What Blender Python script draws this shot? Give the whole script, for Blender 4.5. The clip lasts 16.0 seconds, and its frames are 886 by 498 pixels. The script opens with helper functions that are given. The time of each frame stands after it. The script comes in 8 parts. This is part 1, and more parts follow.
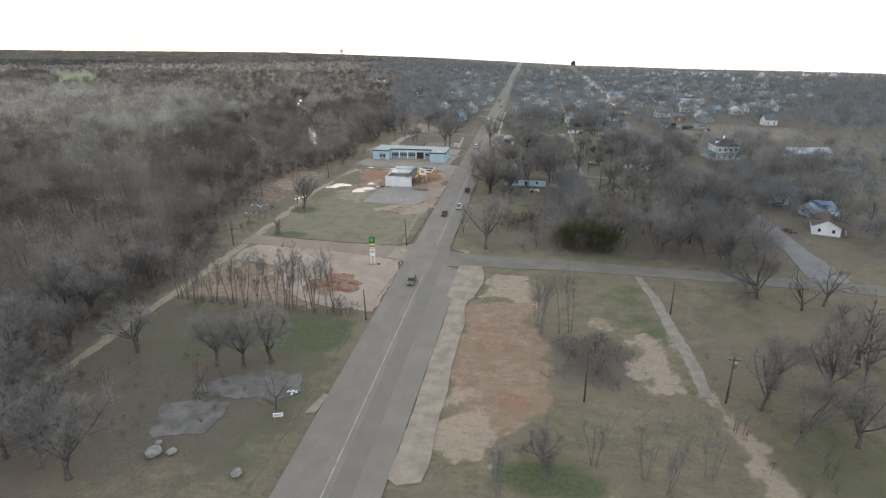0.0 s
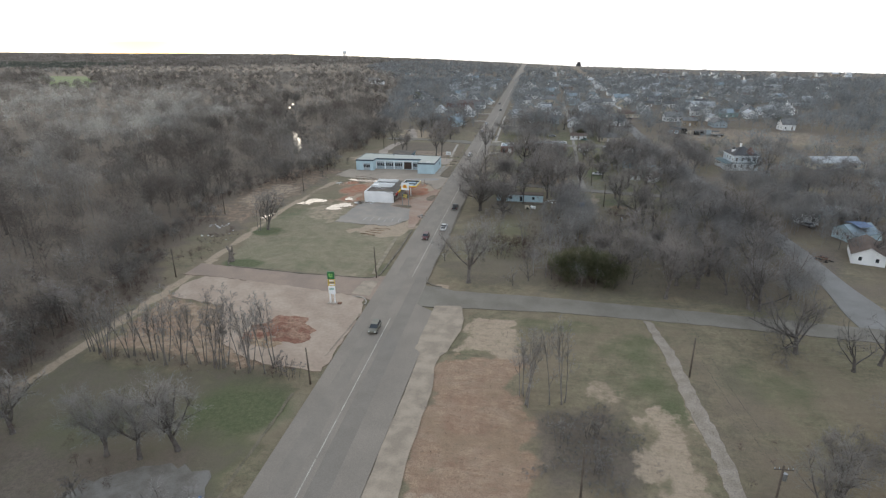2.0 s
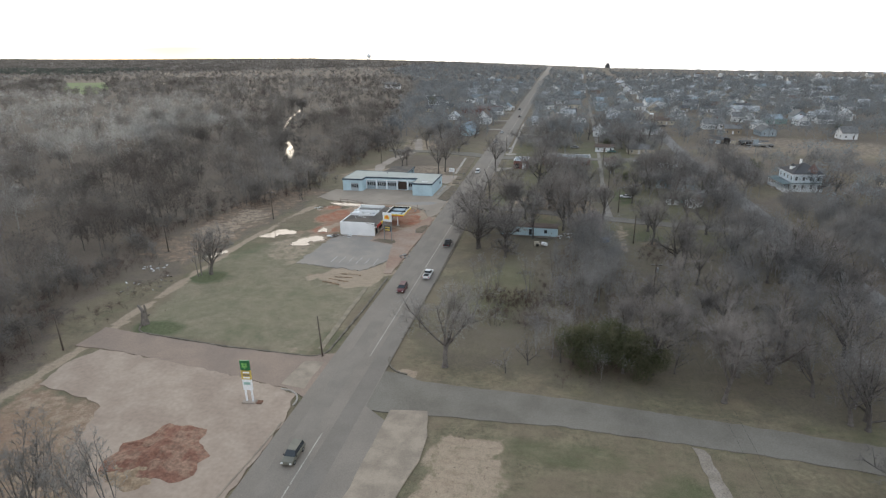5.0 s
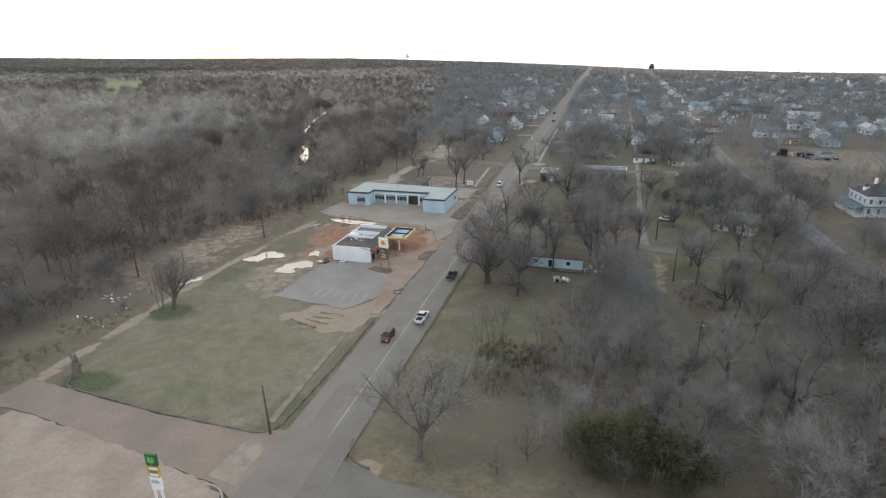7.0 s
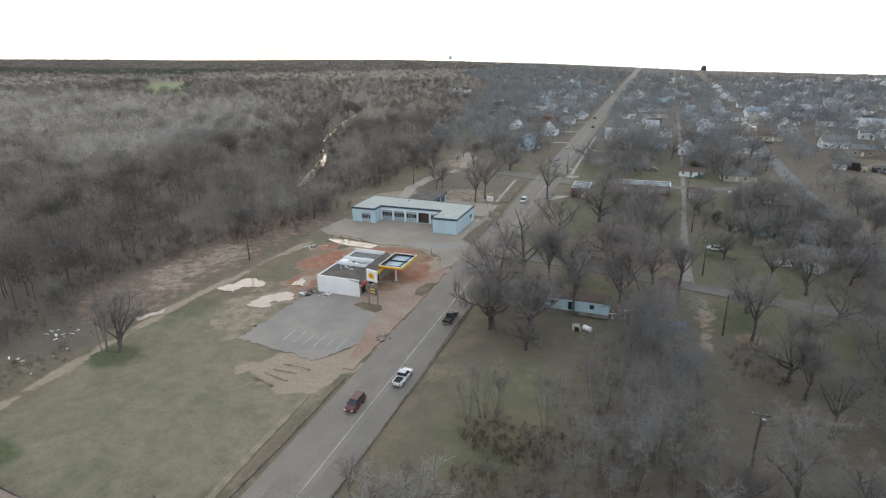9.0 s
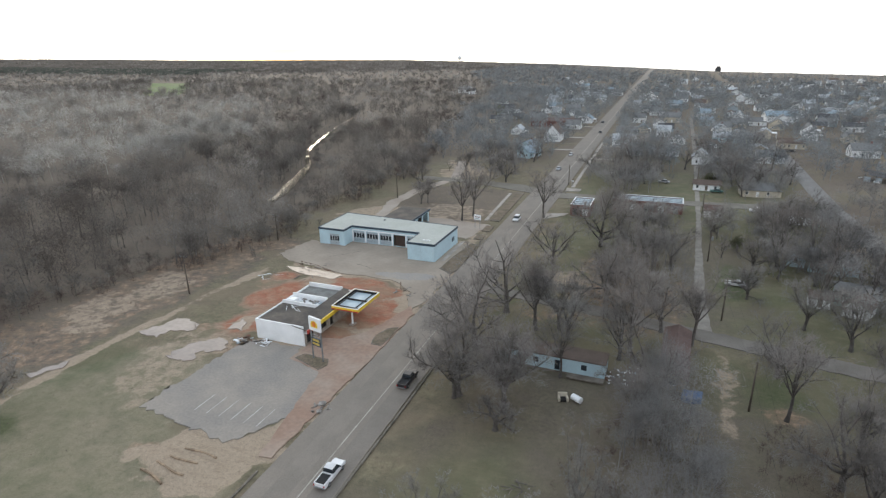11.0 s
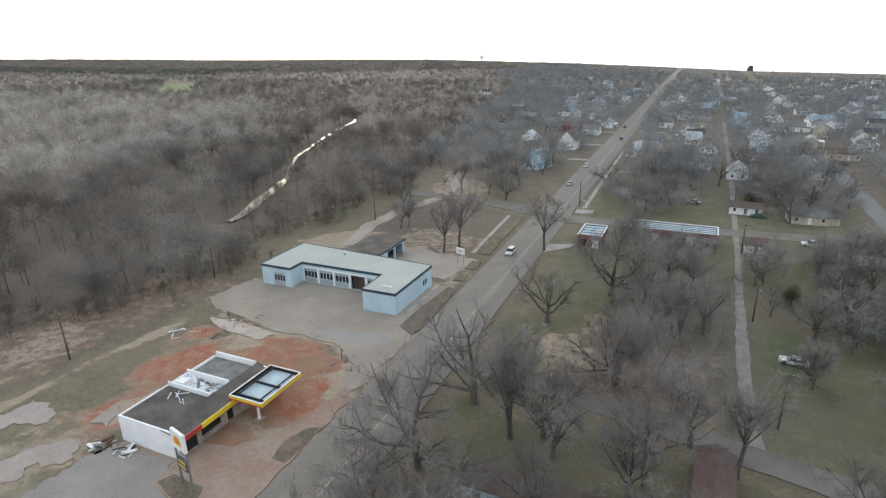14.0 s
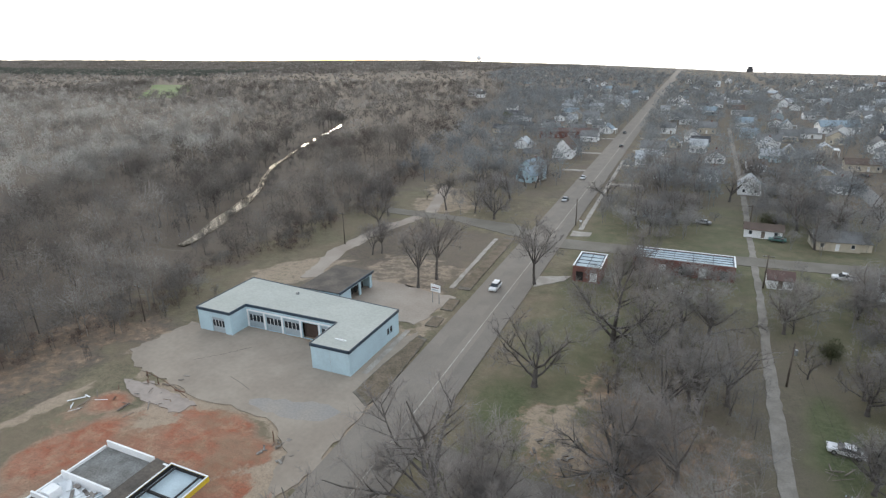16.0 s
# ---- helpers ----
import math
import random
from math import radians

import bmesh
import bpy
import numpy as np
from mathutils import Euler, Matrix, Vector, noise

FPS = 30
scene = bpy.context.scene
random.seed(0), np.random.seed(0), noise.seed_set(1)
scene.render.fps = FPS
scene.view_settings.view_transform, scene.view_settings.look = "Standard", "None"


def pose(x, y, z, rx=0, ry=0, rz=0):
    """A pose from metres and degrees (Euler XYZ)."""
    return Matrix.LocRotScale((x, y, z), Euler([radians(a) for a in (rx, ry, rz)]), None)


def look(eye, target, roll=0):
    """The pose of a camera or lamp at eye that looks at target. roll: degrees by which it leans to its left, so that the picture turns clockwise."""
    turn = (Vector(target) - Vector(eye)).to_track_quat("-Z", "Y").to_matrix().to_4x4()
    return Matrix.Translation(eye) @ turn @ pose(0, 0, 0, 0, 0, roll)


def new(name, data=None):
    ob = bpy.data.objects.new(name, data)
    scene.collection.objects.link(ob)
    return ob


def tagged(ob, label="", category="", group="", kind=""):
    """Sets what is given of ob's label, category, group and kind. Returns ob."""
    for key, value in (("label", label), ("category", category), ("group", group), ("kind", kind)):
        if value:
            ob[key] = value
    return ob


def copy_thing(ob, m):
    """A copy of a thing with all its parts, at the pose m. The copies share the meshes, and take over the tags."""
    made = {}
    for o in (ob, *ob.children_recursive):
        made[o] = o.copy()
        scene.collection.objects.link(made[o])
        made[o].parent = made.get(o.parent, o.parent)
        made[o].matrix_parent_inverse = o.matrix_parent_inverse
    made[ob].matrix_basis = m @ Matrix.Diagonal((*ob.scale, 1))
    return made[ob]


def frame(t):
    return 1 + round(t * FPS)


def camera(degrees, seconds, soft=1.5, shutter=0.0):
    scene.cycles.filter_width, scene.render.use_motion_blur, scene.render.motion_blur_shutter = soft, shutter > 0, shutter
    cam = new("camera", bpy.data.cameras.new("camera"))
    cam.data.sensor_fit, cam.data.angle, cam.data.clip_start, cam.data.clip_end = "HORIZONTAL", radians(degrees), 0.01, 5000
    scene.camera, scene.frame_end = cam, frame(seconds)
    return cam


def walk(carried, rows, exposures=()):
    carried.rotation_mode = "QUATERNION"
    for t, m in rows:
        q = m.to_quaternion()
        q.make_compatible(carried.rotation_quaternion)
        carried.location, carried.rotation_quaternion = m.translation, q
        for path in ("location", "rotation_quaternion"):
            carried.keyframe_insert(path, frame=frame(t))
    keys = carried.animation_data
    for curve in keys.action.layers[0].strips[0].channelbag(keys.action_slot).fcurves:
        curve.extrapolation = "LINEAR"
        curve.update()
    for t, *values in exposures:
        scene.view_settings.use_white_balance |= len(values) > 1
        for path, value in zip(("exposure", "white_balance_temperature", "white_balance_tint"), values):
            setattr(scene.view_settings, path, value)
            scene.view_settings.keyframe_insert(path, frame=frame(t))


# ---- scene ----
cam = camera(75.5, 16.0, soft=1.3)
PATH = [
    (0, (1.445, 0.347, 61.262), (1.140, 2.195, 60.574), -0.20),
    (0.5, (2.150, 7.331, 61.194), (1.843, 9.178, 60.506), -0.10),
    (1, (3.028, 14.465, 60.964), (2.716, 16.312, 60.278), -0.20),
    (1.5, (4.112, 21.570, 60.702), (3.794, 23.416, 60.015), -0.40),
    (2, (4.942, 28.715, 60.312), (4.617, 30.560, 59.629), -0.40),
    (2.5, (5.882, 36.049, 60.047), (5.550, 37.894, 59.364), -0.60),
    (3, (6.836, 43.341, 59.765), (6.491, 45.184, 59.085), -0.70),
    (3.5, (7.633, 50.867, 59.419), (7.249, 52.703, 58.741), -0.90),
    (4, (7.886, 58.663, 58.902), (7.499, 60.500, 58.226), -0.90),
    (6.5, (10.800, 94.032, 58.515), (10.291, 95.841, 57.843), -1.10),
    (7, (11.355, 101.090, 58.323), (10.815, 102.890, 57.651), -1.00),
    (7.5, (11.716, 107.960, 58.037), (11.146, 109.751, 57.368), -1.00),
    (8, (12.231, 114.924, 57.877), (11.623, 116.703, 57.208), -1.00),
    (8.5, (12.735, 121.773, 57.744), (12.081, 123.536, 57.077), -1.10),
    (9, (13.178, 128.779, 57.427), (12.502, 130.534, 56.762), -1.10),
    (11.5, (13.056, 163.154, 56.577), (12.336, 164.891, 55.913), -1.10),
    (12, (12.883, 169.865, 56.300), (12.151, 171.598, 55.634), -1.10),
    (12.5, (12.637, 176.343, 55.955), (11.899, 178.073, 55.290), -1.10),
    (13, (12.190, 182.799, 55.656), (11.444, 184.526, 54.990), -1.10),
    (13.5, (11.699, 189.104, 55.397), (10.935, 190.823, 54.733), -1.20),
    (14, (11.121, 195.475, 55.244), (10.338, 197.186, 54.581), -1.20),
    (14.5, (9.859, 201.791, 55.084), (9.076, 203.502, 54.420), -1.20),
    (15, (8.632, 208.262, 54.945), (7.844, 209.971, 54.282), -1.20),
    (15.5, (7.663, 214.594, 55.151), (6.871, 216.302, 54.489), -1.10),
    (16, (6.837, 219.733, 55.452), (6.059, 221.447, 54.791), -1.20),
]
walk(cam, [(t, look(eye, target, roll)) for t, eye, target, roll in PATH],
     exposures=[(0, 0.10), (1.5, 0.03), (4, 0.0), (7, 0.06), (9, 0.10), (12, 0.17), (16, 0.20)])

# ---- daylight: pale overcast evening, sun low behind thin cloud ----
SUN_AZ, SUN_EL = radians(-36.5), radians(4.0)
world = bpy.data.worlds.new("evening_sky")
scene.world = world
world.use_nodes = True
wt = world.node_tree
wt.nodes.clear()


def wnode(kind, **sets):
    n = wt.nodes.new(kind)
    for key, value in sets.items():
        n.inputs[key].default_value = value
    return n


sky = wt.nodes.new("ShaderNodeTexSky")
sky.sky_type, sky.sun_disc = "NISHITA", False
sky.sun_elevation, sky.sun_rotation = SUN_EL, SUN_AZ
sky.air_density, sky.dust_density = 1.0, 2.0
bg_sky = wnode("ShaderNodeBackground", Strength=0.02)
wt.links.new(sky.outputs[0], bg_sky.inputs[0])
geo = wt.nodes.new("ShaderNodeTexCoord")
sep = wt.nodes.new("ShaderNodeSeparateXYZ")
wt.links.new(geo.outputs["Generated"], sep.inputs[0])
clouds = wt.nodes.new("ShaderNodeValToRGB")
clouds.color_ramp.elements[0].position, clouds.color_ramp.elements[0].color = 0.0, (1.0, 0.98, 0.955, 1)
clouds.color_ramp.elements[1].position, clouds.color_ramp.elements[1].color = 0.9, (0.455, 0.54, 0.63, 1)
haze = clouds.color_ramp.elements.new(0.32)
haze.color = (0.72, 0.76, 0.82, 1)
wt.links.new(sep.outputs["Z"], clouds.inputs[0])
bg_cloud = wnode("ShaderNodeBackground", Strength=1.5)
toward = wt.nodes.new("ShaderNodeVectorMath")
toward.operation = "DOT_PRODUCT"
toward.inputs[1].default_value = (math.sin(SUN_AZ) * math.cos(SUN_EL), math.cos(SUN_AZ) * math.cos(SUN_EL), math.sin(SUN_EL))
wt.links.new(geo.outputs["Generated"], toward.inputs[0])
glow = wnode("ShaderNodeMapRange", **{"From Min": 0.90, "From Max": 1.0})
wt.links.new(toward.outputs["Value"], glow.inputs[0])
warm = wt.nodes.new("ShaderNodeMix")
warm.data_type = "RGBA"
warm.inputs[7].default_value = (2.5, 2.3, 1.95, 1)
wt.links.new(glow.outputs[0], warm.inputs[0])
wt.links.new(clouds.outputs[0], warm.inputs[6])
low = wnode("ShaderNodeMapRange", **{"From Min": 0.028, "From Max": 0.0})
wt.links.new(sep.outputs["Z"], low.inputs[0])
disc_near = wnode("ShaderNodeMapRange", **{"From Min": 0.984, "From Max": 0.999})
wt.links.new(toward.outputs["Value"], disc_near.inputs[0])
dusk = wt.nodes.new("ShaderNodeMath")
dusk.operation = "MULTIPLY"
wt.links.new(low.outputs[0], dusk.inputs[0])
wt.links.new(disc_near.outputs[0], dusk.inputs[1])
band = wt.nodes.new("ShaderNodeMix")
band.data_type = "RGBA"
band.inputs[7].default_value = (1.5, 1.05, 0.40, 1)
wt.links.new(dusk.outputs[0], band.inputs[0])
wt.links.new(warm.outputs[2], band.inputs[6])
wt.links.new(band.outputs[2], bg_cloud.inputs[0])
both = wt.nodes.new("ShaderNodeAddShader")
wt.links.new(bg_sky.outputs[0], both.inputs[0])
wt.links.new(bg_cloud.outputs[0], both.inputs[1])
out = wt.nodes.new("ShaderNodeOutputWorld")
wt.links.new(both.outputs[0], out.inputs[0])

lamp = bpy.data.lights.new("low_sun", "SUN")
lamp.energy, lamp.angle, lamp.color = 1.4, radians(10), (1.0, 0.86, 0.66)
sun = new("low_sun", lamp)
sun.matrix_basis = look((0, 0, 0), (-math.sin(SUN_AZ) * math.cos(SUN_EL), -math.cos(SUN_AZ) * math.cos(SUN_EL), -math.sin(SUN_EL)))

# ---- materials ----
def thin_surface(nt, colour):
    """Fine twigs and leaves: part of the light goes through between them."""
    N, L = nt.nodes.new, nt.links.new
    front, back, both, o = N("ShaderNodeBsdfDiffuse"), N("ShaderNodeBsdfTranslucent"), N("ShaderNodeMixShader"), N("ShaderNodeOutputMaterial")
    both.inputs[0].default_value = 0.45
    L(colour, front.inputs["Color"])
    L(colour, back.inputs["Color"])
    L(front.outputs[0], both.inputs[1])
    L(back.outputs[0], both.inputs[2])
    L(both.outputs[0], o.inputs[0])


def material(name, colour, rough=0.85, metal=0.0, second=None, scale=1.0, detail=0.35, bump=0.15, grain=18.0, vary=0.0, spread=(0.38, 0.62), thin=False):
    """Two colours mixed by a coarse noise, fine grain on top, relief from the grain. Scales are cycles per metre."""
    mat = bpy.data.materials.new(name)
    mat.use_nodes = True
    nt = mat.node_tree
    nt.nodes.clear()
    N, L = nt.nodes.new, nt.links.new
    co = N("ShaderNodeNewGeometry")
    coarse, fine = N("ShaderNodeTexNoise"), N("ShaderNodeTexNoise")
    coarse.inputs["Scale"].default_value, coarse.inputs["Detail"].default_value = scale, 5
    fine.inputs["Scale"].default_value, fine.inputs["Detail"].default_value = grain, 3
    L(co.outputs["Position"], coarse.inputs["Vector"])
    L(co.outputs["Position"], fine.inputs["Vector"])
    ramp = N("ShaderNodeMapRange")
    ramp.inputs[1].default_value, ramp.inputs[2].default_value = spread
    L(coarse.outputs[0], ramp.inputs[0])
    mix = N("ShaderNodeMix")
    mix.data_type = "RGBA"
    mix.inputs[6].default_value = (*colour, 1)
    mix.inputs[7].default_value = (*(second or [c * 0.78 for c in colour]), 1)
    L(ramp.outputs[0], mix.inputs[0])
    value = N("ShaderNodeMapRange")
    value.inputs[1].default_value, value.inputs[2].default_value = 0.25, 0.75
    value.inputs[3].default_value, value.inputs[4].default_value = 1 - detail, 1 + detail
    L(fine.outputs[0], value.inputs[0])
    hsv = N("ShaderNodeHueSaturation")
    L(mix.outputs[2], hsv.inputs["Color"])
    if vary:
        info = N("ShaderNodeObjectInfo")
        own = N("ShaderNodeMapRange")
        own.inputs[3].default_value, own.inputs[4].default_value = 1 - vary, 1 + vary
        L(info.outputs["Random"], own.inputs[0])
        mul = N("ShaderNodeMath")
        mul.operation = "MULTIPLY"
        L(own.outputs[0], mul.inputs[0])
        L(value.outputs[0], mul.inputs[1])
        L(mul.outputs[0], hsv.inputs["Value"])
    else:
        L(value.outputs[0], hsv.inputs["Value"])
    if thin:
        thin_surface(nt, hsv.outputs[0])
        return mat
    bsdf = N("ShaderNodeBsdfPrincipled")
    bsdf.inputs["Roughness"].default_value, bsdf.inputs["Metallic"].default_value = rough, metal
    L(hsv.outputs[0], bsdf.inputs["Base Color"])
    if bump:
        b = N("ShaderNodeBump")
        b.inputs["Strength"].default_value, b.inputs["Distance"].default_value = bump, 0.05
        L(fine.outputs[0], b.inputs["Height"])
        L(b.outputs[0], bsdf.inputs["Normal"])
    o = N("ShaderNodeOutputMaterial")
    L(bsdf.outputs[0], o.inputs[0])
    return mat


ASPHALT = material("worn_asphalt", (0.206, 0.178, 0.150), 0.9, second=(0.236, 0.204, 0.172), scale=0.11, grain=7, detail=0.16)
ASPHALT_DARK = material("tyre_worn_lane", (0.180, 0.157, 0.134), 0.85, second=(0.200, 0.175, 0.150), scale=0.25, grain=7, detail=0.14)
SIDE_ASPHALT = material("side_street_asphalt", (0.192, 0.174, 0.146), 0.92, second=(0.155, 0.138, 0.114), scale=0.16, grain=5, detail=0.2)
CONCRETE = material("old_concrete", (0.365, 0.312, 0.262), 0.9, second=(0.295, 0.245, 0.203), scale=0.10, grain=2.2, detail=0.11)
CONCRETE_PALE = material("pale_concrete", (0.40, 0.365, 0.325), 0.9, second=(0.29, 0.26, 0.225), scale=0.3, grain=5, detail=0.2)
GREY_LOT = material("grey_parking_asphalt", (0.243, 0.221, 0.200), 0.9, second=(0.300, 0.262, 0.226), scale=0.16, grain=2.5, detail=0.12)
CLAY_CONCRETE = material("clay_dusted_concrete", (0.335, 0.256, 0.203), 0.92, second=(0.290, 0.188, 0.139), scale=0.11, grain=1.2, detail=0.14)
KERB = material("kerb_concrete", (0.19, 0.165, 0.135), 0.95, second=(0.11, 0.095, 0.075), scale=0.6, grain=6)
YELLOW_LINE = material("worn_road_paint", (0.43, 0.40, 0.35), 0.8, second=(0.30, 0.275, 0.24), scale=0.4, grain=8, detail=0.3)
WHITE_LINE = material("faded_white_paint", (0.55, 0.53, 0.50), 0.8, second=(0.36, 0.34, 0.31), scale=0.5, grain=8, detail=0.25)
BARK = material("grey_brown_bark", (0.088, 0.076, 0.069), 0.95, second=(0.135, 0.121, 0.111), scale=1.5, grain=14, vary=0.22)
TWIG = material("bare_twigs", (0.190, 0.176, 0.167), 0.95, second=(0.250, 0.233, 0.223), scale=0.25, grain=3, detail=0.2, bump=0, vary=0.22, thin=True)
HAZE_TWIG = material("fine_grey_twigs", (0.220, 0.210, 0.199), 0.95, second=(0.280, 0.268, 0.255), scale=0.25, grain=3, detail=0.2, bump=0, vary=0.18, thin=True)
SAPLING_BARK = material("sapling_bark", (0.15, 0.134, 0.122), 0.95, second=(0.20, 0.183, 0.168), scale=1.2, grain=12, vary=0.2)
PALE_BARK = material("pale_bark", (0.20, 0.175, 0.155), 0.95, second=(0.14, 0.12, 0.105), scale=1.2, grain=12, vary=0.15)

def twig_material(name, dark, mid, light):
    """Bark and twigs of many trees; each tree's own tone lies in the face attribute."""
    mat = bpy.data.materials.new(name)
    mat.use_nodes = True
    nt = mat.node_tree
    nt.nodes.clear()
    N, L = nt.nodes.new, nt.links.new
    tone, pos, fine = N("ShaderNodeAttribute"), N("ShaderNodeNewGeometry"), N("ShaderNodeTexNoise")
    tone.attribute_name = "tone"
    fine.inputs["Scale"].default_value, fine.inputs["Detail"].default_value = 0.22, 3
    L(pos.outputs["Position"], fine.inputs["Vector"])
    shift = N("ShaderNodeMapRange")
    shift.inputs[1].default_value, shift.inputs[2].default_value, shift.inputs[3].default_value, shift.inputs[4].default_value = 0.25, 0.75, -0.16, 0.16
    L(fine.outputs[0], shift.inputs[0])
    total = N("ShaderNodeMath")
    L(tone.outputs["Fac"], total.inputs[0])
    L(shift.outputs[0], total.inputs[1])
    ramp = N("ShaderNodeValToRGB")
    ramp.color_ramp.elements[0].color = (*dark, 1)
    ramp.color_ramp.elements[1].color = (*light, 1)
    ramp.color_ramp.elements.new(0.5).color = (*mid, 1)
    L(total.outputs[0], ramp.inputs[0])
    thin_surface(nt, ramp.outputs[0])
    return mat


WOODS_TWIG = twig_material("woodland_twigs", (0.098, 0.086, 0.079), (0.224, 0.212, 0.199), (0.45, 0.442, 0.418))
# the cool cast of distance haze is mixed into these twig colours
TOWN_TWIG = twig_material("town_twigs_haze_cool", (0.134, 0.141, 0.147), (0.226, 0.240, 0.250), (0.325, 0.352, 0.367))
THICKET_TWIG = twig_material("thicket_twigs", (0.142, 0.136, 0.132), (0.242, 0.236, 0.231), (0.345, 0.340, 0.334))
BRUSH_TWIG = twig_material("reddish_brush", (0.086, 0.060, 0.054), (0.148, 0.112, 0.097), (0.235, 0.20, 0.17))
PINE = twig_material("far_pine_woods", (0.085, 0.10, 0.088), (0.115, 0.13, 0.115), (0.15, 0.165, 0.145))
CEDAR = material("dark_cedar_leaves", (0.105, 0.116, 0.066), 0.9, second=(0.165, 0.158, 0.104), scale=0.4, grain=2.5, detail=0.3, bump=0, vary=0.15, thin=True)
BLUE_WALL = material("pale_blue_painted_block", (0.47, 0.62, 0.685), 0.7, second=(0.42, 0.555, 0.62), scale=0.22, grain=3, detail=0.06)
NAVY = material("navy_fascia", (0.030, 0.055, 0.085), 0.55, scale=0.4, grain=6, detail=0.2)
ROOF_GREY = material("pale_roll_roofing", (0.40, 0.415, 0.385), 0.9, second=(0.37, 0.385, 0.355), scale=0.16, grain=2, detail=0.10)
ROOF_DARK = material("black_tar_roof", (0.072, 0.063, 0.056), 0.9, second=(0.125, 0.105, 0.088), scale=0.25, grain=3, detail=0.25)
WHITE_PAINT = material("white_paint", (0.84, 0.85, 0.86), 0.6, second=(0.75, 0.76, 0.77), scale=0.3, grain=5, detail=0.06)
GREY_PAINT = material("grey_blue_paint", (0.30, 0.36, 0.40), 0.7, second=(0.36, 0.41, 0.44), scale=0.3, grain=4, detail=0.1)
GLASS = material("dark_window_glass", (0.035, 0.042, 0.05), 0.12, scale=0.5, grain=2, detail=0.2, bump=0)
# near-black: painted shade of unlit interiors, also scrap and dark parts
DARK = material("shade_and_dark_parts", (0.022, 0.02, 0.019), 0.95, scale=0.4, grain=3)
YELLOW = material("yellow_fascia", (0.78, 0.56, 0.04), 0.5, second=(0.68, 0.48, 0.05), scale=0.4, grain=5, detail=0.08)
RED = material("red_fascia", (0.50, 0.055, 0.04), 0.5, scale=0.4, grain=5, detail=0.1)
ORANGE = material("orange_emblem", (0.72, 0.20, 0.03), 0.5, scale=0.5, grain=5, detail=0.1)
GREEN_SIGN = material("green_sign_face", (0.03, 0.17, 0.06), 0.4, scale=0.5, grain=5, detail=0.15)
LIME = material("light_green_sign", (0.22, 0.50, 0.14), 0.4, scale=0.5, grain=5, detail=0.1)
AMBER = material("amber_sign_face", (0.62, 0.45, 0.10), 0.45, scale=0.5, grain=5, detail=0.12)
BLACK = material("black_rubber", (0.02, 0.02, 0.021), 0.85, scale=1, grain=8, detail=0.2)
STEEL = material("galvanised_steel", (0.34, 0.35, 0.36), 0.45, 0.7, scale=0.8, grain=8, detail=0.12)
RUST = material("rusty_steel", (0.16, 0.075, 0.045), 0.85, second=(0.10, 0.06, 0.042), scale=0.8, grain=8)
POLE_WOOD = material("weathered_pole_wood", (0.085, 0.068, 0.055), 0.95, second=(0.13, 0.105, 0.085), scale=0.6, grain=9)
OLD_WOOD = material("grey_weathered_timber", (0.22, 0.19, 0.16), 0.95, second=(0.14, 0.115, 0.095), scale=0.7, grain=7)
BRICK = material("red_brick", (0.21, 0.10, 0.082), 0.9, second=(0.155, 0.075, 0.063), scale=0.35, grain=4, detail=0.25)
DEBRIS = material("rubble", (0.30, 0.27, 0.24), 0.95, second=(0.12, 0.10, 0.09), scale=1.2, grain=6, vary=0.35)
ROCK = material("pale_rock", (0.31, 0.29, 0.268), 0.9, second=(0.21, 0.19, 0.17), scale=1.0, grain=6)
WATER = material("still_water", (0.10, 0.085, 0.065), 0.06, scale=0.05, grain=1.5, detail=0.15, bump=0.02)
MUD_WATER = material("puddle_on_clay", (0.25, 0.20, 0.165), 0.08, second=(0.30, 0.24, 0.198), scale=0.2, grain=1.0, detail=0.1, bump=0.02)
BLUE_TARP = material("blue_tarpaulin", (0.075, 0.125, 0.23), 0.6, second=(0.12, 0.165, 0.26), scale=0.6, grain=4)
METAL_ROOF = material("blue_grey_sheet_roof", (0.44, 0.53, 0.57), 0.5, 0.1, second=(0.36, 0.43, 0.47), scale=0.3, grain=4, detail=0.1)
SEAM = material("dark_roof_seam", (0.09, 0.10, 0.115), 0.7, scale=0.6, grain=5)

WALLS = {
    "white": WHITE_PAINT, "blue": BLUE_WALL, "grey": GREY_PAINT, "brick": BRICK,
    "cream": material("cream_siding", (0.56, 0.50, 0.40), 0.75, scale=0.3, grain=4, detail=0.1),
    "tan": material("tan_siding", (0.36, 0.30, 0.23), 0.8, scale=0.3, grain=4, detail=0.1),
    "green": material("sea_green_siding", (0.26, 0.38, 0.36), 0.75, scale=0.3, grain=4, detail=0.1),
}
ROOFS = {
    "grey": material("grey_shingle", (0.19, 0.19, 0.19), 0.9, scale=0.4, grain=4, detail=0.25),
    "pale": material("weathered_pale_shingle", (0.46, 0.48, 0.50), 0.9, scale=0.4, grain=4, detail=0.2),
    "blue": material("blue_grey_shingle", (0.27, 0.34, 0.39), 0.85, scale=0.4, grain=4, detail=0.18),
    "brown": material("brown_shingle", (0.13, 0.095, 0.078), 0.9, scale=0.4, grain=4, detail=0.25),
    "dark": material("charcoal_shingle", (0.075, 0.075, 0.08), 0.9, scale=0.4, grain=4, detail=0.25),
    "rust": material("rusty_sheet_roof", (0.135, 0.084, 0.072), 0.8, scale=0.4, grain=4, detail=0.3),
}
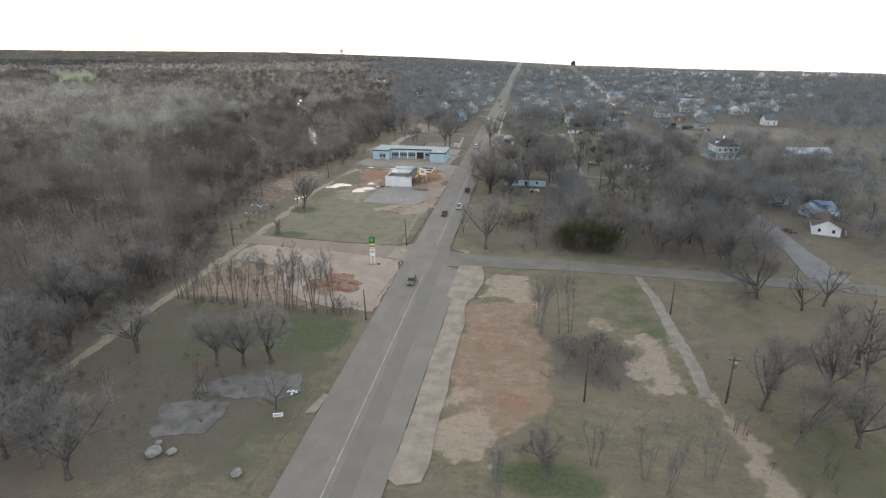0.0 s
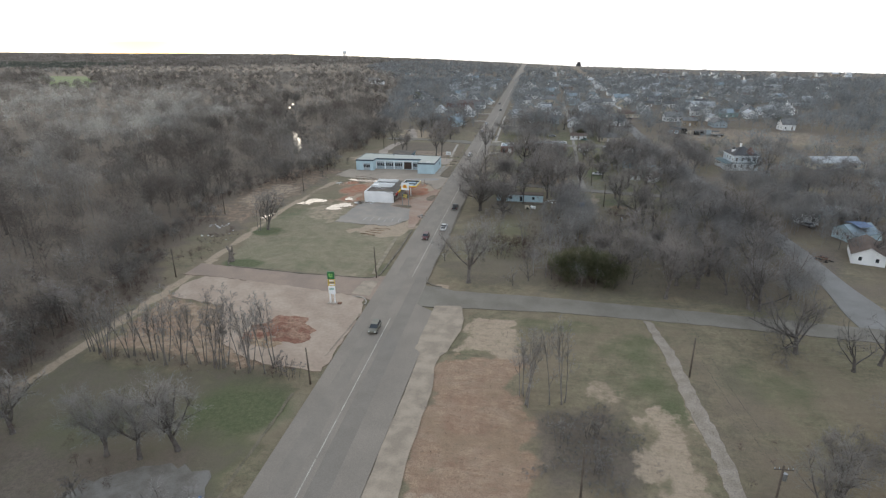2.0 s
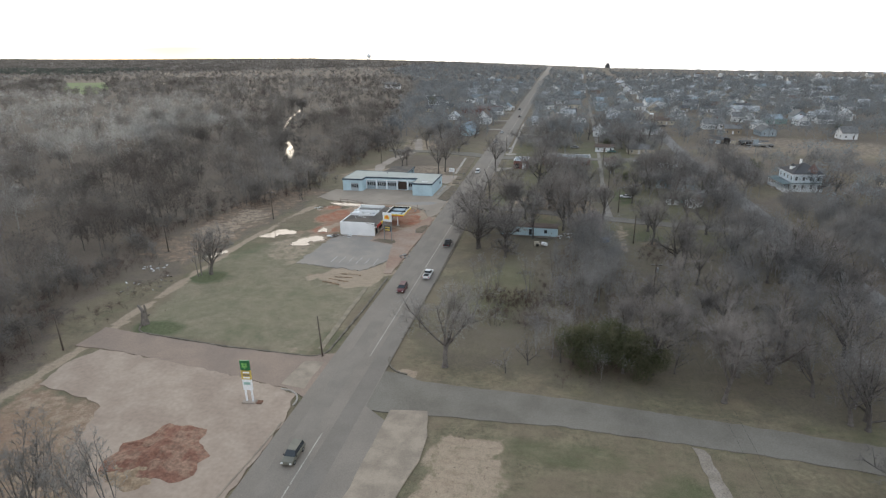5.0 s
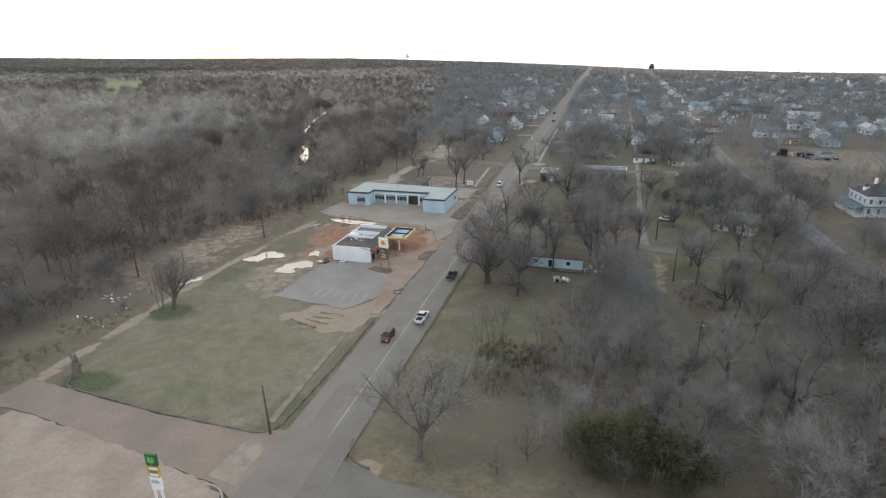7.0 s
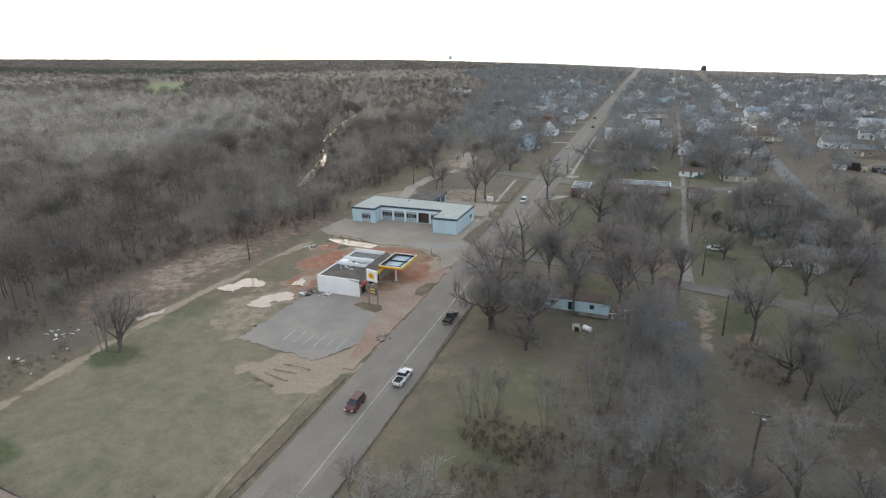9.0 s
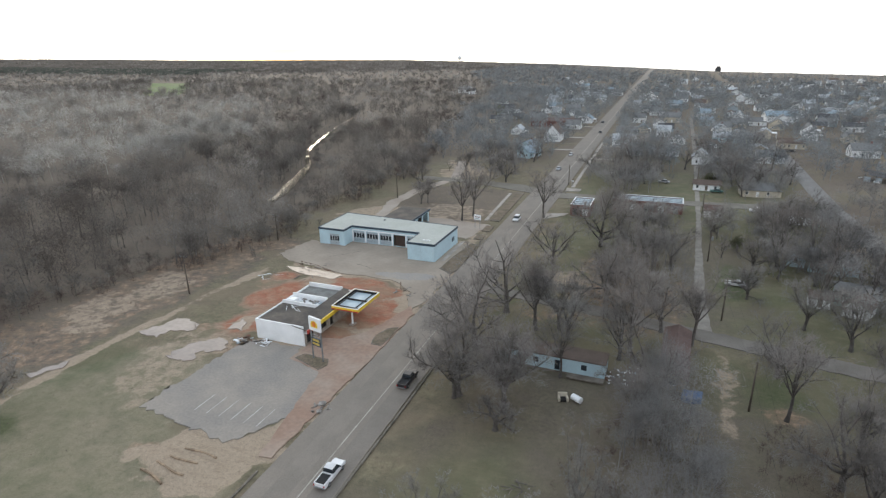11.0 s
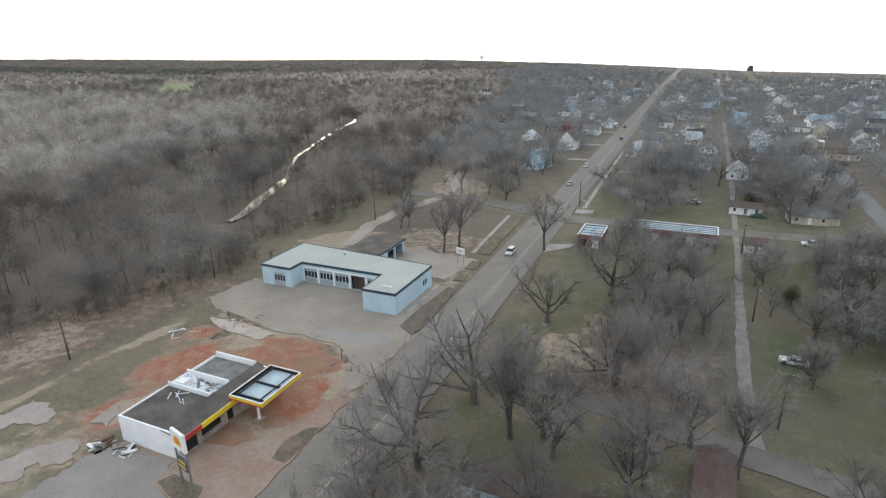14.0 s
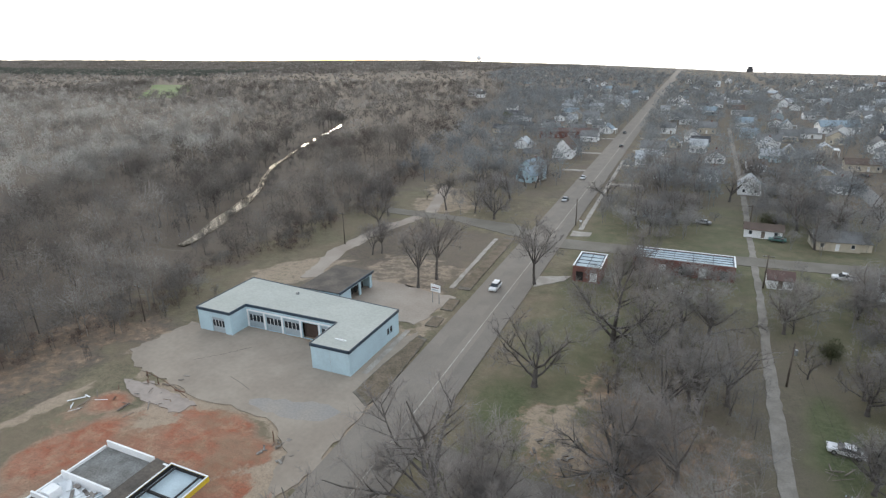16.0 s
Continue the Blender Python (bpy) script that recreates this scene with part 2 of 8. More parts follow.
PAINTS = {
    "white": material("white_car_paint", (0.75, 0.75, 0.76), 0.3, scale=0.5, grain=4, detail=0.04, bump=0),
    "black": material("black_car_paint", (0.025, 0.025, 0.028), 0.3, scale=0.5, grain=4, detail=0.1, bump=0),
    "khaki": material("olive_car_paint", (0.15, 0.145, 0.115), 0.4, scale=0.5, grain=4, detail=0.1, bump=0),
    "red": material("dark_red_car_paint", (0.11, 0.022, 0.025), 0.3, scale=0.5, grain=4, detail=0.1, bump=0),
    "teal": material("green_car_paint", (0.06, 0.16, 0.14), 0.35, scale=0.5, grain=4, detail=0.1, bump=0),
    "silver": material("silver_car_paint", (0.42, 0.43, 0.45), 0.3, 0.4, scale=0.5, grain=4, detail=0.05, bump=0),
}
LAMP_RED = material("red_lamp_lens", (0.45, 0.02, 0.02), 0.25, bump=0)
LAMP_CLEAR = material("clear_lamp_lens", (0.7, 0.7, 0.68), 0.2, bump=0)

# ---- building tools ----
def mesh_from(bm, name, mat, smooth=False):
    me = bpy.data.meshes.new(name)
    bm.to_mesh(me)
    bm.free()
    me.materials.append(mat)
    if smooth:
        me.shade_smooth()
    return me


def thing(name, label, category, x=0, y=0, z=0, rz=0, group="", kind=""):
    ob = new(name)
    ob.empty_display_size = 0.3
    ob.matrix_basis = pose(x, y, z, 0, 0, rz)
    return tagged(ob, label, category, group, kind)


def part(name, bm, mat, parent, label="", smooth=False):
    ob = new(name, mesh_from(bm, name, mat, smooth))
    ob.parent = parent
    return tagged(ob, label)


def solid(name, bm, mat, label, category, kind="", m=None, smooth=False, group=""):
    ob = new(name, mesh_from(bm, name, mat, smooth))
    if m is not None:
        ob.matrix_basis = m
    return tagged(ob, label, category, group, kind)


def box(bm, x0, x1, y0, y1, z0, z1, m=None):
    v = [bm.verts.new((x, y, z)) for z in (z0, z1) for x, y in ((x0, y0), (x1, y0), (x1, y1), (x0, y1))]
    for f in ((3, 2, 1, 0), (4, 5, 6, 7), (0, 1, 5, 4), (1, 2, 6, 5), (2, 3, 7, 6), (3, 0, 4, 7)):
        bm.faces.new([v[i] for i in f])
    if m is not None:
        bmesh.ops.transform(bm, matrix=m, verts=v)
    return bm


def boxes(*dims):
    bm = bmesh.new()
    for d in dims:
        box(bm, *d)
    return bm


def bevelled(bm, width, segments=1):
    bmesh.ops.bevel(bm, geom=bm.edges[:], offset=width, segments=segments, affect="EDGES", clamp_overlap=True)
    return bm


def tube(bm, points, radii, sides=8, cap=True):
    """A tapered tube along points."""
    rings = []
    for i, p in enumerate(points):
        a = Vector(points[max(i - 1, 0)])
        b = Vector(points[min(i + 1, len(points) - 1)])
        q = (b - a).to_track_quat("Z", "Y")
        r = radii[i] if hasattr(radii, "__len__") else radii
        rings.append([bm.verts.new(Vector(p) + q @ Vector((math.cos(k * math.tau / sides) * r, math.sin(k * math.tau / sides) * r, 0))) for k in range(sides)])
    for a, b in zip(rings, rings[1:]):
        for k in range(sides):
            bm.faces.new((a[k], a[(k + 1) % sides], b[(k + 1) % sides], b[k]))
    if cap:
        bm.faces.new(rings[0][::-1])
        bm.faces.new(rings[-1])
    return bm


def wall_run(bm, p0, p1, z0, z1, thick, openings=(), lead=None):
    """A wall from p0 to p1 (its outer face; the thickness goes to its left) with openings (from, to, sill, head) cut through. lead: where it
    begins, past the end of the wall before it; 0 at an inner corner."""
    p0, p1 = Vector(p0), Vector(p1)
    length = (p1 - p0).length
    d = (p1 - p0) / length
    m = Matrix(((d.x, -d.y, 0, p0.x), (d.y, d.x, 0, p0.y), (0, 0, 1, 0), (0, 0, 0, 1)))
    s = thick if lead is None else lead
    xs = sorted({s, length, *(v for o in openings for v in o[:2] if s < v < length)})
    zs = sorted({z0, z1, *(v for o in openings for v in o[2:] if z0 < v < z1)})
    solid_cell = {}
    for i in range(len(xs) - 1):
        for k in range(len(zs) - 1):
            cx, cz = (xs[i] + xs[i + 1]) / 2, (zs[k] + zs[k + 1]) / 2
            solid_cell[i, k] = not any(a < cx < b and lo < cz < hi for a, b, lo, hi in openings)
    verts = {}

    def at(i, t, k):
        if (i, t, k) not in verts:
            verts[i, t, k] = bm.verts.new(m @ Vector((xs[i], t * thick, zs[k])))
        return verts[i, t, k]
    for (i, k), full in solid_cell.items():
        if not full:
            continue
        bm.faces.new((at(i, 0, k), at(i + 1, 0, k), at(i + 1, 0, k + 1), at(i, 0, k + 1)))
        bm.faces.new((at(i, 1, k + 1), at(i + 1, 1, k + 1), at(i + 1, 1, k), at(i, 1, k)))
        if not solid_cell.get((i - 1, k)):
            bm.faces.new((at(i, 1, k), at(i, 0, k), at(i, 0, k + 1), at(i, 1, k + 1)))
        if not solid_cell.get((i + 1, k)):
            bm.faces.new((at(i + 1, 0, k), at(i + 1, 1, k), at(i + 1, 1, k + 1), at(i + 1, 0, k + 1)))
        if not solid_cell.get((i, k - 1)):
            bm.faces.new((at(i, 1, k), at(i + 1, 1, k), at(i + 1, 0, k), at(i, 0, k)))
        if not solid_cell.get((i, k + 1)):
            bm.faces.new((at(i, 0, k + 1), at(i + 1, 0, k + 1), at(i + 1, 1, k + 1), at(i, 1, k + 1)))
    return m


def fill_opening(parent, m, a, b, sill, head, depth=0.08, frame_mat=None, pane_mat=None, bars=0, name="window"):
    """A window with frame, pane and glazing bars, set in an opening of a wall_run that returned m."""
    bm = bmesh.new()
    w = 0.09
    for d in ((a, a + w, sill, head), (b - w, b, sill, head), (a + w, b - w, sill, sill + w), (a + w, b - w, head - w, head)):
        box(bm, d[0], d[1], depth - 0.03, depth + 0.05, d[2], d[3], m)
    for i in range(bars):
        z = sill + (head - sill) * (i + 1) / (bars + 1)
        box(bm, a + w, b - w, depth - 0.02, depth + 0.04, z - 0.03, z + 0.03, m)
    win = part(name, bm, frame_mat or WHITE_PAINT, parent)
    bm = bmesh.new()
    box(bm, a + w, b - w, depth + 0.01, depth + 0.03, sill + w, head - w, m)
    part("pane", bm, pane_mat or GLASS, win, "dark glass pane")
    return win


# ---- lie of the land: level near the highway, falling away beyond a far crest ----
HORIZON = ((-180, 1.0), (-95, 0.4), (-60, 0.38), (-46, 0.7), (-36, 0.88), (-25, 1.08), (-10, 1.75), (3, 2.45), (14, 2.7), (28, 2.75), (60, 2.6), (180, 1.5))


def land(x, y):
    x, y = np.asarray(x, float), np.asarray(y, float)
    dx, dy = x - 8, y - 110
    d = np.hypot(dx, dy)
    h = np.interp(np.degrees(np.arctan2(dx, dy)), [a for a, _ in HORIZON], [b for _, b in HORIZON])
    rise = np.clip((d - 1500) / 3000, 0, 1) ** 2 * np.maximum(0, 60 - 4500 * np.tan(np.radians(h)))
    return rise - 4.0 * np.logaddexp(0, (d * np.tan(np.radians(h)) - 60) / 4.0)


def creek_x(y):
    """The creek's middle line west of the town."""
    return np.interp(y, [150, 250, 320, 346, 367, 404, 448, 503, 550, 605, 760, 1000], [-178, -158, -135, -138.5, -147, -163, -193, -217, -236, -254, -330, -420])


def road_left(y):
    return -33.6 - 0.0175 * (y - 60)


def road_right(y):
    return np.where(np.asarray(y) < 152, -17.8, -24.1 - 0.0175 * (np.asarray(y, float) - 195))


def road_mid(y):
    return -26.3 - 0.0175 * (y - 60)


def poly_distance(X, Y, pts):
    """Signed distance to a polygon, positive inside."""
    inside = np.zeros(X.shape, bool)
    best = np.full(X.shape, 1e9)
    for (x0, y0), (x1, y1) in zip(pts, pts[1:] + pts[:1]):
        ex, ey = x1 - x0, y1 - y0
        t = np.clip(((X - x0) * ex + (Y - y0) * ey) / (ex * ex + ey * ey), 0, 1)
        best = np.minimum(best, np.hypot(X - x0 - t * ex, Y - y0 - t * ey))
        if y0 != y1:
            inside ^= ((y0 > Y) != (y1 > Y)) & (X < ex * (Y - y0) / ey + x0)
    return np.where(inside, best, -best)


def waves(X, Y, size, seed=0):
    """A cheap smooth uneven field of about -1 to 1."""
    rng = np.random.RandomState(seed)
    total = np.zeros(np.shape(X))
    for _ in range(9):
        a, s, p = rng.uniform(0, math.tau), rng.uniform(0.6, 1.9) / size, rng.uniform(0, math.tau)
        total = total + np.sin((np.cos(a) * X + np.sin(a) * Y) * s * math.tau + p)
    return total / 4.0


def slab(name, pts, mat, top, label, category="pavement", jitter=0.25, step=1.4, depth=0.25, kind="structure", m=None):
    """A thin slab with an uneven worn outline."""
    rng = random.Random(name + label)
    ring = []
    for (x0, y0), (x1, y1) in zip(pts, pts[1:] + pts[:1]):
        n = max(1, int(math.hypot(x1 - x0, y1 - y0) / step))
        for i in range(n):
            ring.append((x0 + (x1 - x0) * i / n + rng.uniform(-jitter, jitter), y0 + (y1 - y0) * i / n + rng.uniform(-jitter, jitter)))
    bm = bmesh.new()
    tops = [bm.verts.new((x, y, top)) for x, y in ring]
    lows = [bm.verts.new((x, y, top - depth)) for x, y in ring]
    n = len(ring)
    for i in range(n):
        bm.faces.new((tops[i], tops[(i + 1) % n], lows[(i + 1) % n], lows[i]))
    f = bm.faces.new(tops)
    bmesh.ops.triangulate(bm, faces=[f])
    bmesh.ops.recalc_face_normals(bm, faces=bm.faces[:])
    return solid(name, bm, mat, label, category, kind, m)


def strip(name, left, right, y0, y1, step, top, mat, label, category="road", depth=0.2, kind="structure"):
    """A long band along y between two edge functions, on the land."""
    ys = np.arange(y0, y1 + 0.1, step)
    bm = bmesh.new()
    rows = []
    for y in ys:
        a, b = float(left(y)), float(right(y))
        za, zb = float(land(a, y)) + top, float(land(b, y)) + top
        rows.append([bm.verts.new(p) for p in ((a, y, za - depth), (a, y, za), (b, y, zb), (b, y, zb - depth))])
    for p, q in zip(rows, rows[1:]):
        for k in range(3):
            bm.faces.new((p[k], p[k + 1], q[k + 1], q[k]))
    bm.faces.new(rows[0])
    bm.faces.new(rows[-1][::-1])
    bmesh.ops.recalc_face_normals(bm, faces=bm.faces[:])
    return solid(name, bm, mat, label, category, kind)


def kerb(name, pts, label, width=0.32, top=0.17, mat=None):
    """A kerb along a line of points."""
    bm = bmesh.new()
    pts = [Vector(p) for p in pts]
    rows = []
    for i, p in enumerate(pts):
        d = (pts[min(i + 1, len(pts) - 1)] - pts[max(i - 1, 0)]).normalized()
        n = Vector((-d.y, d.x)) * width / 2
        rows.append([bm.verts.new((q.x, q.y, z)) for q, z in ((p - n, -0.2), (p - n, top - 0.03), (p - n * 0.7, top), (p + n * 0.7, top), (p + n, top - 0.03), (p + n, -0.2))])
    for a, b in zip(rows, rows[1:]):
        for k in range(5):
            bm.faces.new((a[k], a[k + 1], b[k + 1], b[k]))
    bm.faces.new(rows[0])
    bm.faces.new(rows[-1][::-1])
    bmesh.ops.recalc_face_normals(bm, faces=bm.faces[:])
    return solid(name, bm, mat or KERB, label, "kerb", "structure")


def arc(cx, cy, r, a0, a1, n=7):
    return [(cx + r * math.cos(radians(a0 + (a1 - a0) * i / n)), cy + r * math.sin(radians(a0 + (a1 - a0) * i / n))) for i in range(n + 1)]


def bulk_mesh(name, verts, tris, mat):
    """A mesh from whole arrays of corners and triangles."""
    me = bpy.data.meshes.new(name)
    me.vertices.add(len(verts))
    me.vertices.foreach_set("co", np.asarray(verts, np.float32).ravel())
    me.loops.add(len(tris) * 3)
    me.loops.foreach_set("vertex_index", np.asarray(tris, np.int32).ravel())
    me.polygons.add(len(tris))
    me.polygons.foreach_set("loop_start", np.arange(len(tris), dtype=np.int32) * 3)
    me.materials.append(mat)
    me.update(calc_edges=True)
    return me


def street_x(y):
    """Middle of the residential street east of the highway."""
    return np.interp(y, [120, 170, 208, 280, 300, 390, 420, 500, 620], [80.3, 81.3, 81.4, 75.2, 74, 67.6, 67.2, 66.6, 66])

# ---- ground: one sheet to the horizon ----
RED_LOT = [(-14.9, 128), (-12.9, 86), (-11.3, 76), (-1.4, 78), (6, 87), (7.6, 96), (5.5, 113.5), (3, 117), (2.8, 130), (-8, 131)]
RED_LOT_TOP = [(-10.5, 131), (3, 130), (1.5, 148), (-10, 147)]
CLAY_STATION = [(-77, 250), (-75, 262), (-70, 275), (-60, 277), (-52, 275), (-42, 270), (-40, 258), (-44, 250), (-66, 242), (-73, 240)]
WEST_DIRT = [(-86, 121), (-38, 119), (-36, 136), (-46, 141), (-70, 144), (-88, 148)]


def most(*layers):
    """The strongest of several layers at every place."""
    return np.maximum.reduce(layers)


def ground_sheet():
    def lines(lo, hi, step, far_lo, far_hi):
        mid = list(np.arange(lo, hi + 0.01, step))
        up, down, s = [], [], step
        v = hi
        while v < far_hi:
            s *= 1.16
            v += s
            up.append(v)
        v, s = lo, step
        while v > far_lo:
            s *= 1.16
            v -= s
            down.append(v)
        return np.array(down[::-1] + mid + up)
    xs, ys = lines(-130, 110, 1.35, -5200, 5200), lines(40, 440, 1.35, -900, 5600)
    xs = np.concatenate([xs[xs < -272], np.arange(-270, -132, 3.5), xs[xs > -131]])
    ys = np.concatenate([ys[ys < 441], np.arange(444, 640, 3.5), ys[ys > 642]])
    X, Y = np.meshgrid(xs, ys)
    near = (X > -140) & (X < 120) & (Y > 30) & (Y < 450)
    Z = land(X, Y) - 0.09 + np.where(near, 0.04, 0.02) * waves(X, Y, 9, 3) + np.where(near, 0.025 * waves(X, Y, 3.1, 4), 0)
    bank = np.abs(X - creek_x(Y))
    Z -= 1.6 * np.clip(1 - bank / 7.0, 0, 1) ** 0.7 * (Y > 335) * (Y < 1100)
    hump = poly_distance(X, Y, [(-64, 203), (-43, 201), (-42, 211), (-62, 212)])
    Z += 0.35 * np.clip(hump / 3, 0, 1) * (0.6 + 0.5 * waves(X, Y, 2.4, 8))
    heap = np.hypot((X + 55) / 1.6, Y - 270)
    Z += 0.5 * np.exp(-(heap / 4.5) ** 2) * (0.7 + 0.5 * waves(X, Y, 3, 6))
    # keep the sheet below every paved surface
    paved = ((X > road_left(Y) - 0.6) & (X < road_right(Y) + 0.6))
    Z = np.where(paved & (Y < 2000), land(X, Y) - 0.16, Z)

    edge = 1.6 * waves(X, Y, 11, 11) + 0.9 * waves(X, Y, 4, 12)

    def area(pts, soft=2.0, rough=1.0):
        return np.clip((poly_distance(X, Y, pts) + edge * rough) / soft + 0.5, 0, 1)

    def spot(x, y, rx, ry, rough=1.0):
        r = np.hypot((X - x) / rx, (Y - y) / ry)
        return np.clip((1 - r) * 2.2 + edge * 0.16 * rough, 0, 1)
    clay = most(
        0.70 * area(RED_LOT, 2.5, 1.0), 0.95 * spot(0, 88, 6, 4.5), 0.78 * spot(-7, 110, 6, 14), 0.55 * area([(-82, 241), (-67, 231), (-62, 240), (-72, 247)], 3, 1.5), 1.5 * spot(-77, 259, 4, 8), 0.46 * area([(-122, 212), (-96, 205), (-93, 300), (-118, 296)], 5, 2), 1.4 * spot(-72, 244.5, 5, 4), 1.35 * spot(-79.5, 272, 5, 4), 1.55 * spot(-47.2, 250, 3.5, 5), 1.5 * spot(-49.5, 270, 6, 6), 1.4 * spot(-58, 275, 9, 4), 0.44 * area([(-14, 268), (21, 268), (21, 300), (-8, 312)], 5, 2), 0.5 * area([(-13, 289), (-4, 286), (9, 287), (3, 294), (-5, 303), (-13, 301)], 3, 2), 0.45 * area(RED_LOT_TOP, 1.5, 0.5), area(CLAY_STATION, 3, 1.3) * 0.95,
        0.62 * area(WEST_DIRT, 3), 0.75 * spot(-80, 134, 9, 6), spot(-53, 206, 9, 3.5) * 0.45, spot(-55, 270.5, 14, 7) * 1.4, spot(-74, 262, 5, 12) * 1.3, spot(-66, 274, 9, 4) * 1.4, spot(-46.5, 261, 8, 11) * 1.35, 1.2 * spot(-71, 246, 5, 8), 1.2 * spot(-49, 250, 5, 5),
        spot(-50, 249, 10, 3) * 0.9, spot(34, 248, 5, 4) * 0.5, spot(-60, 258, 6, 8), spot(-58, 268, 16, 8), 0.5 * spot(-80, 268, 8, 8), spot(-47, 259, 8, 9), spot(-52, 247, 12, 5), spot(-7, 292, 5, 8) * 0.35, spot(4, 168, 12, 5) * 0.2, 0.4 * spot(-36, 222, 2, 12))
    sand = most(
        0.64 * area([(21.8, 114.7), (26.2, 119), (30, 116), (30.6, 110.5), (31.2, 98), (26, 95), (21.2, 99.3), (22.6, 106.9)], 3.0, 1.3), 0.62 * area(RED_LOT_TOP, 1.5, 0.8), 0.66 * area([(-13.2, 93), (-7, 90), (-2, 80), (-3, 72), (-12, 72)], 2.5, 1.2), 0.5 * spot(18, 121, 5, 5),
        0.5 * area([(29.4, 151), (32.1, 151.4), (32.5, 138), (33.4, 126), (35.1, 114.4), (35.2, 99.8), (33, 98.8), (31.4, 115), (31.6, 126), (31.0, 137)], 1.0, 0.2), 0.6 * area([(33.5, 98), (35.6, 98), (40, 84), (42, 60), (35, 60), (35.5, 80)], 1.5, 0.6),
        0.8 * area([(-90.6, 60), (-87.8, 60), (-87.5, 165), (-90, 210), (-90.5, 226), (-89, 246), (-88.4, 258), (-85.5, 274), (-88.5, 277), (-91.2, 258), (-91.8, 246), (-93.6, 226), (-92.6, 210), (-90.5, 165)], 1.4, 0.35),
        0.5 * area([(-80, 216), (-67, 211), (-65, 241), (-75, 243), (-83, 237)], 5, 1.6), 1.0 * area([(-57, 201), (-44, 199), (-38.5, 206), (-39, 212), (-55, 213)], 3, 1.4), 0.42 * area(WEST_DIRT, 3, 1), 0.62 * area([(-12, 290), (-4, 287), (-1.5, 296), (-6, 304), (-12, 301)], 2.5, 1.5), 0.8 * spot(-19.5, 163, 3, 3.4),
        0.52 * area([(-117, 232), (-100, 226), (-99, 262), (-112, 266)], 4, 2), 0.6 * area([(-93, 318), (-76, 334), (-80, 345), (-90, 345), (-100, 330)], 3, 1.2), 0.55 * area([(-86, 395), (-62, 402), (-78, 436), (-98, 440)], 4, 2),
        0.75 * area([(-72, 317), (-42, 318), (-42, 335), (-60, 338), (-73, 336)], 3), 0.48 * area([(-74, 334), (-44, 334), (-46, 352), (-70, 356)], 4, 2), 0.45 * spot(-44, 168, 6, 2), 0.55 * area([(24, 240), (27, 240), (28, 266), (24.5, 267)], 1.5, 0.8), 0.6 * area([(58, 335), (84, 330), (84, 352), (60, 350)], 4),
        1.05 * area([(-76, 262), (-71, 244), (-66, 241), (-52, 234), (-40, 209), (-36.5, 209), (-37, 288), (-78, 284)], 3, 1.4), 0.6 * area([(-94, 284), (-88, 302), (-92, 318), (-76, 320), (-45, 316), (-40, 330), (-38, 283)], 3, 1.0),
        area([(95, 410), (180, 395), (190, 450), (110, 480)], 8, 2) * 0.42, 0.65 * area([(-84, 275), (-64, 272), (-64, 277), (-84, 282)], 1.5, 0.4))
    sand = sand * (1 - 0.95 * most(spot(-58, 268, 15, 7), spot(-56, 274, 13, 6), spot(-74, 262, 13, 13), spot(-80, 274, 9, 6), spot(-46.5, 260, 8, 10), spot(-55, 270.5, 13, 7), spot(-52, 248, 11, 4), spot(-66, 250, 4, 12), 0.6 * spot(-85, 252, 8, 12), spot(-48.5, 133, 9, 8), 0.6 * spot(-80, 134, 9, 6)))
    green = most(
        0.75 * area([(21, 140), (27, 147), (30, 143), (30.5, 126), (33.5, 116), (28, 111), (24, 124)], 9, 2.2), 0.5 * spot(8, 146, 16, 4), 0.45 * spot(48, 128, 12, 10), 1.2 * spot(-86, 200, 8, 6), 1.2 * spot(-79, 171, 7, 5), 0.35 * spot(-55, 172, 14, 5), 0.85 * area([(-90, 64), (-40, 64), (-37.5, 110), (-40, 116.5), (-88, 116.5)], 5, 1.5), 1.1 * spot(6, 69.5, 10, 5), 1.15 * spot(-46, 105, 12, 10), 0.95 * spot(-67, 97, 10, 8), 0.9 * spot(-78, 106, 8, 8), 0.7 * area([(8, 114), (21, 115), (22, 97), (8, 95)], 3, 1.5), 0.95 * spot(30, 306, 5, 17), 0.7 * spot(38, 297, 8, 6),
        0.5 * area([(-21, 168), (74, 160), (74, 262), (-21, 274)], 6, 2), 0.55 * area([(-22, 276), (64, 266), (60, 480), (-24, 480)], 6, 2), 0.5 * spot(-13, 215, 9, 26), 0.7 * spot(26, 298, 3.5, 22), 0.8 * spot(34, 254, 9, 8), 0.9 * spot(-18, 296, 6, 13), 0.55 * spot(-88, 222, 8, 12), 0.6 * spot(50, 80, 12, 14),
        0.5 * spot(-39, 172, 4, 8), 0.6 * spot(-39.5, 250, 3, 5), 0.4 * spot(60, 160, 16, 10), 0.45 * spot(-1, 248, 16, 10), 0.15 * spot(-62, 190, 18, 14),
        0.2 * spot(-56, 350, 16, 18))
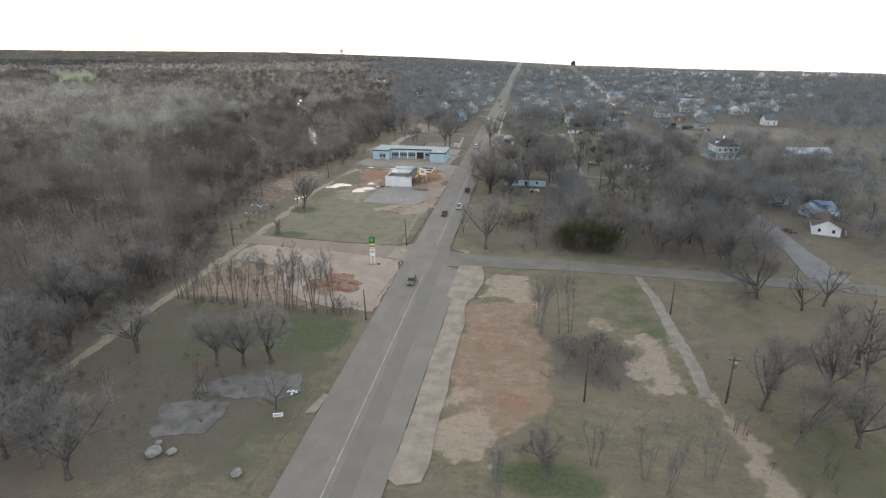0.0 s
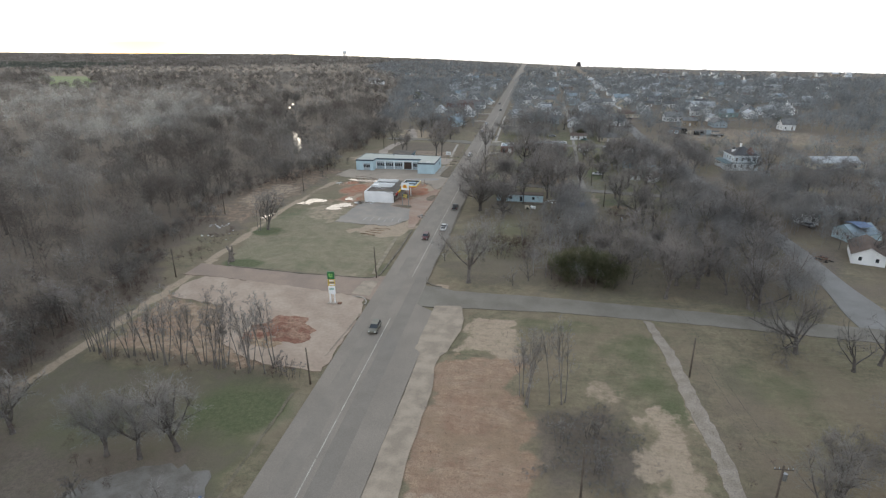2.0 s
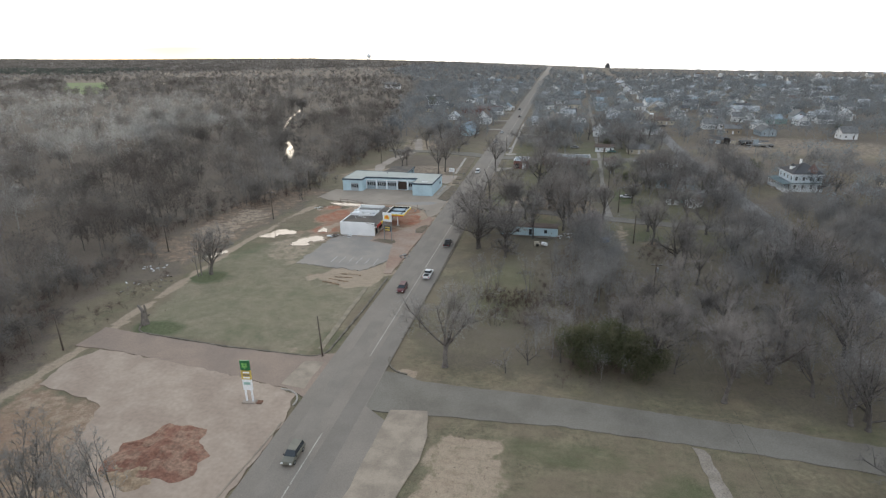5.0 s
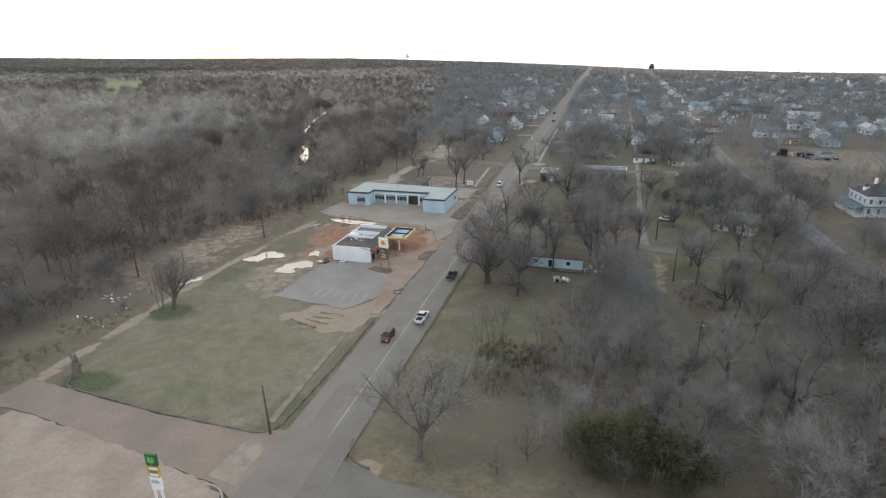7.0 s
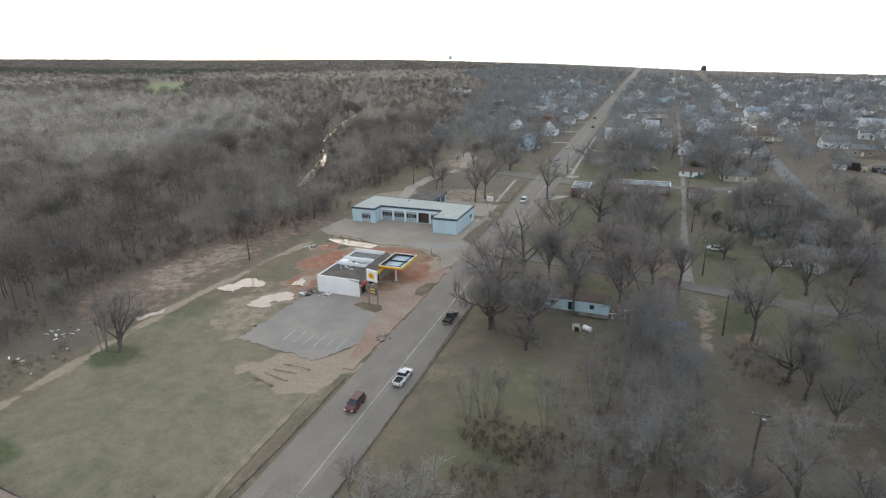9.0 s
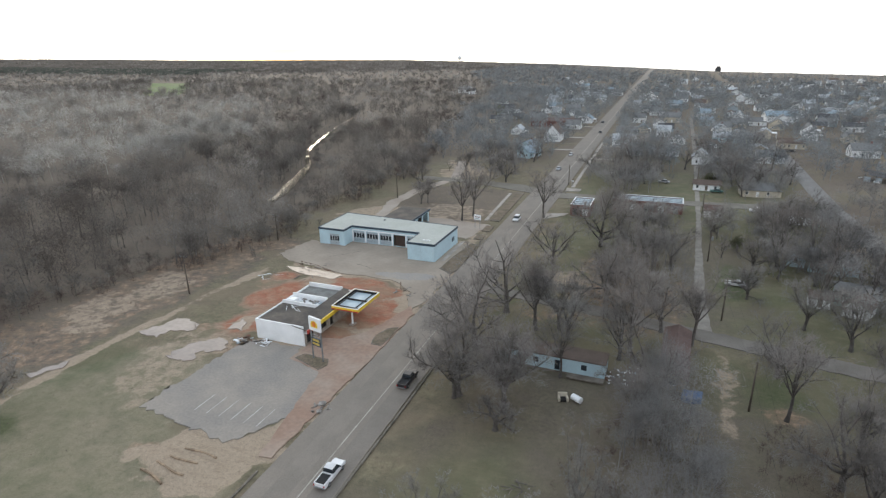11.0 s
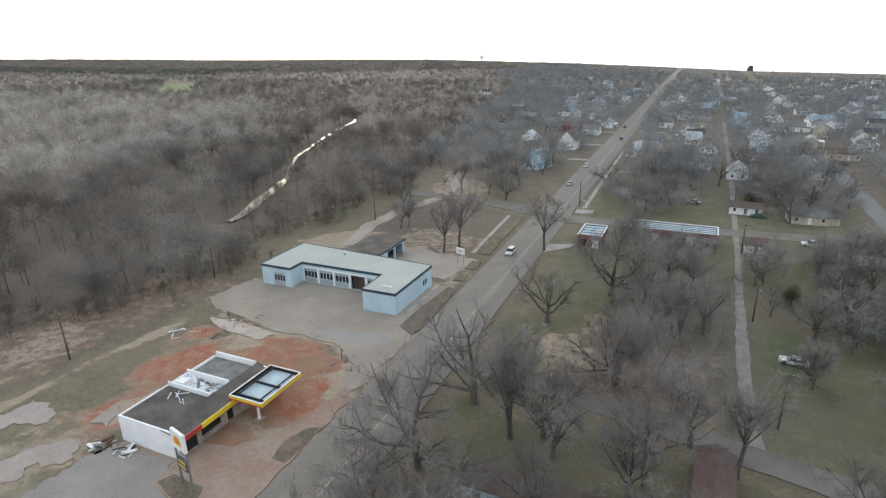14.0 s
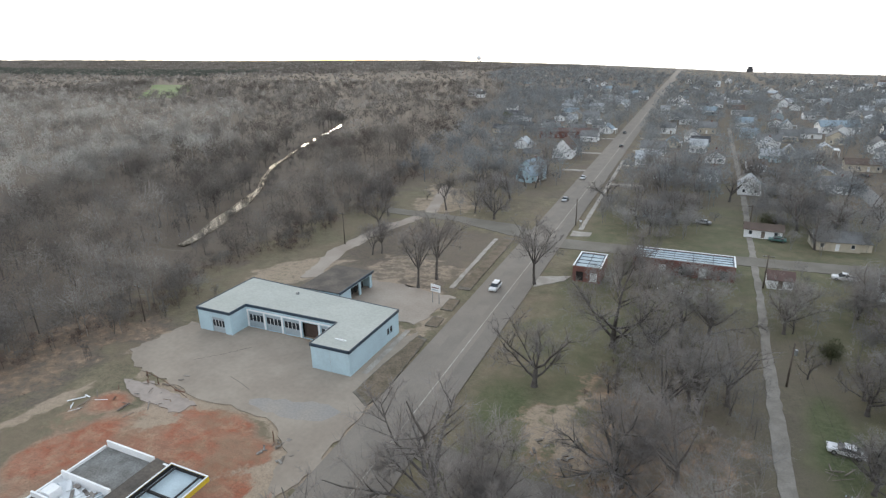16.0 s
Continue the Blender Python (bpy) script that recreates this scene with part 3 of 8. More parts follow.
    litter = most(
        np.clip((-104 - X + edge * 4 - np.clip((Y - 330) * -0.02, -8, 8)) / 10, 0, 1), 0.72 * area([(-20, 168), (75, 160), (75, 238), (-20, 262)], 8, 2), 0.85 * area([(-125, 190), (-97, 190), (-94, 225), (-92, 300), (-125, 300)], 5, 2), 0.9 * spot(14, 180, 12, 16), 0.75 * spot(7, 225, 18, 30), 0.8 * spot(6, 300, 15, 32),
        0.75 * spot(14, 215, 30, 60), 0.7 * spot(20, 310, 26, 50), np.clip((92 - Y) / 14, 0, 1) * np.clip((-62 - X) / 10, 0, 1), 0.95 * spot(-66, 80, 34, 30), 0.85 * area([(-84, 318), (-42, 318), (-46, 384), (-88, 384)], 5, 2), 0.74 * area([(-90, 64), (-42, 64), (-38.5, 110), (-40, 116.5), (-88, 116.5)], 4, 2), 1.05 * area([(-130, 30), (-91, 30), (-91, 148), (-101, 166), (-112, 200), (-130, 225)], 5, 1.5), 0.95 * area([(6, 115), (21, 116), (22.5, 96), (6, 94)], 4, 1.5), 0.6 * spot(43, 210, 14, 40), 0.5 * spot(-5, 190, 10, 18), 0.45 * spot(40, 115, 9, 30), 0.6 * spot(-78, 84, 26, 13), 0.6 * spot(70, 190, 14, 30), 0.5 * spot(-62, 119, 28, 4),
        0.95 * np.clip((Y - 395) / 60, 0, 1) * np.clip(1.0 + waves(X, Y, 30, 22), 0.45, 0.85), 0.9 * np.clip((X - 48) / 20, 0, 1) * np.clip((Y - 165) / 15, 0, 1) * np.clip(0.9 + waves(X, Y, 40, 21), 0.4, 1))
    litter = litter - 0.9 * area([(-84, 171), (-42, 166.5), (-39, 205), (-58, 212), (-66, 230), (-80, 233), (-92, 212)], 3, 0.5)
    litter = litter - most(0.6 * spot(-7, 208, 11, 24), 0.6 * spot(-45, 106, 13, 11), 0.45 * spot(-68, 97, 10, 8), 0.65 * spot(30, 304, 5, 18), 0.4 * spot(37, 305, 9, 14))
    idx = np.arange(X.size).reshape(X.shape)
    a, b, c, d = idx[:-1, :-1].ravel(), idx[:-1, 1:].ravel(), idx[1:, 1:].ravel(), idx[1:, :-1].ravel()
    tris = np.concatenate([np.stack([a, b, c], 1), np.stack([a, c, d], 1)])
    mat = ground_material()
    me = bulk_mesh("ground", np.stack([X, Y, Z], 2).reshape(-1, 3), tris, mat)
    soil = me.attributes.new("soil", "FLOAT_COLOR", "POINT")
    soil.data.foreach_set("color", np.stack([clay, sand, green, litter], 2).astype(np.float32).ravel())
    me.shade_smooth()
    tagged(new("ground", me), "dry winter grass with bare clay, sand and leaf litter", "ground", kind="structure")


def ground_material():
    mat = bpy.data.materials.new("winter_ground")
    mat.use_nodes = True
    nt = mat.node_tree
    nt.nodes.clear()
    N, L = nt.nodes.new, nt.links.new
    pos = N("ShaderNodeNewGeometry")

    def noise_at(scale, detail=5, rough=0.6):
        n = N("ShaderNodeTexNoise")
        n.inputs["Scale"].default_value, n.inputs["Detail"].default_value, n.inputs["Roughness"].default_value = scale, detail, rough
        L(pos.outputs["Position"], n.inputs["Vector"])
        return n.outputs[0]

    def remap(v, a, b, c=0.0, d=1.0):
        n = N("ShaderNodeMapRange")
        for i, s in enumerate((a, b, c, d)):
            n.inputs[i + 1].default_value = s
        L(v, n.inputs[0])
        return n.outputs[0]

    def blend(f, a, b):
        n = N("ShaderNodeMix")
        n.data_type = "RGBA"
        if isinstance(f, float):
            n.inputs[0].default_value = f
        else:
            L(f, n.inputs[0])
        for i, v in ((6, a), (7, b)):
            if isinstance(v, tuple):
                n.inputs[i].default_value = (*v, 1)
            else:
                L(v, n.inputs[i])
        return n.outputs[2]

    def maths(op, a, b):
        n = N("ShaderNodeMath")
        n.operation = op
        for i, v in enumerate((a, b)):
            if isinstance(v, (int, float)):
                n.inputs[i].default_value = v
            else:
                L(v, n.inputs[i])
        return n.outputs[0]
    wide, mid, small, tiny = noise_at(0.035), noise_at(0.22, 6), noise_at(1.4, 6, 0.7), noise_at(9, 4)
    patch, clod, streak = noise_at(0.42, 7, 0.68), noise_at(2.6, 5, 0.7), noise_at(0.75, 8, 0.75)
    pull = N("ShaderNodeVectorMath")
    pull.operation = "MULTIPLY"
    pull.inputs[1].default_value = (0.32, 1.25, 1.0)
    L(pos.outputs["Position"], pull.inputs[0])
    L(pull.outputs[0], streak.node.inputs["Vector"])
    grass = blend(remap(mid, 0.34, 0.66), (0.226, 0.186, 0.120), (0.128, 0.113, 0.070))
    grass = blend(remap(wide, 0.46, 0.58, 0, 0.6), grass, (0.140, 0.130, 0.074))
    grass = blend(remap(patch, 0.44, 0.62, 0, 0.5), grass, (0.120, 0.090, 0.060))
    grass = blend(remap(streak, 0.46, 0.64, 0, 0.3), grass, (0.285, 0.240, 0.162))
    grass = blend(remap(small, 0.46, 0.66, 0, 0.5), grass, (0.072, 0.063, 0.040))
    grass = blend(remap(noise_at(0.06, 5), 0.46, 0.60, 0, 0.6), grass, (0.186, 0.142, 0.098))
    soil = N("ShaderNodeVertexColor")
    soil.layer_name = "soil"
    parts = N("ShaderNodeSeparateColor")
    L(soil.outputs[0], parts.inputs[0])

    def soft(v):
        return remap(maths("ADD", v, maths("MULTIPLY", maths("SUBTRACT", mid, 0.5), 0.9)), 0.15, 0.95)

    def weight(v):
        # uneven edge: coarse and fine noise eat into the border
        ragged = maths("ADD", maths("MULTIPLY", maths("SUBTRACT", patch, 0.5), 1.1), maths("MULTIPLY", maths("SUBTRACT", small, 0.5), 0.6))
        return remap(maths("ADD", v, ragged), 0.36, 0.60)
    green = blend(remap(small, 0.4, 0.6), (0.058, 0.078, 0.030), (0.100, 0.110, 0.052))
    lawn = blend(remap(mid, 0.36, 0.64), (0.235, 0.198, 0.136), (0.178, 0.156, 0.104))
    lawn = blend(remap(small, 0.50, 0.66, 0, 0.6), lawn, (0.112, 0.108, 0.060))
    lawn = blend(remap(noise_at(0.11, 6, 0.7), 0.48, 0.64, 0, 0.3), lawn, (0.120, 0.114, 0.066))
    lawn = blend(remap(wide, 0.44, 0.60, 0, 0.55), lawn, (0.158, 0.150, 0.088))
    lawn = blend(remap(patch, 0.44, 0.66, 0, 0.45), lawn, (0.275, 0.232, 0.168))
    col = blend(remap(soil.outputs[1], 0.0, -0.6), grass, lawn)
    col = blend(maths("MULTIPLY", soft(parts.outputs[2]), 0.9), col, green)
    leaf = blend(remap(small, 0.35, 0.65), (0.150, 0.117, 0.094), (0.090, 0.071, 0.058))
    leaf = blend(remap(wide, 0.40, 0.60, 0, 0.55), leaf, (0.172, 0.134, 0.104))
    leaf = blend(remap(patch, 0.48, 0.62, 0, 0.35), leaf, (0.112, 0.102, 0.066))
    col = blend(maths("MULTIPLY", soft(soil.outputs[1]), 0.92), col, leaf)
    pale = blend(remap(mid, 0.36, 0.64), (0.240, 0.154, 0.106), (0.292, 0.208, 0.147))
    rich = blend(remap(mid, 0.42, 0.58), (0.305, 0.110, 0.062), (0.325, 0.158, 0.102))
    clay = blend(remap(parts.outputs[0], 0.75, 1.2), pale, rich)
    clay = blend(remap(patch, 0.49, 0.62, 0, 0.45), clay, (0.385, 0.280, 0.185))
    clay = blend(remap(streak, 0.50, 0.62, 0, 0.45), clay, (0.190, 0.100, 0.062))
    clay = blend(remap(clod, 0.54, 0.66, 0, 0.5), clay, (0.105, 0.070, 0.046))
    clay = blend(remap(noise_at(0.09, 4), 0.5, 0.6, 0, 0.55), clay, (0.225, 0.158, 0.103))
    col = blend(weight(parts.outputs[0]), col, clay)
    sand = blend(remap(small, 0.36, 0.64), (0.385, 0.303, 0.224), (0.315, 0.243, 0.178))
    sand = blend(remap(clod, 0.54, 0.66, 0, 0.35), sand, (0.140, 0.108, 0.075))
    sand = blend(remap(streak, 0.5, 0.62, 0, 0.45), sand, (0.225, 0.168, 0.117))
    col = blend(maths("MULTIPLY", weight(parts.outputs[1]), 0.92), col, sand)
    hsv = N("ShaderNodeHueSaturation")
    L(col, hsv.inputs["Color"])
    L(remap(tiny, 0.25, 0.75, 0.62, 1.38), hsv.inputs["Value"])
    bsdf = N("ShaderNodeBsdfPrincipled")
    bsdf.inputs["Roughness"].default_value = 0.97
    L(hsv.outputs[0], bsdf.inputs["Base Color"])
    bump = N("ShaderNodeBump")
    bump.inputs["Strength"].default_value, bump.inputs["Distance"].default_value = 0.5, 0.12
    L(maths("ADD", small, maths("MULTIPLY", tiny, 0.4)), bump.inputs["Height"])
    L(bump.outputs[0], bsdf.inputs["Normal"])
    o = N("ShaderNodeOutputMaterial")
    L(bsdf.outputs[0], o.inputs[0])
    return mat


ground_sheet()

# ---- roads and paving ----
SHOULDER = material("cracked_shoulder", (0.345, 0.282, 0.220), 0.92, second=(0.250, 0.206, 0.162), scale=0.35, grain=4, detail=0.1)
TOP = 0.07
strip("road", road_left, road_right, -148, 152, 4, TOP, ASPHALT, "worn grey asphalt highway with a faded centre line")
strip("road", road_left, road_right, 152, 1900, 8, TOP, ASPHALT, "worn grey asphalt highway running up through the town")
strip("lane_wear", lambda y: road_mid(y) + 1.1, lambda y: road_mid(y) + 4.4, -150, 1000, 8, TOP + 0.004, ASPHALT_DARK, "darker tyre-polished lane of the highway", depth=0.003)
strip("lane_wear", lambda y: road_mid(y) - 4.6, lambda y: road_mid(y) - 1.4, -150, 1000, 8, TOP + 0.004, material("west_lane_wear", (0.198, 0.172, 0.146), 0.88, second=(0.228, 0.198, 0.168), scale=0.2, grain=7, detail=0.14), "tyre-polished lane of the highway", depth=0.003)
for y in np.arange(-60, 900, 12.0):
    if 148 < y + 6 < 168:
        continue
    strip("centre_line", lambda q: road_mid(q) - 0.10, lambda q: road_mid(q) + 0.10, y, y + 11.7, 3.9, TOP + 0.010, YELLOW_LINE, "faded paint line along the middle of the highway", "road marking", 0.003)
slab("side_street", [(-16, 161.2), (10, 160.8), (41, 158.6), (84, 155.0), (140, 150), (140, 143.5), (84, 148.3), (41, 151.6), (10, 152.8), (-12, 151.5), (-18.5, 151.2), (-25.0, 150.8), (-25.0, 163.5), (-20, 163.2)], SIDE_ASPHALT, TOP - 0.012, "patched pale asphalt side street", "road", 0.18)
slab("side_street", [(-34.8, 168.0), (-42, 165.6), (-60, 166.0), (-83, 168.2), (-91, 169), (-91, 160.5), (-81, 160.4), (-38.3, 154.2), (-34, 152)], material("brown_side_street", (0.285, 0.214, 0.168), 0.92, second=(0.238, 0.182, 0.147), scale=0.15, grain=5, detail=0.2), TOP - 0.012, "reddish brown worn side street", "road", 0.2)
slab("street_mouth", [(-36.5, 164.3), (-40.2, 164.0), (-41.2, 155.5), (-36.2, 154.8)], SHOULDER, TOP + 0.006, "worn concrete apron across the street mouth", jitter=0.2)
strip("side_street", lambda y: street_x(y) - 3.2 - 2 * math.exp(-((y - 160) / 14) ** 2), lambda y: street_x(y) + 3.2 + 2 * math.exp(-((y - 160) / 14) ** 2), 150, 540, 5, TOP - 0.02, material("pale_street", (0.215, 0.205, 0.195), 0.9, second=(0.185, 0.175, 0.163), scale=0.15, grain=5, detail=0.15), "pale grey residential street")
slab("side_street", [(-26.5, 283.5), (-4, 281.2), (17, 277.0), (45, 271.2), (76, 267), (76, 261.5), (44, 266.0), (17, 271.8), (-5, 276.5), (-26, 279.5)], material("dull_street", (0.185, 0.165, 0.145), 0.92, second=(0.135, 0.12, 0.103), scale=0.15, grain=5, detail=0.2), TOP - 0.012, "dull brown-grey residential street", "road", 0.3)
slab("side_street", [(-27.5, 385.2), (20, 386.5), (52, 390), (66, 391), (66, 383.5), (51, 381.5), (20, 379.6), (-28, 376.2)], SIDE_ASPHALT, TOP - 0.012, "pale asphalt residential street", "road", 0.25)
slab("side_street", [(-39, 390), (-46, 394.5), (-70, 397.2), (-96, 399), (-96, 392.5), (-66, 391), (-39.5, 381)], SIDE_ASPHALT, TOP - 0.012, "grey asphalt street end beside the highway", "road", 0.25)
slab("track", [(-84, 330), (-80, 332), (-84, 352), (-83, 372), (-76, 398), (-88, 440), (-92, 438), (-81, 398), (-88, 372), (-89, 350)], CONCRETE, 0.02, "pale gravel track beside the woods", "track", 0.5)
# east shoulder: pale concrete by the red lot
slab("shoulder", [(-18.8, 151.6), (-12.7, 152.7), (-10.9, 146.5), (-10.7, 140.5), (-11.6, 135.5), (-12.4, 131), (-13.5, 128.6), (-13.7, 124), (-12.9, 118), (-13.0, 100), (-12.6, 90), (-12.7, 78), (-12.3, 70), (-12.9, 66.2), (-16.2, 65), (-17.7, 66), (-17.7, 100), (-17.7, 129.5), (-19.2, 131)], SHOULDER, TOP + 0.01, "cracked pale concrete shoulder widening to a broken apron at the street corner", jitter=0.17, step=2.1)
YARD = material("dusty_yard_concrete", (0.325, 0.274, 0.222), 0.92, second=(0.275, 0.228, 0.184), scale=0.13, grain=1.1, detail=0.08)
# first empty lot, west
slab("concrete_lot", [(-85.7, 146.8), (-87, 154.1), (-84.4, 160.2), (-70.4, 159), (-48.8, 156), (-40.3, 154.2), (-37.0, 152.8), (-36.0, 149.5), (-35.3, 143.7), (-35.1, 130.7), (-35.3, 119.6), (-44.6, 119.8), (-52.6, 121.8), (-59, 126), (-64.4, 131), (-69.6, 143.9)], material("pinkish_concrete", (0.378, 0.298, 0.236), 0.92, second=(0.312, 0.238, 0.187), scale=0.16, grain=1.3, detail=0.12), TOP - 0.005, "dusty broken concrete of a cleared filling station lot", jitter=0.4)
HOUSE_SLAB = material("grey_slab", (0.185, 0.172, 0.157), 0.92, second=(0.122, 0.110, 0.093), scale=0.35, grain=5, detail=0.2)
slab("concrete_lot", [(-59.5, 82.5), (-58.7, 85.6), (-54.9, 88.5), (-49.8, 91.2), (-41.4, 90.6), (-39.2, 85), (-43.3, 81.6), (-48.8, 82.4), (-51.6, 81.2)], HOUSE_SLAB, 0.02, "cracked grey concrete house slab in the grass", jitter=0.7)
slab("concrete_lot", [(-61.8, 78), (-56.9, 79.7), (-51, 79.7), (-49.9, 74.8), (-50.2, 71.3), (-59.2, 69.3), (-61.4, 73.6)], HOUSE_SLAB, 0.015, "second grey house slab broken up by weeds", jitter=0.7)
slab("driveway_apron", [(-36.2, 79.2), (-34.3, 79.6), (-33.9, 85), (-34.9, 85.2)], SHOULDER, TOP + 0.005, "short pale driveway apron", jitter=0.1)
slab("footpath", [(-37.6, 60), (-37.0, 60), (-37.5, 112), (-38.0, 112)], material("sandy_path", (0.170, 0.142, 0.102), 0.95, second=(0.118, 0.104, 0.068), scale=0.4, grain=5), -0.03, "thin sandy footpath in the verge", "path", 0.16, 1.8)
slab("footpath", [(29.4, 151.5), (31.2, 151.5), (33.6, 138.5), (34.6, 121.5), (35.6, 111), (35.8, 103), (35.0, 95), (33.2, 95.5), (33.2, 103), (33.0, 111), (31.9, 121), (31.3, 137)], material("trodden_gravel", (0.285, 0.245, 0.205), 0.95, second=(0.225, 0.190, 0.152), scale=0.5, grain=4), 0.015, "trodden grey gravel path across the cleared lot", "path", 0.28, 1.5)
slab("footpath", [(-39.9, 169), (-38.7, 169), (-40.2, 200.5), (-41.3, 200.5)], material("lawn_path", (0.275, 0.230, 0.168), 0.95, second=(0.20, 0.172, 0.124), scale=0.4, grain=5), 0.03, "narrow pale pavement crossing the lawn", "path", 0.1)
# filling station lot
slab("parking_lot", [(-66.5, 214), (-46, 211.5), (-40.5, 221), (-43.2, 233.6), (-51, 236), (-53, 240.5), (-64.5, 239.5), (-66, 230)], GREY_LOT, TOP - 0.01, "patched grey asphalt parking lot with faded bay lines", jitter=0.55, step=0.9)
slab("concrete_lot", [(-52.0, 236), (-44, 234), (-41.2, 221), (-39.2, 211), (-37.3, 211), (-37.0, 240), (-37.6, 262), (-40, 266), (-41.5, 258), (-43.4, 251), (-47, 246.5), (-52, 245.5)], CLAY_CONCRETE, TOP, "stained concrete forecourt dusted with red clay", jitter=0.3)
for i in range(6):
    x = -57.0 + i * 2.55
    bm = boxes((x - 0.06, x + 0.06, 216.3, 221.2, TOP - 0.012, TOP - 0.004))
    solid("bay_line", bm, WHITE_LINE, "faded white parking bay line", "road marking", "structure", pose(0, 0, 0.003))
slab("concrete_lot", [(-92, 286), (-90, 300), (-86, 299.6), (-77, 303), (-53, 302), (-42, 314), (-40.2, 296), (-38.0, 285), (-37.4, 270), (-39.5, 264.5), (-41.5, 268), (-43.5, 273), (-49, 278), (-58, 279), (-66, 278.5), (-78, 281), (-86, 282)], YARD, TOP - 0.006, "wide dusty concrete yard before the blue garage", jitter=0.5)
slab("asphalt_patch", [(-58, 282), (-46, 285.5), (-41.5, 284.5), (-43, 281), (-50, 280), (-57, 280.2)], material("grey_patch", (0.275, 0.255, 0.235), 0.92, second=(0.31, 0.275, 0.24), scale=0.2, grain=3, detail=0.12), TOP, "grey asphalt strip along the yard", jitter=0.4)
slab("puddle", [(-83.6, 278.0), (-78.2, 279.2), (-65.2, 277.3), (-66.5, 273.8), (-77.0, 274.6)], MUD_WATER, 0.05, "long shallow puddle on the clay beside the yard", "puddle", 0.45, 0.9, 0.15)
slab("concrete_lot", [(-44, 317), (-41.5, 333), (-60, 336), (-72, 334), (-74, 317)], CONCRETE, 0.01, "worn gravelly yard behind the garage", jitter=0.6)
slab("pavement", [(-25.6, 396), (-24.2, 396), (-27.2, 520), (-28.6, 520)], CONCRETE_PALE, TOP - 0.02, "pale pavement slabs along the highway", jitter=0.12)
slab("pavement", [(-26.4, 346), (-20.5, 352), (-19.5, 356), (-26.8, 353)], CONCRETE_PALE, TOP - 0.02, "pale driveway mouth at the highway", jitter=0.2)
slab("pavement", [(-26.8, 388.5), (-21, 390), (-21, 394), (-27, 394)], CONCRETE_PALE, TOP - 0.01, "pale kerb corner at the street", jitter=0.2)
slab("pavement", [(-45.4, 338), (-44.2, 338), (-46.4, 378), (-47.6, 378)], CONCRETE_PALE, 0.05, "pale pavement strip beside the verge", jitter=0.12)
slab("pavement", [(-44.6, 296), (-43.4, 296), (-43.8, 314), (-44.9, 314)], CONCRETE_PALE, TOP + 0.01, "pale pavement strip beside the garage", jitter=0.1)
for a, b, c, d in ((-77, 288, -70, 296), (-66, 286, -60, 284)):
    kerb("expansion_crack", [(a, b), ((a + c) / 2 + 0.4, (b + d) / 2), (c, d)], "dark broken joint in the yard concrete", 0.14, 0.075)
slab("footpath", [(21.7, 271), (24.6, 271), (24.3, 280), (23.8, 292), (23.7, 306), (23.8, 325), (23.9, 345), (24.2, 363), (24.3, 400), (25.0, 460), (24.6, 560), (24, 660), (21.8, 660), (22.6, 560), (23.0, 460), (22.6, 400), (22.7, 363), (22.3, 345), (21.9, 324), (21.4, 305), (21.6, 291), (21.6, 280)], material("worn_lane", (0.268, 0.243, 0.213), 0.93, second=(0.205, 0.183, 0.157), scale=0.4, grain=4, detail=0.15), 0.035, "narrow worn pale lane between the gardens", "path", 0.22, 1.8)
for x0, x1, y in ((-25.5, -13, 462), (-26.2, -12, 505), (-27, -14, 548), (-28, -13, 596), (-52, -39.6, 486), (-56, -40.6, 534), (-57, -41.2, 588)):
    slab("driveway_apron", [(x0, y), (x1, y + 0.8), (x1, y + 4.0), (x0, y + 3.4)], CONCRETE_PALE, TOP - 0.01, "pale driveway from the highway to a house", jitter=0.2)
# verge islands
def island(pts, label):
    slab("verge_island", pts, KERB, 0.15, label, "verge", 0.12)
    cx, cy = sum(p[0] for p in pts) / len(pts), sum(p[1] for p in pts) / len(pts)
    inner = [(cx + (x - cx) * 0.93, cy + (y - cy) * 0.93) for x, y in pts]
    slab("verge_grass", inner, VERGE, 0.165, "brown-green turf of the verge island", "verge", 0.15)


VERGE = material("verge_turf", (0.182, 0.138, 0.100), 0.97, second=(0.124, 0.100, 0.066), scale=0.35, grain=3, detail=0.35)
island([(-39.9, 246.6), (-37.6, 246.4), (-37.5, 251), (-37.9, 255.2), (-39.6, 253.8), (-40.8, 250)], "oval grass island beside the forecourt")
island([(-51.2, 236.6), (-44.6, 234.4), (-43.6, 236.2), (-44.6, 238.2), (-50.4, 238.6)], "weedy planting strip under the station sign")
island([(-42.6, 290), (-38.4, 287.4), (-37.6, 292), (-39.0, 312), (-41.4, 313), (-42.4, 300)], "dry grass strip between garage and highway")
island([(-42.2, 317.5), (-39.4, 317.5), (-39.6, 322), (-42.2, 322)], "small dry grass island at the kerb")
island([(-42.4, 326), (-39.6, 326), (-40, 332), (-42.6, 332)], "small dry grass island at the kerb")
island([(-43.2, 338), (-40.0, 338), (-41.6, 380), (-45, 380)], "grass strip along the highway")
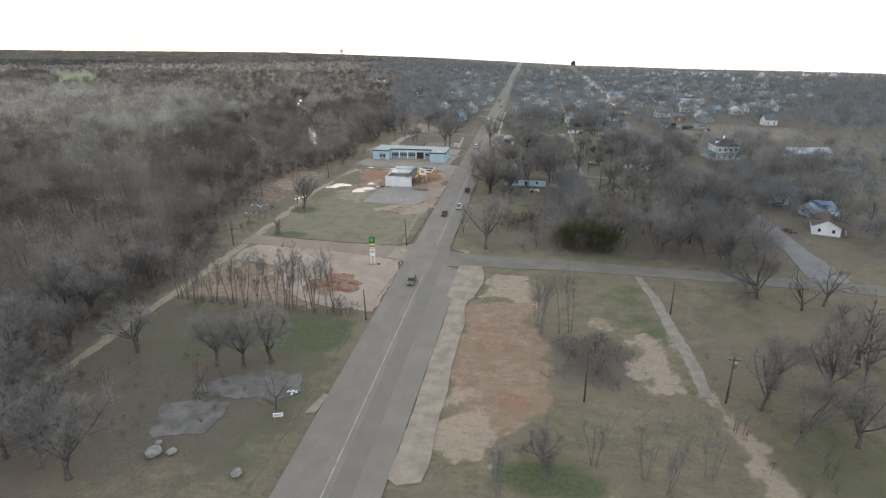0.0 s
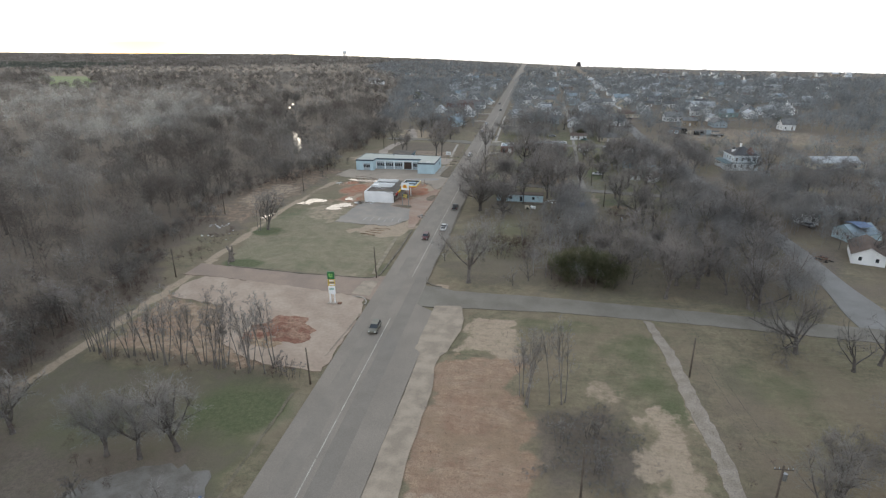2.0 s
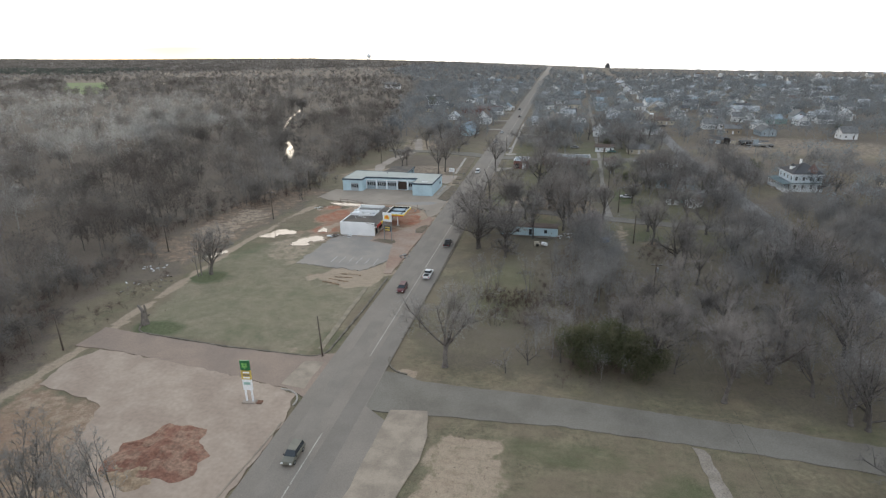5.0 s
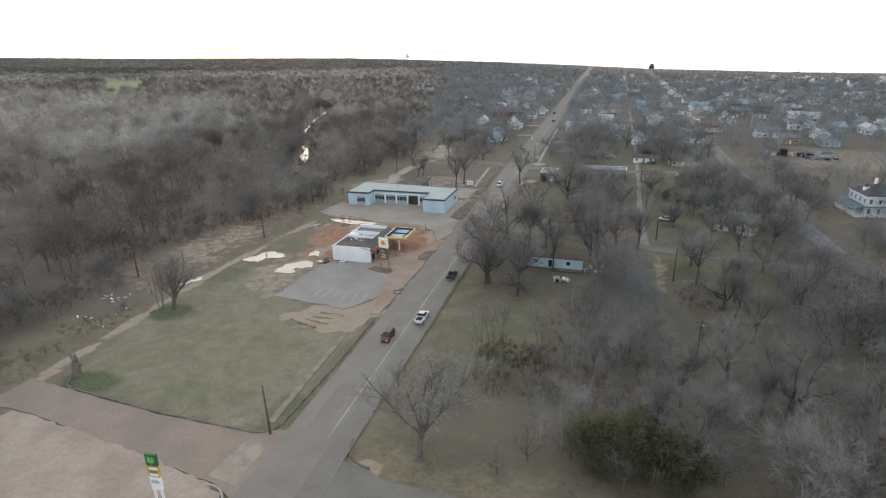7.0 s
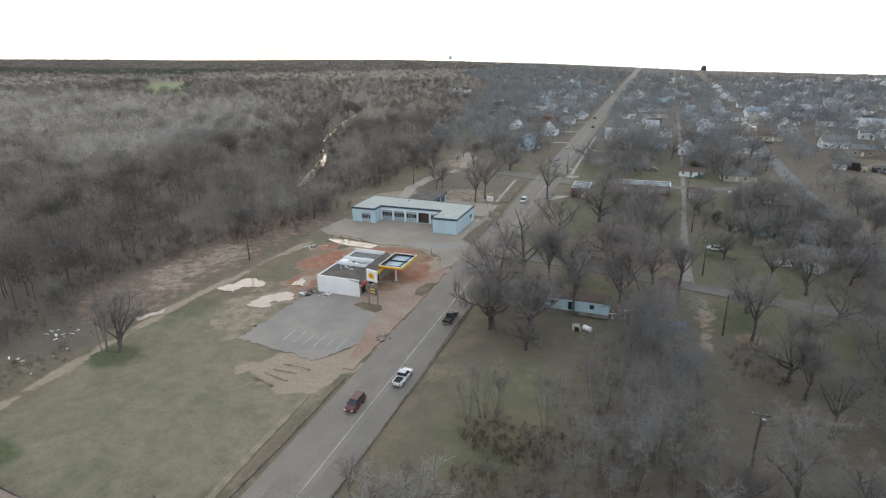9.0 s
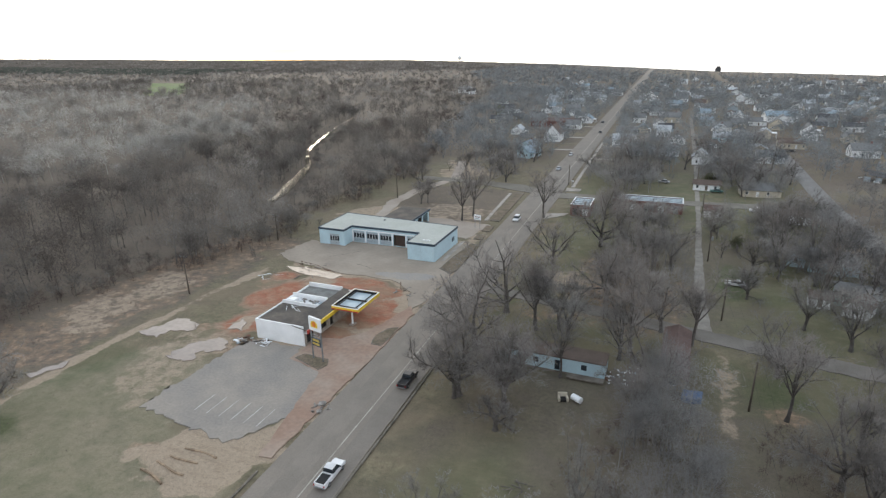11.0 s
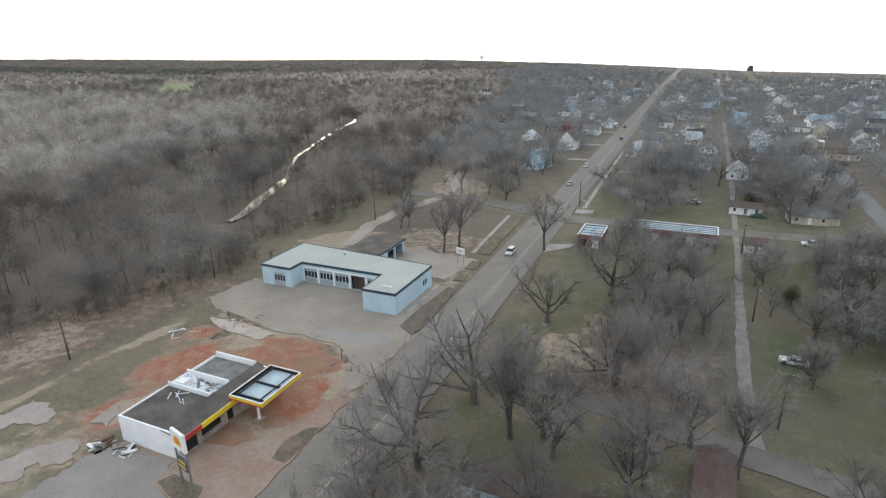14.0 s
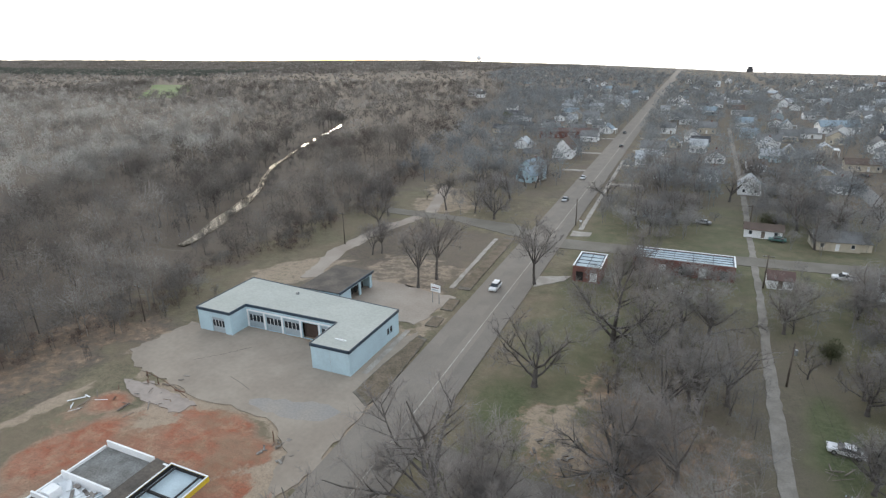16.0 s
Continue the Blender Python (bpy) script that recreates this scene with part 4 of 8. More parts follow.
# kerbs
kerb("kerb", [(-84.0, 171)] + arc(-80, 171.8, 3.6, 190, 262, 5) + [(-60, 166.3), (-43, 165.9)] + arc(-40.8, 169.4, 3.6, 268, 350, 7) + [(-36.9, 190), (-37.3, 208)], "dark earth-stained kerb round the lawn lot")
kerb("kerb", [(-23.9, 176), (-24.2, 230), (-25.0, 262)], "worn kerb of the highway")
kerb("kerb", arc(-18.6, 168.6, 5.6, 265, 180, 6), "broken kerb at the street corner")
kerb("kerb", arc(-39.4, 150.4, 3.6, -10, 80, 6) + [(-40.3, 154.0)], "rounded kerb of the empty lot", mat=CONCRETE_PALE)
kerb("kerb", [(-36.6, 125), (-35.7, 138), (-35.6, 145)], "broken kerb of the empty lot", mat=SHOULDER)
# creek
def creek_half(y):
    """Half the creek's width: a pool at the bend, a thin run behind it."""
    return max(0.1, float(np.interp(y, [336, 350, 385, 405, 425, 460, 500, 610], [0.3, 2.3, 2.8, 1.8, 1.5, 1.1, 0.75, 0.6])) + 0.55 * math.sin(y * 0.21))


strip("creek", lambda y: creek_x(y) - creek_half(y), lambda y: creek_x(y) + creek_half(y + 7), 340, 610, 3, -0.85, WATER, "shallow creek reflecting the pale sky", "water", 0.3)
for pts, label in (([(-89.6, 234.3), (-87.8, 238.6), (-87.2, 242.7), (-83, 242.4), (-78.6, 239.9), (-80.5, 237.8), (-84.5, 236.9), (-84.1, 233.6)], "pale muddy puddle"),
                   ([(-76, 228), (-75.4, 233.7), (-71.3, 238.2), (-68, 237.2), (-66.5, 234.7), (-68, 232.9), (-71, 232.3), (-70, 228.6)], "pale muddy puddle beside the parking lot"),
                   ([(-72.2, 242.4), (-73.4, 247.2), (-70.4, 245.3), (-69.1, 242.2)], "small muddy puddle"), ([(-96, 214), (-92.5, 220), (-91.5, 219.4), (-94.5, 213)], "long wheel-rut puddle")):
    slab("puddle", pts, MUD_WATER, 0.05, label, "puddle", 0.6, 0.9, depth=0.15)
# wheel ruts pressed into the sandy mound
RUT = material("damp_rut", (0.34, 0.245, 0.165), 0.95, second=(0.20, 0.145, 0.10), scale=0.8, grain=5)
for i in range(4):
    y = 202.4 + i * 1.9
    kerb("wheel_rut", [(-53.5 + i * 0.9 + k * (1.3 + 0.2 * (i % 2)), y + 0.22 * math.sin(k * 0.9 + 2.1 * i) + (0.10 * i - 0.28) * k) for k in range(5)], "dark ridge of earth beside a wheel rut", 0.30, 0.26, RUT)


def dirt_mound(x, y, rx, ry, h, mat, label, seed, z=0.0):
    """A low uneven heap of bare earth with a ragged foot."""
    n, bm = 26, bmesh.new()
    rows = []
    for i in range(n + 1):
        r = i / n
        ring = []
        for k in range(44):
            a = k * math.tau / 44
            f = 1 + 0.14 * math.sin(3 * a + seed) + 0.09 * math.sin(7 * a + 2 * seed) + 0.05 * math.sin(13 * a)
            px, py = x + rx * r * f * math.cos(a), y + ry * r * f * math.sin(a)
            q = float(waves(np.array([px]), np.array([py]), 2.6, seed)[0])
            ring.append(bm.verts.new((px, py, z + (h * (1 - r ** 1.6) * (0.75 + 0.55 * q) if r < 1 else -0.06))))
        rows.append(ring)
    for a, b in zip(rows, rows[1:]):
        for k in range(44):
            bm.faces.new((a[k], b[k], b[(k + 1) % 44], a[(k + 1) % 44]))
    bmesh.ops.remove_doubles(bm, verts=bm.verts[:], dist=0.002)
    solid("dirt_mound", bm, mat, label, "earth heap", "structure")


RED_EARTH = material("red_brown_earth", (0.205, 0.098, 0.066), 0.96, second=(0.272, 0.166, 0.116), scale=0.42, grain=2.2, detail=0.4, bump=0.5, spread=(0.44, 0.58))
dirt_mound(-50.2, 134.2, 7.6, 6.6, 0.75, RED_EARTH, "low heap of red-brown earth on the cleared lot", 3, 0.06)
dirt_mound(-51.5, 129.0, 4.6, 2.6, 0.35, material("tan_earth", (0.33, 0.245, 0.165), 0.96, second=(0.24, 0.165, 0.105), scale=0.5, grain=2.5, detail=0.35, bump=0.4), "low spread of tan earth beside the red heap", 5, 0.05)

# ---- blue garage with two wings ----
def overhead_door(parent, m, a, b, head, mat=None):
    """A panelled roller door with a band of glass lights."""
    d = part("bay_door", boxes(), mat or BLUE_WALL, parent, "panelled overhead door with a row of windows")
    n = 5
    h = head / n
    for i in range(n):
        if i in (2, 3):
            continue
        bm = bmesh.new()
        box(bm, a + 0.03, b - 0.03, 0.16, 0.22, i * h + 0.02, (i + 1) * h - 0.02, m)
        part("door_panel", bm, GREY_PAINT, d, "grey-blue door panel")
    w = (b - a - 0.06) / 4
    for i in range(5):
        x = a + 0.03 + i * w
        bm = bmesh.new()
        box(bm, max(a + 0.03, x - 0.05), min(b - 0.03, x + 0.05), 0.16, 0.22, 2 * h, 4 * h, m)
        part("door_rail", bm, WHITE_PAINT, d, "white glazing bar")
    for i in range(4):
        for k in (2, 3):
            bm = bmesh.new()
            box(bm, a + 0.08 + i * w, a - 0.02 + (i + 1) * w, 0.19, 0.205, k * h + 0.03, (k + 1) * h - 0.03, m)
            part("pane", bm, GLASS, d, "dark glass pane")
    # near-black backing sheet paints in the shade of the room behind
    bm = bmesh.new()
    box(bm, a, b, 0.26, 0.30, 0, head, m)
    part("door_backing", bm, DARK, d, "near-black sheet behind the door, standing in for the unlit interior")


def garage():
    g = thing("repair_garage", "pale blue U-shaped repair garage with flat roof and navy trim", "garage")
    H, T = 5.0, 0.3
    # plan corners: west wing front, yard recess, east wing front
    pts = [(-86.0, 298.4), (-77.2, 298.4), (-77.2, 303.2), (-54.0, 303.2), (-54.0, 294.2), (-45.7, 294.2), (-45.7, 312.6), (-86.0, 315.6)]
    bay = 23.2 / 5
    doors = {0: [(3.6, 7.0, 0.0, 3.5)], 2: [(0.35 + i * bay, (i + 1) * bay - 0.35, 0.0, 3.6) for i in range(5)], 5: [(13.6, 14.5, 1.6, 3.0), (14.8, 15.7, 1.6, 3.0)], 6: [(12, 14, 1.4, 2.8), (25, 27, 1.4, 2.8)]}
    bm = bmesh.new()
    frames = []
    for i in range(8):
        frames.append(wall_run(bm, pts[i], pts[(i + 1) % 8], -0.2, H, T, doors.get(i, ()), 0.0 if i in (2, 3) else None))
    part("wall", bm, BLUE_WALL, g, "pale blue painted walls")
    overhead_door(g, frames[0], 3.6, 7.0, 3.5)
    for i in range(5):
        a, b = 0.35 + i * bay, (i + 1) * bay - 0.35
        if i == 3:
            # dark brown sheet paints in the shade inside the open bay
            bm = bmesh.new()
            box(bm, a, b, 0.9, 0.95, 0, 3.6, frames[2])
            part("open_bay", bm, material("dark_brown_bay_back", (0.075, 0.05, 0.04), 0.9), g, "dark brown sheet set back in the open bay, standing in for its shade")
        else:
            overhead_door(g, frames[2], a, b, 3.6)
    for i in range(6):
        bm = bmesh.new()
        s = min(max(i * bay, 0.22), 23.2 - 0.22)
        box(bm, s - 0.2, s + 0.2, -0.10, -0.005, 0, 3.75, frames[2])
        part("pillar", bm, WHITE_PAINT, g, "white painted pillar")
    bm = bmesh.new()
    box(bm, 0.05, 23.15, -0.08, -0.004, 3.78, 4.1, frames[2])
    part("lintel", bm, WHITE_PAINT, g, "white lintel over the bays")
    for a, b in ((13.6, 14.5), (14.8, 15.7)):
        fill_opening(g, frames[5], a, b, 1.6, 3.0, frame_mat=NAVY)
    for a, b in ((12, 14), (25, 27)):
        fill_opening(g, frames[6], a, b, 1.4, 2.8, frame_mat=NAVY)
    # navy fascia round the eaves
    for i in range(8):
        p, q = Vector(pts[i]), Vector(pts[(i + 1) % 8])
        bm = bmesh.new()
        m = wall_run(bmesh.new(), p, q, 0, 1, 0.1)
        e = 0.14 if i not in (1, 3) else -0.14
        box(bm, -e if i not in (2, 4) else 0.14, (q - p).length + (0.14 if i not in (1, 2) else -0.14), -0.14, 0.0, H - 0.35, H + 0.28, m)
        part("fascia", bm, NAVY, g, "navy blue roof edge")
    bm = boxes((-85.9, -77.2, 298.5, 303.3, H, H + 0.18), (-85.9, -45.8, 303.3, 312.6, H, H + 0.18), (-53.9, -45.8, 294.3, 303.3, H, H + 0.18))
    part("roof", bm, ROOF_GREY, g, "pale grey flat roof")
    bm = bmesh.new()
    f = [bm.verts.new(p) for p in ((-85.9, 312.6, H + 0.18), (-45.8, 312.6, H + 0.18), (-85.9, 315.5, H + 0.18))]
    bm.faces.new(f)
    part("roof", bm, ROOF_GREY, g, "pale grey flat roof")
    bm = bmesh.new()
    box(bm, 4.16, 4.20, -0.02, -0.004, 0, H - 0.36, frames[4])
    part("panel_joint", bm, GREY_PAINT, g, "thin vertical panel joint")
    part("roof_vent", tube(bmesh.new(), [(-70, 311.5, H), (-70, 311.5, H + 0.7)], 0.35, 10), STEEL, g, "small roof vent")
    part("roof_vent", boxes((-50.6, -48.2, 297.1, 297.3, H + 0.18, H + 0.36)), WHITE_PAINT, g, "loose white board on the roof")

    a = thing("rear_annex", "low blue annex with two open bays and a tarred roof", "annex")
    bm = bmesh.new()
    fr = wall_run(bm, (-63.4, 317.2), (-63.4, 331.6), -0.2, 4.0, 0.3, [(5.0, 8.6, 0, 3.2), (9.4, 13.4, 0, 3.2)])
    wall_run(bm, (-63.4, 331.6), (-73.6, 331.6), -0.2, 4.0, 0.3)
    wall_run(bm, (-73.6, 331.6), (-73.6, 317.2), -0.2, 4.0, 0.3)
    wall_run(bm, (-73.6, 317.2), (-63.4, 317.2), -0.2, 4.0, 0.3)
    part("wall", bm, BLUE_WALL, a)
    part("roof", boxes((-73.8, -63.1, 317.0, 331.9, 4.0, 4.2)), ROOF_DARK, a, "black tarred flat roof")
    part("fascia", boxes((-63.1, -62.9, 317.0, 331.9, 3.7, 4.3)), NAVY, a, "navy roof edge")
    # near-black sheets put the shade of the annex bays into the colour
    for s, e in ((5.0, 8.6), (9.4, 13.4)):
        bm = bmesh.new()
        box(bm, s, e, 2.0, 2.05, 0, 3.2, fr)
        part("open_bay", bm, DARK, a, "near-black sheet set back in the open bay, standing in for its shade")


garage()


# ---- closed filling station ----
def station():
    s = thing("filling_station", "closed white filling station with wrecked roof and yellow fascia", "filling station")
    x0, x1, y0, y1, H = -64.2, -52.2, 241.2, 261.2, 4.1
    bm = bmesh.new()
    wall_run(bm, (x0, y0), (x1, y0), -0.2, H + 0.25, 0.25)
    part("wall", bm, WHITE_PAINT, s, "white painted end wall")
    bm = bmesh.new()
    east = wall_run(bm, (x1, y0), (x1, y1), -0.2, 3.1, 0.25, [(1.0, 3.6, 0.0, 2.7), (4.4, 8.4, 0.7, 2.6), (9.6, 11.0, 0, 2.4)])
    part("wall", bm, material("grubby_cream_wall", (0.42, 0.38, 0.33), 0.85, second=(0.25, 0.21, 0.18), scale=0.4, grain=4), s, "grubby shop front")
    bm = bmesh.new()
    wall_run(bm, (x1, y1), (x0, y1), -0.2, H, 0.25)
    part("wall", bm, WHITE_PAINT, s, "white painted north wall")
    bm = bmesh.new()
    wall_run(bm, (x0, y1 - 0.26), (x0, y0 + 0.26), -0.2, H, 0.25)
    part("wall", bm, WHITE_PAINT, s, "white painted rear wall")
    # near-black sheets paint the room's shade into the shop openings
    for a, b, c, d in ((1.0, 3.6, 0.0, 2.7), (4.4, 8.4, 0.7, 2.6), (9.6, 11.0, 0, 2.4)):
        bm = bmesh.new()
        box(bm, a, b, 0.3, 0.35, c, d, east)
        part("shop_opening", bm, DARK, s, "near-black sheet in the gutted shop opening, standing in for its shade")
    part("roof", boxes((x0 + 0.25, x1 - 2.6, y0 + 0.25, 250.6, 3.7, 3.9)), ROOF_DARK, s, "stained black tar roof")
    part("roof", boxes((x0 + 0.25, x1 - 2.6, 254.6, y1 - 0.2, 3.5, 3.7)), material("grey_felt", (0.21, 0.21, 0.20), 0.9, second=(0.15, 0.145, 0.135), scale=0.5, grain=4), s, "sunken grey roof bay")
    part("roof", boxes((x0 + 0.25, x1 - 2.6, 250.7, 254.5, 3.2, 3.35)), WHITE_PAINT, s, "bare white ceiling under the torn roof")
    part("mansard", tilt_strip(x1 - 2.7, x1 + 0.9, y0 - 0.1, y1 + 0.2, 4.35, 3.75), ROOF_DARK, s, "sloping dark shingle strip above the shop front")
    part("fascia", boxes((x1 + 0.9, x1 + 1.1, y0, 245.0, 2.95, 3.75)), RED, s, "red fascia panel")
    part("fascia", boxes((x1 + 0.9, x1 + 1.1, 245.02, y1, 2.95, 3.75)), YELLOW, s, "yellow fascia panel")
    part("soffit", boxes((x1, x1 + 0.9, y0, y1, 2.9, 3.0)), WHITE_PAINT, s)
    for y, t in ((250.6, 1.0), (254.5, 1.15), (261.0, 1.1)):
        part("parapet", boxes((x0 + 0.2, x1 - 2.7, y - 0.12, y + 0.12, 3.2, 3.9 + t * 0.75)), WHITE_PAINT, s, "white parapet left standing")
    rng = random.Random(8)
    for i in range(26):
        bm = box(bmesh.new(), -rng.uniform(0.3, 1.3), rng.uniform(0.3, 1.3), -0.15, rng.uniform(0.1, 0.5), 0, rng.uniform(0.05, 0.2), pose(rng.uniform(-63.3, -56), rng.uniform(250.9, 254.3), rng.uniform(3.4, 3.6), rng.uniform(-15, 15), rng.uniform(-15, 15), rng.uniform(0, 180)))
        part("roof_debris", bm, rng.choice((WHITE_PAINT, WHITE_PAINT, DEBRIS, GREY_PAINT)), s, "torn roof sheet")
    for i in range(7):
        bm = box(bmesh.new(), -0.9, 0.9, -0.05, 0.05, 0, 0.08, pose(rng.uniform(-62, -57), rng.uniform(247, 250), 3.95 + 0.05 * i, rng.uniform(-8, 8), rng.uniform(-20, 20), rng.uniform(0, 180)))
        part("roof_debris", bm, WHITE_PAINT, s, "broken white lath")
    part("cooler", bevelled(boxes((-62.9, -61.2, 251.0, 252.6, 3.5, 4.7)), 0.05), WHITE_PAINT, s, "white roof cooler box")
    c = thing("pump_canopy", "open-topped pump canopy with yellow rim on one column", "canopy")
    cx0, cx1, cy0, cy1, z0, z1 = -51.9, -45.4, 251.4, 261.2, 3.9, 4.75
    for nm, d in (("south", (cx0, cx1, cy0, cy0 + 0.18)), ("north", (cx0, cx1, cy1 - 0.18, cy1)), ("west", (cx0, cx0 + 0.18, cy0 + 0.18, cy1 - 0.18)), ("east", (cx1 - 0.18, cx1, cy0 + 0.18, cy1 - 0.18))):
        rim = part("rim", boxes((*d, z0, z1 - 0.14)), YELLOW, c, "yellow canopy rim")
        part("rim_cap", boxes((*d, z1 - 0.138, z1 - 0.06)), WHITE_PAINT, rim, "white cap of the rim")
    part("deck", boxes((cx0 + 0.18, cx1 - 0.18, cy0 + 0.18, cy1 - 0.18, z0 + 0.05, z0 + 0.15)), METAL_ROOF, c, "pale blue-grey canopy deck")
    part("rim_band", boxes((cx0 + 0.02, cx1 + 0.02, cy0 - 0.02, cy0 - 0.005, z0 - 0.02, z0 + 0.22)), RED, c, "red stripe under the yellow rim")
    for d in ((cx0 + 0.19, cx0 + 0.3, cy0 + 0.31, cy1 - 0.31), (cx1 - 0.3, cx1 - 0.19, cy0 + 0.31, cy1 - 0.31), (cx0 + 0.19, cx1 - 0.19, cy0 + 0.19, cy0 + 0.3), (cx0 + 0.19, cx1 - 0.19, cy1 - 0.3, cy1 - 0.19)):
        part("rim_liner", boxes((*d, z0 + 0.16, z1 - 0.18)), DARK, c, "dark inner face of the rim")
    for y in (252.6, 256.6):
        part("beam", boxes((cx0 + 0.19, cx1 - 0.19, y - 0.12, y + 0.12, z0 + 0.15, z0 + 0.5)), BLACK, c, "dark steel beam")
    for x in (-50.8, -46.5):
        part("beam", boxes((x - 0.10, x + 0.10, cy0 + 0.19, cy1 - 0.19, z0 + 0.5, z0 + 0.68)), BLACK, c, "dark steel beam")
    part("column", tube(bmesh.new(), [(-48.0, 253.2, 0), (-48.0, 253.2, z0 + 0.05)], 0.22, 10), WHITE_PAINT, c, "white steel column")
    part("column_base", bevelled(boxes((-48.6, -47.4, 252.4, 254.0, 0.0, 0.18)), 0.05), CONCRETE, c, "concrete pump island")


def tilt_strip(xa, xb, y0, y1, za, zb, t=0.12):
    bm = bmesh.new()
    v = [bm.verts.new(p) for p in ((xa, y0, za - t), (xb, y0, zb - t), (xb, y1, zb - t), (xa, y1, za - t), (xa, y0, za), (xb, y0, zb), (xb, y1, zb), (xa, y1, za))]
    for f in ((3, 2, 1, 0), (4, 5, 6, 7), (0, 1, 5, 4), (1, 2, 6, 5), (2, 3, 7, 6), (3, 0, 4, 7)):
        bm.faces.new([v[i] for i in f])
    return bm


station()


# ---- roadside signs ----
def disc(bm, x, z, y, r, n=14, squash=1.0):
    f = [bm.verts.new((x + r * math.cos(i * math.tau / n), y, z + r * squash * math.sin(i * math.tau / n))) for i in range(n)]
    b = [bm.verts.new((v.co.x, y + 0.03, v.co.z)) for v in f]
    bm.faces.new(f)
    bm.faces.new(b[::-1])
    for i in range(n):
        bm.faces.new((f[i], f[(i + 1) % n], b[(i + 1) % n], b[i]))
    return bm


def station_sign():
    s = thing("station_sign", "tall two-post station sign with white, yellow and red panel", "sign", -46.4, 237.4, 0, -14)
    for x in (-1.35, 1.35):
        part("post", boxes((x - 0.11, x + 0.11, -0.11, 0.11, 0, 6.4)), STEEL, s, "blue-grey steel post")
    p = part("sign_panel", bevelled(boxes((-1.55, 1.55, -0.22, 0.22, 6.4, 9.2)), 0.06), WHITE_PAINT, s, "white illuminated sign box")
    bm = bmesh.new()
    n = 18
    ring = [bm.verts.new((math.cos(radians(-30 + 240 * i / n)) * 0.95, -0.25, 7.65 + math.sin(radians(-30 + 240 * i / n)) * 0.95)) for i in range(n + 1)]
    bm.faces.new(ring)
    part("emblem", bm, YELLOW, p, "yellow rounded emblem")
    part("emblem_inner", disc(bmesh.new(), 0, 7.85, -0.285, 0.52), ORANGE, p, "orange centre of the emblem")
    q = part("price_panel", boxes((-1.2, 1.2, -0.15, 0.15, 3.2, 4.9)), NAVY, s, "dark price board")
    for i in range(2):
        part("price_bar", boxes((-1.0 + i * 0.1, 0.9, -0.17, -0.152, 3.45 + i * 0.75, 3.9 + i * 0.75)), AMBER, q, "faded yellow row")
    part("brace", boxes((-1.24, 1.24, -0.05, 0.05, 5.4, 5.5)), STEEL, s)


def lot_sign():
    s = thing("pole_sign", "green, yellow and white price sign on white posts", "sign", -43.7, 149.2, 0, 6)
    for x in (-0.55, 0.55):
        part("post", boxes((x - 0.13, x + 0.13, -0.12, 0.12, 0, 2.6)), WHITE_PAINT, s, "white steel post")
    part("base", bevelled(boxes((-1.3, 1.0, -0.6, 0.6, -0.1, 0.3)), 0.06), CONCRETE, s, "broken concrete footing")
    part("base", bevelled(boxes((1.2, 2.2, -0.5, 0.5, -0.1, 0.25)), 0.06), RUST, s, "rusty pump footing")
    p = part("sign_panel", bevelled(boxes((-0.85, 0.85, -0.2, 0.2, 6.5, 8.4)), 0.05), GREEN_SIGN, s, "dark green sign box")
    for dx, dz in ((-0.25, 0.25), (0.25, 0.25), (-0.25, -0.2), (0.25, -0.2)):
        part("leaf_mark", disc(bmesh.new(), dx, 7.5 + dz, -0.24, 0.24, 10), LIME, p, "light green emblem shape")
    part("stem_mark", boxes((-0.05, 0.05, -0.235, -0.205, 6.8, 7.4)), LIME, p, "light green emblem shape")
    q = part("price_panel", boxes((-0.85, 0.85, -0.18, 0.18, 4.75, 6.45)), AMBER, s, "faded yellow price panel")
    for i, m in enumerate((WHITE_PAINT, OLD_WOOD, WHITE_PAINT)):
        part("price_row", boxes((-0.5, 0.7, -0.2, -0.182, 4.95 + i * 0.5, 5.25 + i * 0.5)), m, q, "unreadable price row")
    r = part("lower_panel", boxes((-0.8, 0.8, -0.18, 0.18, 2.6, 4.7)), WHITE_PAINT, s, "white lower panel")
    part("panel_row", boxes((-0.6, 0.6, -0.2, -0.182, 3.7, 4.2)), material("pale_green_row", (0.35, 0.55, 0.50), 0.5), r, "pale green lettering bar")


def small_sign(x, y, rz, label, h=4.2, w=2.0, ph=1.5, mat=None):
    s = thing("roadside_sign", label, "sign", x, y, 0, rz)
    for dx in (-w * 0.35, w * 0.35):
        part("post", boxes((dx - 0.06, dx + 0.06, -0.06, 0.06, 0, h - ph)), STEEL, s)
    p = part("sign_panel", boxes((-w / 2, w / 2, -0.1, 0.1, h - ph, h)), mat or WHITE_PAINT, s, "white sign panel")
    for i in range(2):
        part("text_bar", boxes((-w * 0.38, w * (0.30 + 0.06 * i), -0.125, -0.102, h - ph + 0.3 + i * 0.55, h - ph + 0.55 + i * 0.55)), BRICK if i else GREY_PAINT, p, "unreadable lettering bar")


station_sign()
lot_sign()
small_sign(-44.6, 328.5, -12, "white roadside sign on two posts behind the garage", 4.6, 2.6, 1.7)
small_sign(-39.9, 76.8, 20, "small white notice board in the grass", 1.3, 1.7, 0.7)
small_sign(-25.4, 398, 0, "small street sign on a post", 2.6, 0.7, 0.6)


